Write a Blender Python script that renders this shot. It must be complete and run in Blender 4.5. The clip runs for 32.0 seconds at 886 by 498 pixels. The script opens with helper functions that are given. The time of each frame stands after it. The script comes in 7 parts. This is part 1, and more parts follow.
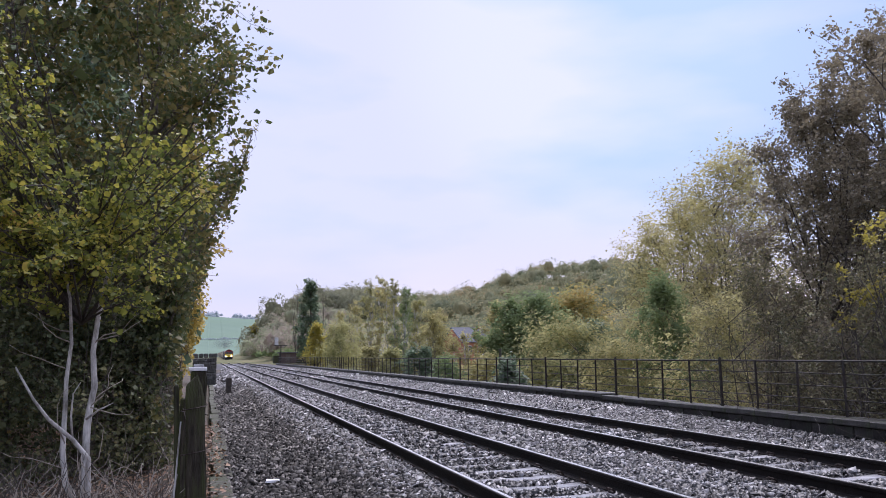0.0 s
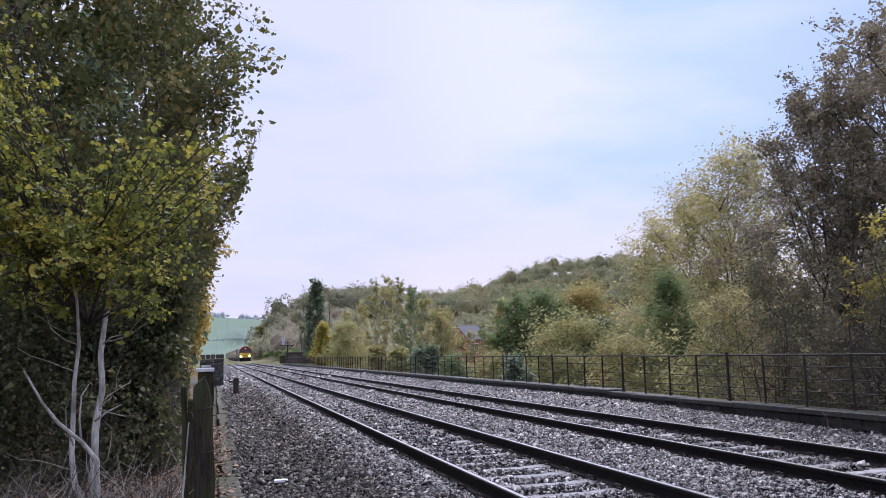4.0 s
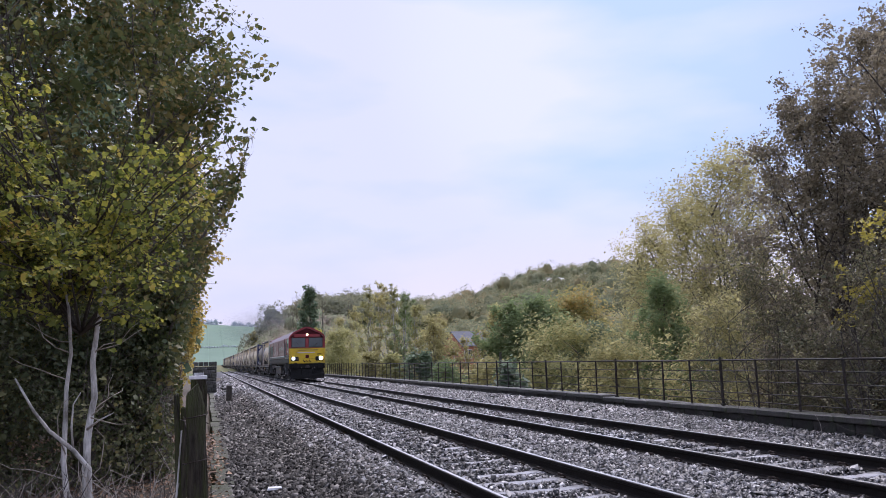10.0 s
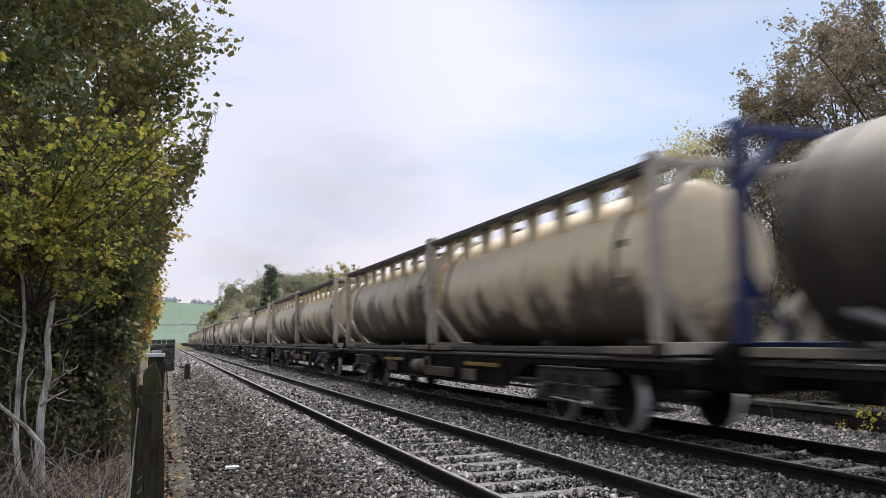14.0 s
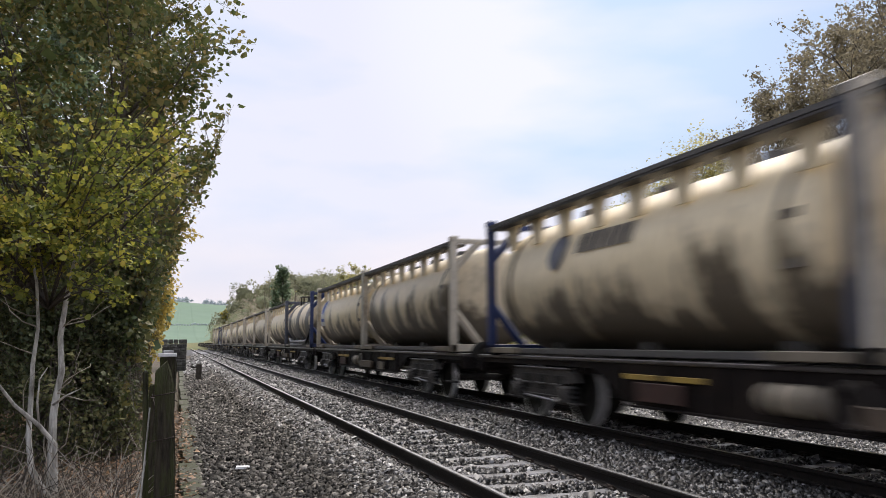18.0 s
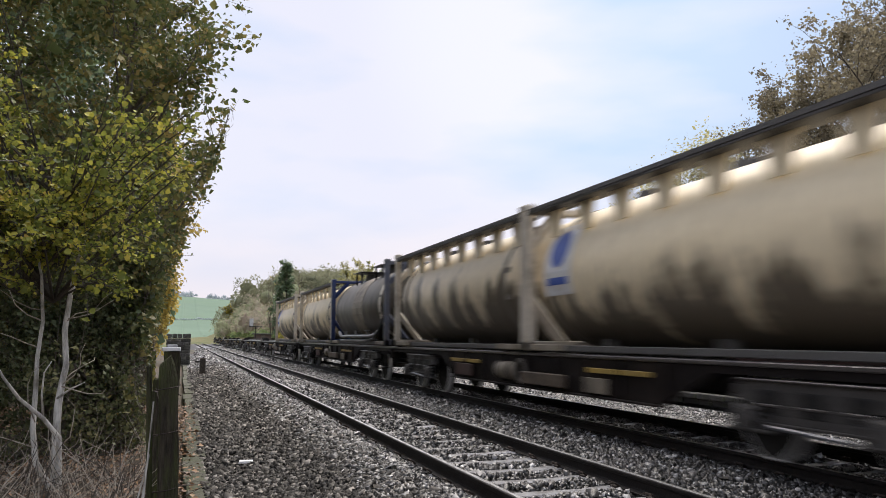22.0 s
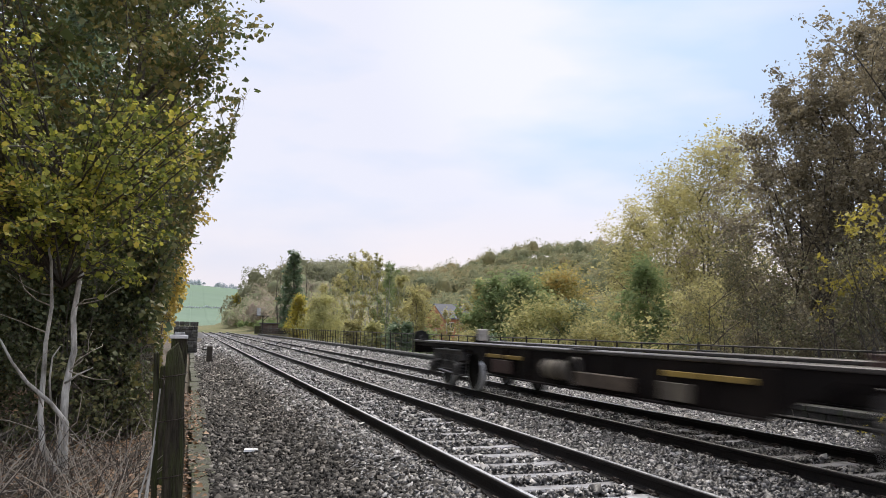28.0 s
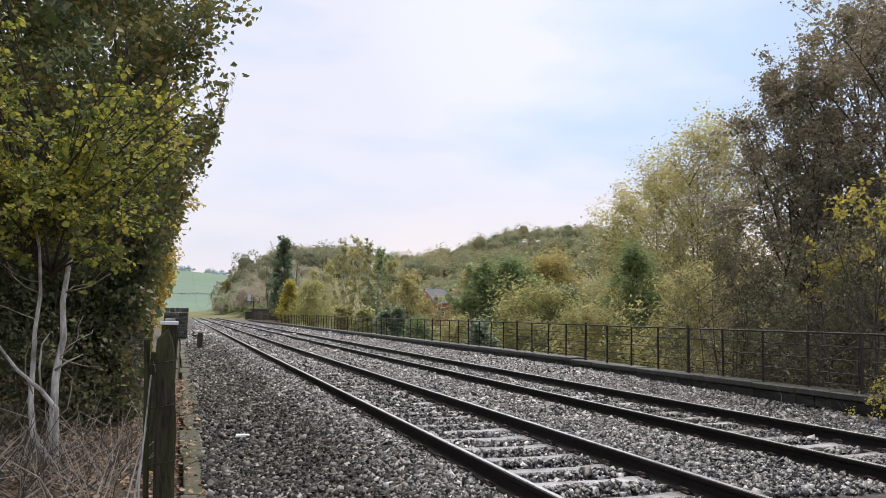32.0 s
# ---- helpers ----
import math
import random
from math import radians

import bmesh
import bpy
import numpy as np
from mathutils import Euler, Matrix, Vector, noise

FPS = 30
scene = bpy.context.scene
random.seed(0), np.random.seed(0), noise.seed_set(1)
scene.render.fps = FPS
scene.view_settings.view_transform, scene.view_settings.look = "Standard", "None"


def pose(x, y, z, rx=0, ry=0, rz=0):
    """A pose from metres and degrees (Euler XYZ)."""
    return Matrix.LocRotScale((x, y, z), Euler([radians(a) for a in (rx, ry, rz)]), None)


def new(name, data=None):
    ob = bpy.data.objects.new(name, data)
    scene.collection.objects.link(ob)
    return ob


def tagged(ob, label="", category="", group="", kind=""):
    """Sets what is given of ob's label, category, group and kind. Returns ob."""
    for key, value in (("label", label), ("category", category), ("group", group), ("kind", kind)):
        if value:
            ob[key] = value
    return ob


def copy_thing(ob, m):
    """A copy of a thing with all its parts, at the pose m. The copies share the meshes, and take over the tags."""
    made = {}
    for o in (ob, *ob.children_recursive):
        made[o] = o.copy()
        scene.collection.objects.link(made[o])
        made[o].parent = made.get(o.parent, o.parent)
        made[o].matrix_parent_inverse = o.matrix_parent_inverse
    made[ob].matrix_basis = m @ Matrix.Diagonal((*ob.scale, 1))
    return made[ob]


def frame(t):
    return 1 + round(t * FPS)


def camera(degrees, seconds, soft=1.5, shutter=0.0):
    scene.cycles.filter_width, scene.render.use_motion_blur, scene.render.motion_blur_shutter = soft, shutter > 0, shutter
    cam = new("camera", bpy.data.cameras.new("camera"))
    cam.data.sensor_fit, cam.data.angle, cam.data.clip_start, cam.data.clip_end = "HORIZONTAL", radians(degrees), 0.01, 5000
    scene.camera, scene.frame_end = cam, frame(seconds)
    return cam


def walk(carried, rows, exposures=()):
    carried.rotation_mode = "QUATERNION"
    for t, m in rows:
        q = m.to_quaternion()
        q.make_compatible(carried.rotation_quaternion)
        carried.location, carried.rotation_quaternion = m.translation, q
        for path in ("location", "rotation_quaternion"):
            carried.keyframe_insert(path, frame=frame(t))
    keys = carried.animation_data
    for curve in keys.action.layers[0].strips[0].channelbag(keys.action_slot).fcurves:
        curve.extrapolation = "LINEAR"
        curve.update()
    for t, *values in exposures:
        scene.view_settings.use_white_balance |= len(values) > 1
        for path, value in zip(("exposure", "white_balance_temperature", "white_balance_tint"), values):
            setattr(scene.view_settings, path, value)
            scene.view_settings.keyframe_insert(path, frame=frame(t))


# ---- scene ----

# ---- camera ----
EYE = (0.0, 0.0, 1.283)
CAM_ROWS = (
    (0.0, 7.43, 16.07, 0.56), (0.5, 7.46, 16.05, 0.75), (1.0, 7.46, 15.96, 1.00),
    (1.5, 7.38, 15.88, 1.19), (2.0, 7.29, 15.79, 1.35), (2.5, 7.22, 15.72, 1.36),
    (3.0, 7.24, 15.68, 1.26), (3.5, 7.29, 15.69, 1.24), (5.5, 7.32, 15.77, 1.24),
    (6.0, 7.33, 15.81, 1.27), (6.5, 7.34, 15.86, 1.34), (7.0, 7.37, 15.92, 1.40),
    (7.5, 7.38, 15.97, 1.45), (8.0, 7.43, 16.02, 1.43), (8.5, 7.51, 16.03, 1.52),
    (9.0, 7.63, 16.04, 1.52), (9.5, 7.70, 16.10, 1.56), (10.0, 7.73, 16.19, 1.51),
    (10.5, 7.73, 16.34, 1.49), (11.0, 7.72, 16.53, 1.44), (11.5, 7.71, 16.79, 1.38),
    (12.0, 7.53, 17.12, 1.30), (12.5, 7.29, 17.55, 1.10), (13.0, 6.98, 18.04, 0.89),
    (13.5, 6.71, 18.49, 0.60), (14.0, 6.43, 18.77, 0.55), (14.5, 6.32, 18.80, 0.37),
    (16.5, 6.50, 18.11, 0.35), (17.0, 6.51, 18.05, 0.31), (17.5, 6.53, 18.00, 0.30),
    (18.0, 6.55, 17.98, 0.18), (18.5, 6.51, 17.93, 0.15), (19.0, 6.42, 17.91, 0.13),
    (19.5, 6.30, 17.87, 0.08), (20.0, 6.14, 17.83, 0.10), (20.5, 6.06, 17.82, -0.02),
    (21.0, 6.07, 17.76, -0.02), (21.5, 6.13, 17.74, -0.05), (22.0, 6.27, 17.70, -0.18),
    (22.5, 6.38, 17.66, -0.26), (23.0, 6.42, 17.62, -0.36), (23.5, 6.42, 17.58, -0.40),
    (24.0, 6.46, 17.54, -0.64), (24.5, 6.48, 17.47, -0.69), (25.0, 6.53, 17.41, -0.72),
    (25.5, 6.60, 17.34, -0.83), (27.5, 6.01, 17.13, -1.26), (28.0, 5.77, 17.14, -1.31),
    (28.5, 5.52, 17.21, -1.24), (29.0, 5.31, 17.32, -1.16), (29.5, 5.12, 17.42, -1.10),
    (30.0, 5.01, 17.49, -1.16), (30.5, 4.94, 17.61, -1.08), (31.0, 4.87, 17.71, -1.06),
    (31.5, 4.78, 17.78, -1.02), (32.0, 4.72, 17.84, -1.00),
)


def aim(pitch, yaw, roll):
    """Camera pose: degrees up, degrees to the right of the line, lean."""
    return pose(*EYE, 90 + pitch, 0, -yaw) @ pose(0, 0, 0, 0, 0, -roll)


cam = camera(57.255, 32.0, soft=0.7, shutter=0.45)
walk(cam, [(t, aim(p, y, r)) for t, p, y, r in CAM_ROWS], exposures=[(0, -0.02, 5660, 24), (10.5, -0.02, 5680, 24), (12, -0.04, 6120, 18), (13, 0.0, 6300, 15), (17, 0.09, 6450, 13), (32, 0.08, 6470, 12)])

# ---- world and light ----
world = bpy.data.worlds.new("overcast_sky")
scene.world = world
world.use_nodes = True
wn, wl = world.node_tree.nodes, world.node_tree.links
wn.clear()
w_out = wn.new("ShaderNodeOutputWorld")
w_bg = wn.new("ShaderNodeBackground")
w_sky = wn.new("ShaderNodeTexSky")
w_sky.sky_type = 'NISHITA'
w_sky.sun_disc = False
w_sky.sun_elevation = radians(60)
w_sky.sun_rotation = radians(27)
w_sky.air_density = 1.0
w_sky.dust_density = 2.0
w_tc = wn.new("ShaderNodeTexCoord")
w_map = wn.new("ShaderNodeMapping")
w_map.inputs["Scale"].default_value = (1.0, 1.0, 3.2)
w_no = wn.new("ShaderNodeTexNoise")
w_no.inputs["Scale"].default_value = 2.1
w_no.inputs["Detail"].default_value = 5.0
w_no.inputs["Roughness"].default_value = 0.45
w_rmp = wn.new("ShaderNodeValToRGB")
w_rmp.color_ramp.elements[0].position = 0.34
w_rmp.color_ramp.elements[0].color = (0.60, 0.75, 0.99, 1)
w_rmp.color_ramp.elements[1].position = 0.52
w_rmp.color_ramp.elements[1].color = (0.86, 0.88, 0.99, 1)
w_mul = wn.new("ShaderNodeVectorMath")
w_mul.operation = 'SCALE'
w_mul.inputs["Scale"].default_value = 0.05
w_mix = wn.new("ShaderNodeMix")
w_mix.data_type = 'RGBA'
w_mix.inputs["Factor"].default_value = 0.9
w_bg.inputs["Strength"].default_value = 1.0
wl.new(w_tc.outputs["Generated"], w_map.inputs["Vector"])
wl.new(w_map.outputs["Vector"], w_no.inputs["Vector"])
wl.new(w_no.outputs["Fac"], w_rmp.inputs["Fac"])
wl.new(w_sky.outputs["Color"], w_mul.inputs[0])
wl.new(w_mul.outputs["Vector"], w_mix.inputs["A"])
wl.new(w_rmp.outputs["Color"], w_mix.inputs["B"])
w_sep = wn.new("ShaderNodeSeparateXYZ")
w_low = wn.new("ShaderNodeMapRange")
w_low.inputs["From Min"].default_value = 0.16
w_low.inputs["From Max"].default_value = 0.02
w_low.inputs["To Max"].default_value = 0.75
w_warm = wn.new("ShaderNodeMix")
w_warm.data_type = 'RGBA'
w_warm.inputs["B"].default_value = (1.02, 0.87, 0.80, 1)
wl.new(w_tc.outputs["Generated"], w_sep.inputs["Vector"])
wl.new(w_sep.outputs["Z"], w_low.inputs["Value"])
wl.new(w_low.outputs["Result"], w_warm.inputs["Factor"])
wl.new(w_mix.outputs["Result"], w_warm.inputs["A"])
# thin cloud, brighter round the hidden sun
w_dot = wn.new("ShaderNodeVectorMath")
w_dot.operation = 'DOT_PRODUCT'
w_dot.inputs[1].default_value = (0.422, 0.823, 0.380)
w_veil = wn.new("ShaderNodeMapRange")
w_veil.interpolation_type = 'SMOOTHERSTEP'
w_veil.inputs["From Min"].default_value = 0.955
w_veil.inputs["From Max"].default_value = 1.0
w_veil.inputs["To Min"].default_value = 1.0
w_veil.inputs["To Max"].default_value = 1.09
w_lit = wn.new("ShaderNodeVectorMath")
w_lit.operation = 'SCALE'
wl.new(w_tc.outputs["Generated"], w_dot.inputs[0])
wl.new(w_dot.outputs["Value"], w_veil.inputs["Value"])
wl.new(w_warm.outputs["Result"], w_lit.inputs[0])
wl.new(w_veil.outputs["Result"], w_lit.inputs["Scale"])
wl.new(w_lit.outputs["Vector"], w_bg.inputs["Color"])
wl.new(w_bg.outputs["Background"], w_out.inputs["Surface"])

sun = new("sun", bpy.data.lights.new("sun", 'SUN'))
sun.data.energy = 3.6
sun.data.angle = radians(50)
sun.data.color = (1.0, 0.93, 0.82)
sun.rotation_euler = (radians(30), 0, radians(153))

# ---- materials ----


def nodes_of(name):
    m = bpy.data.materials.new(name)
    m.use_nodes = True
    n, l = m.node_tree.nodes, m.node_tree.links
    return m, n, l, n["Principled BSDF"]


def surface(name, dark, light, scale=8.0, rough=0.7, metal=0.0, bump=0.2, bump_scale=60.0, wear=None, wear_scale=1.3, wear_at=0.55,
            spec=0.5, per_object=0.0, stretch=(1, 1, 1), rough_spread=0.15, coat=0.0):
    """Two-scale mottled surface: fine noise between two colours, larger stains of a third, fine relief."""
    m, n, l, b = nodes_of(name)
    tc = n.new("ShaderNodeTexCoord")
    mp = n.new("ShaderNodeMapping")
    mp.inputs["Scale"].default_value = stretch
    l.new(tc.outputs["Object"], mp.inputs["Vector"])
    fine = n.new("ShaderNodeTexNoise")
    fine.inputs["Scale"].default_value = scale
    fine.inputs["Detail"].default_value = 6
    fine.inputs["Roughness"].default_value = 0.65
    l.new(mp.outputs["Vector"], fine.inputs["Vector"])
    ramp = n.new("ShaderNodeValToRGB")
    ramp.color_ramp.elements[0].position = 0.3
    ramp.color_ramp.elements[1].position = 0.7
    ramp.color_ramp.elements[0].color = (*dark, 1)
    ramp.color_ramp.elements[1].color = (*light, 1)
    l.new(fine.outputs["Fac"], ramp.inputs["Fac"])
    col = ramp.outputs["Color"]
    if wear is not None:
        big = n.new("ShaderNodeTexNoise")
        big.inputs["Scale"].default_value = wear_scale
        big.inputs["Detail"].default_value = 7
        big.inputs["Roughness"].default_value = 0.7
        l.new(mp.outputs["Vector"], big.inputs["Vector"])
        edge = n.new("ShaderNodeMapRange")
        edge.inputs["From Min"].default_value = wear_at - 0.08
        edge.inputs["From Max"].default_value = wear_at + 0.14
        l.new(big.outputs["Fac"], edge.inputs["Value"])
        mx = n.new("ShaderNodeMix")
        mx.data_type = 'RGBA'
        l.new(edge.outputs["Result"], mx.inputs["Factor"])
        l.new(col, mx.inputs["A"])
        mx.inputs["B"].default_value = (*wear, 1)
        col = mx.outputs["Result"]
    if per_object:
        oi = n.new("ShaderNodeObjectInfo")
        mr = n.new("ShaderNodeMapRange")
        mr.inputs["To Min"].default_value = 1 - per_object
        mr.inputs["To Max"].default_value = 1 + per_object
        l.new(oi.outputs["Random"], mr.inputs["Value"])
        vm = n.new("ShaderNodeVectorMath")
        vm.operation = 'SCALE'
        l.new(col, vm.inputs[0])
        l.new(mr.outputs["Result"], vm.inputs["Scale"])
        col = vm.outputs["Vector"]
    l.new(col, b.inputs["Base Color"])
    rr = n.new("ShaderNodeMapRange")
    rr.inputs["To Min"].default_value = max(0.03, rough - rough_spread)
    rr.inputs["To Max"].default_value = min(1.0, rough + rough_spread)
    l.new(fine.outputs["Fac"], rr.inputs["Value"])
    l.new(rr.outputs["Result"], b.inputs["Roughness"])
    b.inputs["Metallic"].default_value = metal
    b.inputs["Specular IOR Level"].default_value = spec
    b.inputs["Coat Weight"].default_value = coat
    if bump:
        bn = n.new("ShaderNodeTexNoise")
        bn.inputs["Scale"].default_value = bump_scale
        bn.inputs["Detail"].default_value = 4
        l.new(mp.outputs["Vector"], bn.inputs["Vector"])
        bp = n.new("ShaderNodeBump")
        bp.inputs["Strength"].default_value = bump
        bp.inputs["Distance"].default_value = 0.02
        l.new(bn.outputs["Fac"], bp.inputs["Height"])
        l.new(bp.outputs["Normal"], b.inputs["Normal"])
    return m


def leafy(name, colours, gloss=0.45, through_light=0.35, patch_scale=0.5, own=0.5, spec=0.35):
    """Leaves: each leaf takes its own colour from the ramp, with drifts of colour through the crown."""
    m, n, l, b = nodes_of(name)
    geo = n.new("ShaderNodeNewGeometry")
    tc = n.new("ShaderNodeTexCoord")
    no = n.new("ShaderNodeTexNoise")
    no.inputs["Scale"].default_value = patch_scale
    no.inputs["Detail"].default_value = 3
    l.new(tc.outputs["Object"], no.inputs["Vector"])
    ad = n.new("ShaderNodeMath")
    ad.operation = 'MULTIPLY_ADD'
    l.new(geo.outputs["Random Per Island"], ad.inputs[0])
    ad.inputs[1].default_value = own
    sc = n.new("ShaderNodeMapRange")
    sc.inputs["From Min"].default_value = 0.3
    sc.inputs["From Max"].default_value = 0.7
    sc.inputs["To Max"].default_value = 1 - own
    l.new(no.outputs["Fac"], sc.inputs["Value"])
    l.new(sc.outputs["Result"], ad.inputs[2])
    ramp = n.new("ShaderNodeValToRGB")
    els = ramp.color_ramp.elements
    while len(els) < len(colours):
        els.new(0.5)
    for i, c in enumerate(colours):
        els[i].position = i / max(1, len(colours) - 1)
        els[i].color = (*c, 1)
    l.new(ad.outputs["Value"], ramp.inputs["Fac"])
    l.new(ramp.outputs["Color"], b.inputs["Base Color"])
    b.inputs["Roughness"].default_value = gloss
    b.inputs["Specular IOR Level"].default_value = spec
    tr = n.new("ShaderNodeBsdfTranslucent")
    l.new(ramp.outputs["Color"], tr.inputs["Color"])
    mx = n.new("ShaderNodeMixShader")
    mx.inputs["Fac"].default_value = through_light
    l.new(b.outputs["BSDF"], mx.inputs[1])
    l.new(tr.outputs["BSDF"], mx.inputs[2])
    l.new(mx.outputs["Shader"], n["Material Output"].inputs["Surface"])
    return m


def glow(name, colour, strength):
    m, n, l, b = nodes_of(name)
    b.inputs["Base Color"].default_value = (*colour, 1)
    b.inputs["Emission Color"].default_value = (*colour, 1)
    b.inputs["Emission Strength"].default_value = strength
    return m


# Bed colour near black: shade in the gaps between stones is painted in
M_BALLAST = surface("ballast_bed", (0.005, 0.0045, 0.004), (0.075, 0.07, 0.066), 17, 0.5, bump=1.0, bump_scale=26, wear=(0.03, 0.026, 0.022), wear_scale=0.35, wear_at=0.55, spec=0.2)
M_STONE = leafy("ballast_stone", ((0.004, 0.0036, 0.0032), (0.008, 0.0075, 0.007), (0.020, 0.0185, 0.0175), (0.080, 0.075, 0.071), (0.58, 0.57, 0.56)), gloss=0.36, through_light=0.0, patch_scale=0.35, own=0.85, spec=0.62)
M_STONE_OLD = leafy("weathered_brown_ballast_stone", ((0.006, 0.0055, 0.005), (0.016, 0.0145, 0.0125), (0.042, 0.038, 0.033), (0.105, 0.096, 0.085), (0.42, 0.39, 0.35)), gloss=0.7, through_light=0.0, patch_scale=0.35, own=0.85, spec=0.25)
M_RAIL = surface("rail_side", (0.008, 0.007, 0.007), (0.022, 0.018, 0.016), 14, 0.6, bump=0.25, spec=0.15)
M_RAILTOP = surface("rail_running_face", (0.46, 0.455, 0.45), (0.62, 0.615, 0.61), 10, 0.3, metal=0.85, bump=0.02, stretch=(6, 0.3, 1))
M_SLEEPER = surface("wet_concrete_sleeper", (0.26, 0.26, 0.27), (0.42, 0.42, 0.44), 9, 0.38, bump=0.3, bump_scale=40, wear=(0.1, 0.09, 0.085), wear_scale=3.0, wear_at=0.54, spec=0.5, per_object=0.3)
M_CLIP = surface("rusty_clip", (0.015, 0.012, 0.01), (0.06, 0.04, 0.03), 30, 0.6, metal=0.4)
M_GROUND = surface("leaf_litter_soil", (0.03, 0.022, 0.015), (0.13, 0.085, 0.05), 18, 0.85, bump=1.0, bump_scale=30, wear=(0.05, 0.05, 0.025), wear_scale=0.25, wear_at=0.5)
# Pasture green greyed down, with distance haze mixed into the colour
M_FIELD = surface("green_pasture", (0.145, 0.21, 0.155), (0.185, 0.255, 0.19), 0.02, 0.9, bump=0.0, wear=(0.15, 0.22, 0.15), wear_scale=0.006, wear_at=0.55, spec=0.1)
M_BANK = surface("dry_grass_bank", (0.13, 0.12, 0.06), (0.26, 0.22, 0.12), 1.5, 0.9, bump=0.6, bump_scale=6, wear=(0.11, 0.14, 0.06), wear_scale=0.09, wear_at=0.5, spec=0.1)
M_KERB = surface("mossy_concrete", (0.03, 0.027, 0.022), (0.14, 0.13, 0.108), 9, 0.8, bump=0.9, bump_scale=30, wear=(0.05, 0.06, 0.016), wear_scale=3.4, wear_at=0.45)
M_WALL = surface("dark_wet_stone", (0.012, 0.011, 0.010), (0.055, 0.050, 0.045), 7, 0.6, bump=0.7, bump_scale=22, wear=(0.03, 0.035, 0.022), wear_scale=1.5, wear_at=0.55, per_object=0.3, spec=0.3)
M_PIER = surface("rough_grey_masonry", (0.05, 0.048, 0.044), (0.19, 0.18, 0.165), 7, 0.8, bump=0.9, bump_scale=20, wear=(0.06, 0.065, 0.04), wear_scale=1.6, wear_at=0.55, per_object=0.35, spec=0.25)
M_COPING = surface("weathered_coping", (0.022, 0.021, 0.018), (0.085, 0.078, 0.07), 8, 0.55, bump=0.6, bump_scale=30, wear=(0.05, 0.06, 0.028), wear_scale=1.2, wear_at=0.52, per_object=0.25)
M_IRON = surface("rusted_iron_fence", (0.012, 0.009, 0.008), (0.045, 0.032, 0.026), 20, 0.6, metal=0.2, bump=0.3, wear=(0.04, 0.045, 0.035), wear_scale=2.0)
M_WOOD = surface("weathered_wood", (0.014, 0.012, 0.009), (0.075, 0.064, 0.045), 6, 0.9, bump=1.0, bump_scale=26, wear=(0.060, 0.072, 0.022), wear_scale=2.0, wear_at=0.5, stretch=(5, 5, 0.6), spec=0.2)
M_WHITE = surface("white_paint", (0.7, 0.7, 0.7), (0.85, 0.85, 0.85), 12, 0.5, wear=(0.4, 0.39, 0.36), wear_scale=5, wear_at=0.62)
M_GREYPAINT = surface("grey_painted_metal", (0.28, 0.29, 0.3), (0.42, 0.43, 0.44), 8, 0.5, wear=(0.2, 0.19, 0.18), wear_scale=3)
M_BARK = surface("grey_bark", (0.053, 0.045, 0.036), (0.195, 0.165, 0.128), 14, 0.85, bump=0.8, bump_scale=40, stretch=(3, 3, 0.6))
M_PALEBARK = surface("pale_smooth_bark", (0.40, 0.385, 0.35), (0.78, 0.76, 0.71), 9, 0.6, bump=0.5, bump_scale=26, wear=(0.12, 0.11, 0.085), wear_scale=3.2, wear_at=0.53, stretch=(2, 2, 0.5))
M_DARKBARK = surface("dark_bark", (0.03, 0.025, 0.02), (0.11, 0.093, 0.075), 14, 0.85, bump=0.6, bump_scale=40, stretch=(3, 3, 0.6))
M_TWIG = surface("dead_twig", (0.2, 0.17, 0.135), (0.46, 0.41, 0.34), 12, 0.8, bump=0.2)

# ---- mesh tools ----
rng = np.random.default_rng(7)


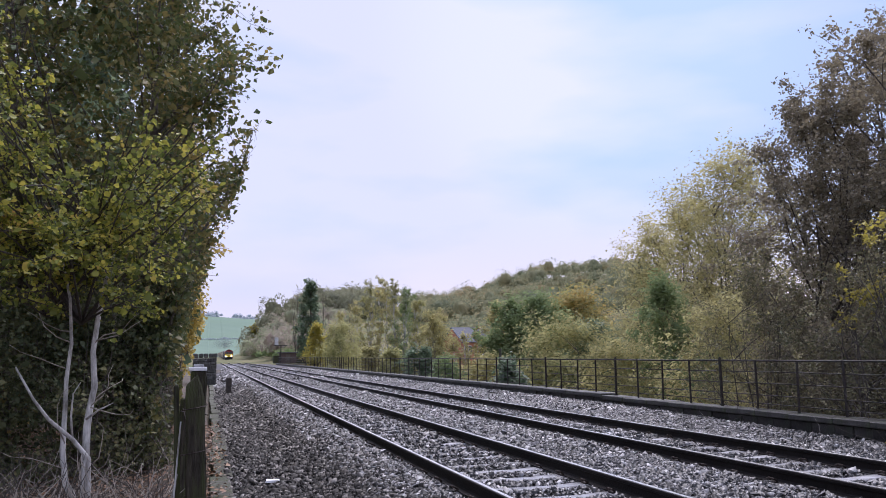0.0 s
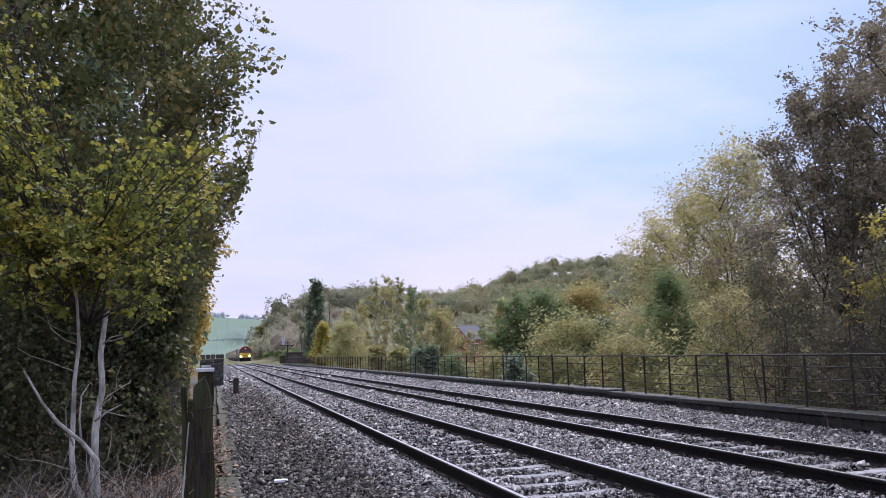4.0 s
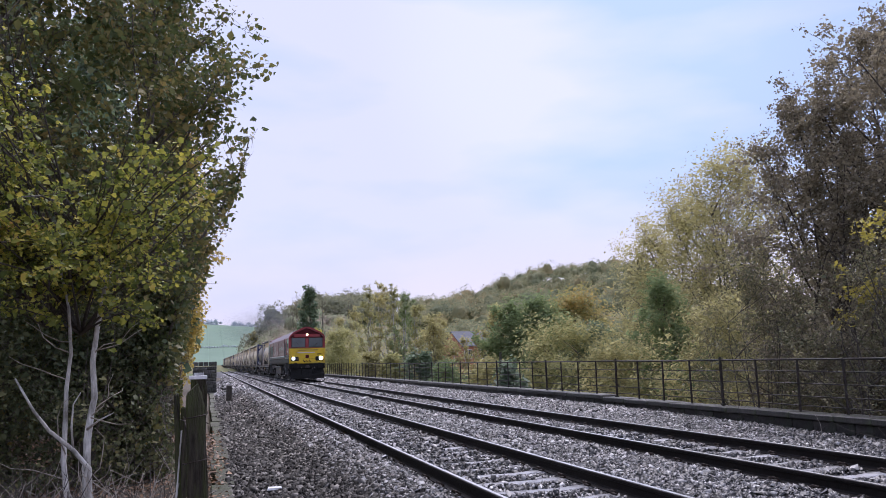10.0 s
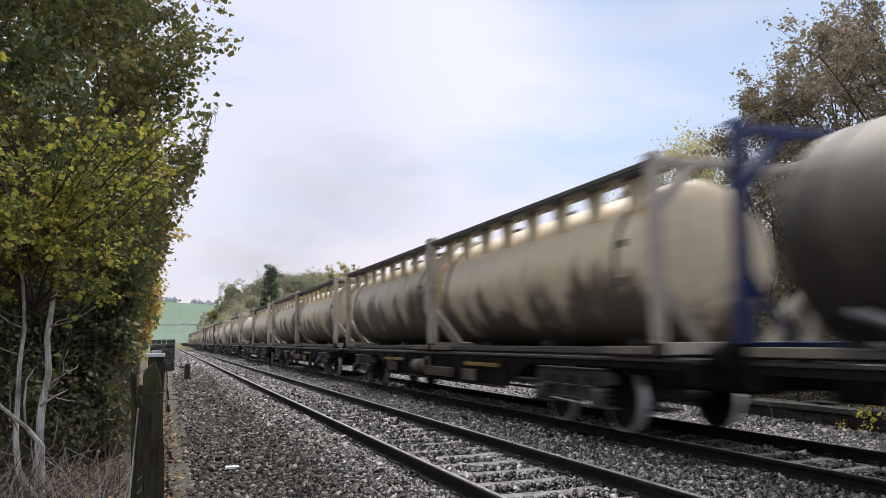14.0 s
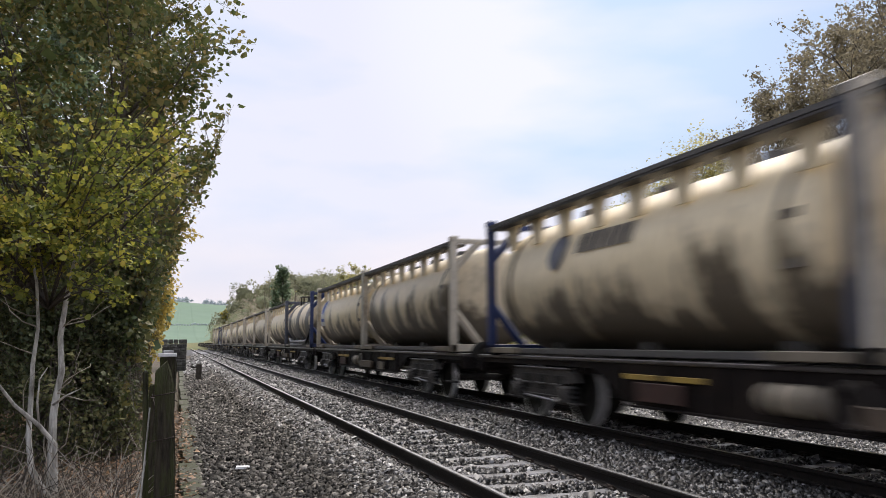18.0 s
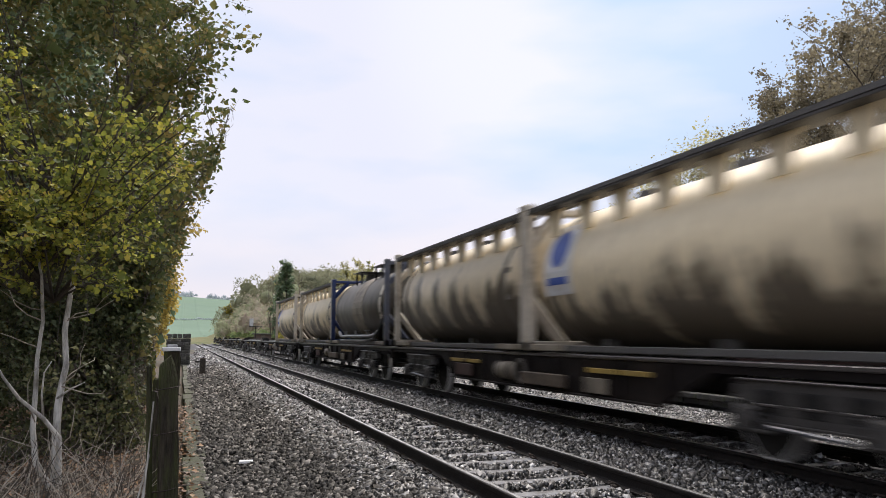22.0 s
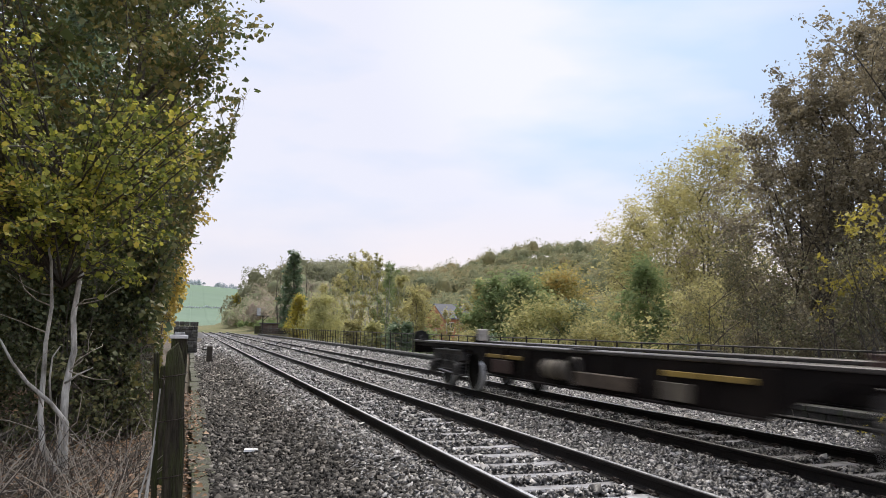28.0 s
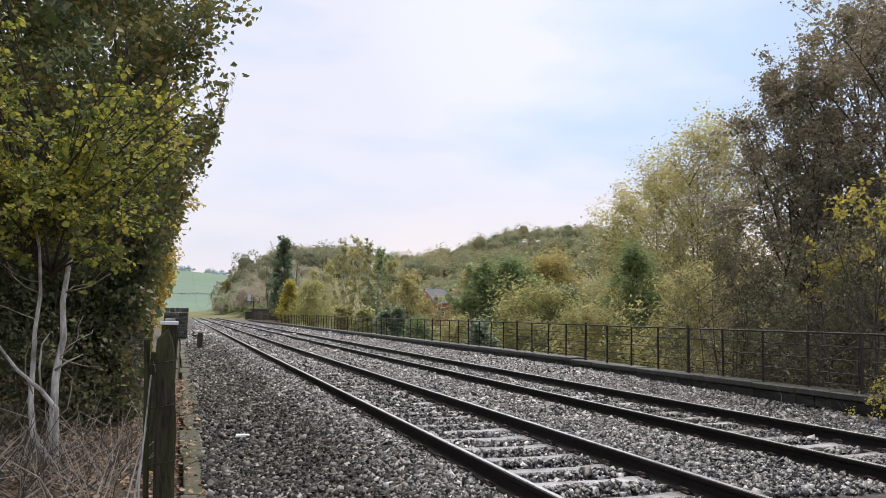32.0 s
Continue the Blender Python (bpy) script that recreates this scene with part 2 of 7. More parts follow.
class Build:
    """Collects vertices and faces of one mesh."""

    def __init__(self):
        self.v, self.f = [], []

    def add(self, verts, faces):
        o = len(self.v)
        self.v += [tuple(p) for p in verts]
        self.f += [tuple(i + o for i in q) for q in faces]
        return self

    def box(self, x0, x1, y0, y1, z0, z1, c=0.0, m=None):
        """A box, its edges cut by c; m: a pose for it."""
        if c <= 0:
            vs = [(x, y, z) for z in (z0, z1) for y in (y0, y1) for x in (x0, x1)]
            fs = [(0, 2, 3, 1), (4, 5, 7, 6), (0, 1, 5, 4), (2, 6, 7, 3), (0, 4, 6, 2), (1, 3, 7, 5)]
        else:
            vs, fs = [], []
            ids = {}
            for sx in (0, 1):
                for sy in (0, 1):
                    for sz in (0, 1):
                        p = [(x0, x1)[sx], (y0, y1)[sy], (z0, z1)[sz]]
                        d = [c * (1 - 2 * sx), c * (1 - 2 * sy), c * (1 - 2 * sz)]
                        for a in range(3):
                            q = [p[k] + (d[k] if k != a else 0) for k in range(3)]
                            ids[(sx, sy, sz, a)] = len(vs)
                            vs.append(tuple(q))
            for a in range(3):
                b, e = (a + 1) % 3, (a + 2) % 3
                for s in (0, 1):
                    loop = []
                    for sb, se in ((0, 0), (1, 0), (1, 1), (0, 1)):
                        k = [0, 0, 0]
                        k[a], k[b], k[e] = s, sb, se
                        loop.append(ids[(*k, a)])
                    fs.append(tuple(loop if s else loop[::-1]))
                for sb in (0, 1):
                    for se in (0, 1):
                        k0, k1 = [0, 0, 0], [0, 0, 0]
                        k0[a], k1[a] = 0, 1
                        k0[b] = k1[b] = sb
                        k0[e] = k1[e] = se
                        q = [ids[(*k0, b)], ids[(*k1, b)], ids[(*k1, e)], ids[(*k0, e)]]
                        fs.append(tuple(q if sb != se else q[::-1]))
            for sx in (0, 1):
                for sy in (0, 1):
                    for sz in (0, 1):
                        q = [ids[(sx, sy, sz, a)] for a in range(3)]
                        fs.append(tuple(q if (sx + sy + sz) % 2 else q[::-1]))
        if m is not None:
            vs = [tuple(m @ Vector(p)) for p in vs]
        return self.add(vs, fs)

    def loft(self, rings, closed=True, caps=True):
        """Joins rings of equal length into a skin."""
        n = len(rings[0])
        vs = [p for r in rings for p in r]
        fs = []
        for i in range(len(rings) - 1):
            for j in range(n if closed else n - 1):
                k = (j + 1) % n
                fs.append((i * n + j, i * n + k, (i + 1) * n + k, (i + 1) * n + j))
        if caps and closed:
            fs.append(tuple(range(n))[::-1])
            fs.append(tuple((len(rings) - 1) * n + j for j in range(n)))
        return self.add(vs, fs)

    def tube(self, pts, radii, n=6, caps=True):
        """A round bar along points."""
        pts = [Vector(p) for p in pts]
        if not hasattr(radii, "__len__"):
            radii = [radii] * len(pts)
        rings = []
        up = Vector((0.31, 0.17, 0.93)).normalized()
        for i, p in enumerate(pts):
            d = (pts[min(i + 1, len(pts) - 1)] - pts[max(i - 1, 0)]).normalized()
            if abs(d.dot(up)) > 0.95:
                up = Vector((0.9, 0.3, 0.1)).normalized()
            a = d.cross(up).normalized()
            b = d.cross(a)
            rings.append([tuple(p + (a * math.cos(t) + b * math.sin(t)) * radii[i]) for t in (2 * math.pi * k / n for k in range(n))])
        return self.loft(rings, True, caps)

    def prism(self, outline, y0, y1):
        """An (x, z) outline drawn out along y."""
        return self.loft([[(x, y0, z) for x, z in outline], [(x, y1, z) for x, z in outline]])

    def mesh(self, name, material, smooth=False):
        me = bpy.data.meshes.new(name)
        me.from_pydata(self.v, [], self.f)
        me.update()
        if smooth:
            me.polygons.foreach_set("use_smooth", [True] * len(me.polygons))
        if material:
            me.materials.append(material)
        return me


def part(name, build, material, parent, label="", smooth=False, at=None):
    """One mesh object under a thing or a part."""
    me = build.mesh(name, material, smooth) if isinstance(build, Build) else build
    ob = new(name, me)
    ob.parent = parent
    if at is not None:
        ob.matrix_basis = at
    if label:
        ob["label"] = label
    return ob


def thing(name, label, category, m=None, group="", kind=""):
    ob = tagged(new(name), label, category, group, kind)
    ob.empty_display_size = 0.2
    if m is not None:
        ob.matrix_basis = m
    return ob


def raw_mesh(name, verts, faces, material, smooth=False):
    """A mesh from arrays; faces: (n, 3) or (n, 4)."""
    verts, faces = np.asarray(verts, np.float32), np.asarray(faces, np.int32)
    me = bpy.data.meshes.new(name)
    k = faces.shape[1]
    me.vertices.add(len(verts))
    me.vertices.foreach_set("co", verts.ravel())
    me.loops.add(faces.size)
    me.loops.foreach_set("vertex_index", faces.ravel())
    me.polygons.add(len(faces))
    me.polygons.foreach_set("loop_start", np.arange(0, faces.size, k, dtype=np.int32))
    if smooth:
        me.polygons.foreach_set("use_smooth", np.ones(len(faces), bool))
    me.update(calc_edges=True)
    me.validate()
    if material:
        me.materials.append(material)
    return me


def smooth_noise(x, y, s, k=0):
    """Cheap rolling noise from a few waves."""
    r = np.random.default_rng(100 + k)
    z = np.zeros_like(x, float)
    for i in range(6):
        a, p, w = r.uniform(0, 6.28), r.uniform(0, 6.28), r.uniform(0.6, 1.9)
        z = z + np.sin((x * math.cos(a) + y * math.sin(a)) * w / s * 2 + p)
    return z / 6


# ---- the line ----
NEAR_L = 2.654                       # left rail of the near track
TRACK_1 = NEAR_L + 0.7525            # centre of the near track
TRACK_2 = NEAR_L + 1.505 + 1.971 + 0.7525
WALL_X = 12.0
FENCE_X = 12.25


def ballast_z(x, y):
    """Height of the ballast surface across the formation."""
    z = np.full_like(x, -0.15)
    ripple = 0.5 - 0.5 * np.cos((y - 0.1) / 0.65 * 2 * math.pi)
    z = np.where(abs(x - TRACK_1) < 0.68, -0.222 + 0.068 * ripple, z)
    z = np.where(abs(x - TRACK_2) < 0.68, -0.205 + 0.055 * ripple, z)
    for c in (NEAR_L, NEAR_L + 1.505, TRACK_2 - 0.7525, TRACK_2 + 0.7525):
        z = np.where(abs(x - c) < 0.11, -0.185, z)
    left = np.clip((NEAR_L - 0.5 - x) / 1.2, 0, 1)
    right = np.clip((x - TRACK_2 - 1.3) / 1.9, 0, 1)
    z = z - 0.31 * left * left * (3 - 2 * left) - (0.28 - 0.18 * np.clip((y - 11) / 12, 0, 1)) * right
    return z + 0.025 * smooth_noise(x, y, 0.7, 1) + 0.02 * smooth_noise(x, y, 2.3, 2)


def ground_z(x, y):
    """The land: bank beside the line, the valley floor beyond the wall, the hills."""
    z = np.where(x < 0.1, -0.5 + 0.05 * smooth_noise(x, y, 1.1, 3), -0.75)
    z = z + np.where(x < -3, 0.10 * np.clip(-3 - x, 0, 30), 0)
    drop = np.clip((x - 12.6) / 14, 0, 1)
    z = np.where(x > 12.3, -0.5 - 4.5 * drop * np.clip((170 - y) / 40, 0.12, 1), z)
    d = np.hypot(x, y)

    def hill(cx, cy, sx, sy, h, az=0.0):
        ca, sa = math.cos(az), math.sin(az)
        u, v = (x - cx) * ca - (y - cy) * sa, (x - cx) * sa + (y - cy) * ca
        return h * np.exp(-(u / sx) ** 2 - (v / sy) ** 2)
    z = z + hill(190, 400, 100, 190, 42)
    z = z + hill(60, 400, 35, 130, 17) * np.clip((x - 12) / 10, 0, 1) + hill(28, 310, 20, 60, 8) * np.clip((x - 12.5) / 8, 0, 1)
    z = z + hill(-60, 1150, 420, 330, 58)
    z = z + np.where(d > 1500, 30.0 * np.clip((d - 1500) / 900, 0, 1), 0)
    near = np.clip((d - 60) / 100, 0, 1)
    return z + 1.2 * near * smooth_noise(x, y, 40, 4)


def make_ground():
    xs = np.concatenate([[-3500, -1800, -900, -450, -220, -120, -70], np.arange(-45, -8, 4), np.arange(-8, 0.05, 0.4), [0.1, 0.35, 6, 11.9, 12.3], np.arange(13, 30, 1.5),
                         np.arange(32, 110, 6), np.arange(116, 420, 16), [470, 560, 700, 900, 1300, 1900, 2700, 3800]])
    ys = np.concatenate([[-900, -300, -100, -40, -12], np.arange(-6, 40, 0.6), np.arange(40, 120, 4), np.arange(125, 700, 14), [760, 840, 930, 1030, 1150, 1300, 1500, 1750, 2000, 2300, 2700, 3300, 4200]])
    X, Y = np.meshgrid(xs, ys)
    Z = ground_z(X, Y)
    nx, ny = len(xs), len(ys)
    i, j = np.meshgrid(np.arange(nx - 1), np.arange(ny - 1))
    a = (j * nx + i).ravel()
    fs = np.stack([a, a + 1, a + nx + 1, a + nx], 1)
    me = raw_mesh("ground", np.stack([X.ravel(), Y.ravel(), Z.ravel()], 1), fs, M_GROUND, True)
    me.materials.append(M_FIELD)
    cy = Y[:-1, :-1].ravel()
    cx = X[:-1, :-1].ravel()
    far = ((np.hypot(cx, cy) > 420) & ((cx < 40) | (cy > 650))).astype(np.int32)
    me.materials.append(M_BANK)
    far[(far == 0) & (cy > 100) & (np.hypot(cx, cy) < 430)] = 2
    me.polygons.foreach_set("material_index", far)
    tagged(new("ground", me), "leaf-littered soil beside the line, green pasture on far hills", "ground", kind="structure")


make_ground()


def make_ballast():
    xs = np.concatenate([np.linspace(0.38, WALL_X, 70)])
    ys = np.concatenate([np.arange(-8, 40, 0.2167), np.arange(40, 120, 0.9), np.arange(120, 720, 8)])
    X, Y = np.meshgrid(xs, ys)
    Z = ballast_z(X, Y) - 0.02
    nx, ny = len(xs), len(ys)
    i, j = np.meshgrid(np.arange(nx - 1), np.arange(ny - 1))
    a = (j * nx + i).ravel()
    me = raw_mesh("ballast", np.stack([X.ravel(), Y.ravel(), Z.ravel()], 1), np.stack([a, a + 1, a + nx + 1, a + nx], 1), M_BALLAST, True)
    tagged(new("ballast_bed", me), "wet grey crushed-stone ballast bed under both tracks", "ballast", kind="structure")


make_ballast()


def scatter_stones(name, x0, x1, y0, y1, count, size, label, mat=None):
    """Broken stones lying on the ballast, joined."""
    r = np.random.default_rng(int(11 + y0 + x0))
    x, y = r.uniform(x0, x1, count), r.uniform(y0, y1, count)
    for c in (NEAR_L, NEAR_L + 1.505, TRACK_2 - 0.7525, TRACK_2 + 0.7525):
        bad = abs(x - c) < 0.09
        x = np.where(bad, x + 0.2 * np.sign(x - c + 1e-6), x)
    on_sleeper = (abs(((y + 0.325 - 0.1) % 0.65) - 0.325) < 0.085) & (abs(x - TRACK_1) < 0.64) & (r.uniform(0, 1, count) < 0.8)
    keep = ~on_sleeper & (x < 1.2 * y)
    x, y = x[keep], y[keep]
    n = len(x)
    if y0 < 20:
        base = np.array([(1, 0.1, -0.5), (-0.5, 0.85, -0.6), (-0.6, -0.8, -0.5), (0.8, 0.0, 0.55), (-0.35, 0.7, 0.5), (-0.5, -0.6, 0.6)])
        fs = np.array([(3, 4, 5), (0, 1, 4), (0, 4, 3), (1, 2, 5), (1, 5, 4), (2, 0, 3), (2, 3, 5)])
    else:
        base = np.array([(1.1, 0.1, -0.4), (-0.5, 1.0, -0.5), (-0.6, -1.0, -0.4), (-0.1, 0.1, 0.75)])
        fs = np.array([(0, 1, 3), (1, 2, 3), (2, 0, 3)])
    nv = len(base)
    s = size * r.lognormal(0, 0.32, n)
    P = base[None] * (1 + r.uniform(-0.4, 0.4, (n, nv, 3)))
    P *= np.stack([s, s * r.uniform(0.65, 1, n), s * r.uniform(0.55, 0.95, n)], 1)[:, None]
    for ax in (0, 1):
        w = r.normal(0, 0.5, n)[:, None]
        u, z = P[..., ax].copy(), P[..., 2].copy()
        P[..., ax], P[..., 2] = u * np.cos(w) - z * np.sin(w), u * np.sin(w) + z * np.cos(w)
    a = r.uniform(0, 6.283, n)
    ca, sa = np.cos(a)[:, None], np.sin(a)[:, None]
    Q = np.empty_like(P)
    Q[..., 0] = P[..., 0] * ca - P[..., 1] * sa + x[:, None]
    Q[..., 1] = P[..., 0] * sa + P[..., 1] * ca + y[:, None]
    Q[..., 2] = P[..., 2] + (ballast_z(x, y) + size * (r.uniform(-0.7, 0.45, n)))[:, None]
    F = (fs[None] + (np.arange(n) * nv)[:, None, None]).reshape(-1, 3)
    tagged(new(name, raw_mesh(name, Q.reshape(-1, 3), F, mat or M_STONE)), label, "ballast stones", kind="stuff")


for y0, y1, count, size, far in ((5.6, 11, 46000, 0.028, "close by"), (11, 20, 46000, 0.034, "beside the rails"), (20, 48, 92000, 0.043, "along the line")):
    scatter_stones("ballast_stones", 0.3, 1.95, y0, y1, int(count * 0.16), size, "loose brown weathered ballast stones " + far, M_STONE_OLD)
    scatter_stones("ballast_stones", 1.6, 2.3, y0, y1, int(count * 0.035), size, "scattered brown ballast stones " + far, M_STONE_OLD)
    scatter_stones("ballast_stones", 1.75, 11.95, y0, y1, int(count * 0.86), size, "loose wet grey ballast stones " + far)
scatter_stones("ballast_stones", 0.4, 11.95, 48, 110, 34000, 0.085, "grey ballast stones far along the line")


def rail_outline(cx):
    half = [(0.0, 0.0), (0.022, 0.0), (0.033, -0.004), (0.036, -0.012), (0.035, -0.036), (0.012, -0.05), (0.0085, -0.07), (0.0085, -0.12), (0.02, -0.138), (0.07, -0.15), (0.07, -0.159), (0.0, -0.159)]
    return [(cx + x, z) for x, z in half] + [(cx - x, z) for x, z in half[-2:0:-1]]


def make_track(name, centre, label, near):
    t = thing(name, label, "railway track", pose(centre, 0, 0), kind="structure")
    for sx in (-0.7525, 0.7525):
        b = Build().prism(rail_outline(sx), -60, 720)
        rail = part("rail", b, M_RAIL, t, "dark rusted rail with a worn bright top")
        top = Build().box(sx - 0.021, sx + 0.021, -60, 720, -0.004, 0.0025, 0.002)
        part("running_surface", top, M_RAILTOP, rail, "polished steel running surface")
    sl = Build()
    out = [(-0.13, -0.2), (-0.115, -0.025), (-0.09, 0.0), (0.09, 0.0), (0.115, -0.025), (0.13, -0.2)]
    rings = []
    for x, dz in ((-1.25, -0.03), (-1.2, 0), (-0.95, 0.004), (-0.55, 0.004), (-0.35, -0.012), (0.35, -0.012), (0.55, 0.004), (0.95, 0.004), (1.2, 0), (1.25, -0.03)):
        rings.append([(x, yy, zz - 0.163 + dz) for yy, zz in out])
    sl.loft(rings)
    me = sl.mesh("sleeper", M_SLEEPER)
    clip = Build()
    for sx in (-1, 1):
        clip.box(sx * 0.075 - 0.02, sx * 0.075 + 0.02, -0.055, 0.055, -0.165, -0.14, 0.005)
        clip.tube([(sx * 0.06, -0.06, -0.14), (sx * 0.11, -0.07, -0.11), (sx * 0.13, 0, -0.105), (sx * 0.11, 0.06, -0.12), (sx * 0.06, 0.05, -0.135)], 0.011, 5)
    cme = clip.mesh("rail_clip", M_CLIP)
    for k in range(-4, 215 if near else 120):
        y = 0.1 + 0.65 * k
        s = part("sleeper", me, None, t, at=pose(0, y, random.uniform(-0.006, 0.006), 0, 0, random.uniform(-0.5, 0.5)))
        if 4 < y < 36:
            for sx in (-0.7525, 0.7525):
                part("rail_clip", cme, None, s, at=pose(sx, 0, 0))
    return t


make_track("railway_track", TRACK_1, "straight steel rails on wet concrete sleepers, nearer line", True)
make_track("railway_track", TRACK_2, "straight steel rails on part-buried sleepers, farther line", False)

# kerb of broken concrete edging beside the ballast
kerb = thing("edging", "mossy broken concrete edging along the ballast", "kerb", kind="structure")
y = 2.0
while y < 58:
    ln = random.uniform(1.2, 2.6)
    w = random.uniform(-0.02, 0.02)
    b = Build().box(0.1 + w, 0.38 + w, 0, ln - 0.012, -0.75, -0.45 + random.uniform(-0.02, 0.012), 0.012)
    part("edging_slab", b, M_KERB, kerb, at=pose(0, y, 0, random.uniform(-0.4, 0.4), random.uniform(-3, 3), random.uniform(-0.7, 0.7)))
    y += ln

# ---- parapet wall and railing beyond the far track ----
wall = thing("parapet_wall", "low dark stone wall with weathered coping beside the far track", "wall", kind="structure")


def make_wall():
    y = -6.0
    while y < 150:
        ln = random.uniform(0.95, 1.4) if y < 60 else 4.0
        high = 0.1 if y > 22.8 else 0.0
        top = -0.03 + high * 0.6
        cp = Build().box(-0.06, 0.5, 0.0, ln - 0.012, top - 0.13, top + random.uniform(-0.008, 0.008), 0.02)
        part("coping_stone", cp, M_COPING, wall, at=pose(WALL_X, y, 0, 0, random.uniform(-0.6, 0.6), 0))
        if y < 60:
            for r in range(2):
                z1 = top - 0.13 - 0.24 * r
                o = random.uniform(-0.015, 0.02)
                a = Build().box(o, 0.42, 0.0, ln * 0.5 - 0.012, z1 - 0.235, z1 - 0.006, 0.015)
                part("wall_stone", a, M_WALL, wall, at=pose(WALL_X, y + (0.2 if r else 0), 0))
                a = Build().box(-o, 0.42, 0.0, ln * 0.5 - 0.012, z1 - 0.235, z1 - 0.006, 0.015)
                part("wall_stone", a, M_WALL, wall, at=pose(WALL_X, y + ln * 0.5 + (0.2 if r else 0), 0))
        else:
            part("wall_stone", Build().box(0, 0.42, 0, ln - 0.01, -0.7, top - 0.135, 0.02), M_WALL, wall, at=pose(WALL_X, y, 0))
        y += ln


make_wall()

fence = thing("railing", "rusted iron post-and-rail railing on the parapet wall", "fence", kind="structure")


def make_fence():
    post = Build().box(-0.028, 0.028, -0.028, 0.028, -0.05, 1.14, 0.006)
    post.box(-0.05, 0.05, -0.05, 0.05, -0.02, 0.02, 0.005)
    post.tube([(0, 0, 1.12), (0, 0, 1.165)], [0.034, 0.02], 8)
    stay = Build().box(-0.02, 0.02, -0.02, 0.02, -0.05, 1.1, 0.004)
    pm, sm = post.mesh("post", M_IRON), stay.mesh("post", M_IRON)
    k = 0
    y = 6.74
    while y < 152:
        part("post", pm if k % 4 == 0 or y > 70 else sm, None, fence, at=pose(FENCE_X, y, 0.0, random.uniform(-0.6, 0.6), random.uniform(-0.8, 0.8), 0))
        y += 1.37
        k += 1
    for z, r in ((1.08, 0.022), (0.82, 0.012), (0.56, 0.012), (0.3, 0.012), (0.1, 0.012)):
        pts = [(FENCE_X, yy, z + random.uniform(-0.012, 0.012)) for yy in np.arange(-4, 153, 2.74)]
        part("rail", Build().tube(pts, r, 6), M_IRON, fence)


make_fence()

# ---- plants ----
L_HAZEL = leafy("hazel_leaves", ((0.044, 0.065, 0.022), (0.100, 0.131, 0.032), (0.196, 0.226, 0.046), (0.331, 0.339, 0.061), (0.548, 0.496, 0.083), (0.452, 0.287, 0.087)), patch_scale=1.3, through_light=0.45, own=0.65)
L_IVY = leafy("ivy_leaves", ((0.050, 0.066, 0.036), (0.092, 0.112, 0.054), (0.165, 0.172, 0.080), (0.300, 0.270, 0.115)), gloss=0.5, through_light=0.3, patch_scale=0.7, spec=0.22)
L_FIELDMAPLE = leafy("turning_maple_leaves", ((0.054, 0.087, 0.035), (0.122, 0.152, 0.054), (0.226, 0.209, 0.071), (0.435, 0.304, 0.100)), patch_scale=0.6, through_light=0.4, own=0.65)
L_GOLD = leafy("golden_leaves", ((0.24, 0.21, 0.045), (0.46, 0.40, 0.08), (0.70, 0.60, 0.12)), through_light=0.5)
L_BROWN = leafy("dull_brown_leaves", ((0.130, 0.113, 0.078), (0.210, 0.183, 0.125), (0.320, 0.277, 0.180), (0.470, 0.410, 0.260)), patch_scale=0.35, through_light=0.45, own=0.65)
# Darker and greener than the brown tree leaves
L_UNDERSTOREY = leafy("low_shrub_leaves", ((0.075, 0.088, 0.050), (0.145, 0.150, 0.078), (0.250, 0.230, 0.120), (0.440, 0.380, 0.200)), patch_scale=0.6, through_light=0.35, own=0.65)
L_OLIVE = leafy("pale_olive_leaves", ((0.250, 0.240, 0.110), (0.410, 0.385, 0.175), (0.560, 0.510, 0.235), (0.650, 0.580, 0.280)), gloss=0.75, spec=0.15, patch_scale=0.25, through_light=0.55)
L_GREEN = leafy("mid_green_leaves", ((0.150, 0.205, 0.095), (0.250, 0.320, 0.145), (0.400, 0.440, 0.190)), through_light=0.5, gloss=0.75, spec=0.15, patch_scale=0.3)
L_DARK = leafy("dark_green_leaves", ((0.100, 0.150, 0.095), (0.165, 0.225, 0.130), (0.250, 0.310, 0.165)), through_light=0.45, patch_scale=0.3)
L_AMBER = leafy("amber_and_green_leaves", ((0.200, 0.235, 0.100), (0.340, 0.335, 0.130), (0.480, 0.385, 0.140), (0.640, 0.430, 0.150)), through_light=0.5, gloss=0.75, spec=0.15, patch_scale=0.22)
L_YELLOWGREEN = leafy("yellowing_leaves", ((0.230, 0.235, 0.110), (0.370, 0.370, 0.165), (0.500, 0.475, 0.215), (0.600, 0.535, 0.245)), gloss=0.75, spec=0.15, patch_scale=0.3, through_light=0.55)
# Far wood and scrub colours are lightened to carry the distance haze
L_WOODS = leafy("far_woodland_leaves", ((0.170, 0.200, 0.130), (0.250, 0.275, 0.165), (0.370, 0.350, 0.200), (0.470, 0.380, 0.215)), through_light=0.5, gloss=0.75, spec=0.15, patch_scale=0.06, own=0.35)
L_WOODS_DARK = leafy("far_dark_woodland_leaves", ((0.200, 0.215, 0.145), (0.270, 0.275, 0.175), (0.350, 0.335, 0.210)), through_light=0.5, gloss=0.75, spec=0.15, patch_scale=0.05, own=0.35)
L_SCRUB = leafy("russet_scrub_leaves", ((0.240, 0.280, 0.170), (0.460, 0.380, 0.310), (0.330, 0.380, 0.220), (0.520, 0.430, 0.340)), through_light=0.5, gloss=0.75, spec=0.15, patch_scale=0.05, own=0.35)
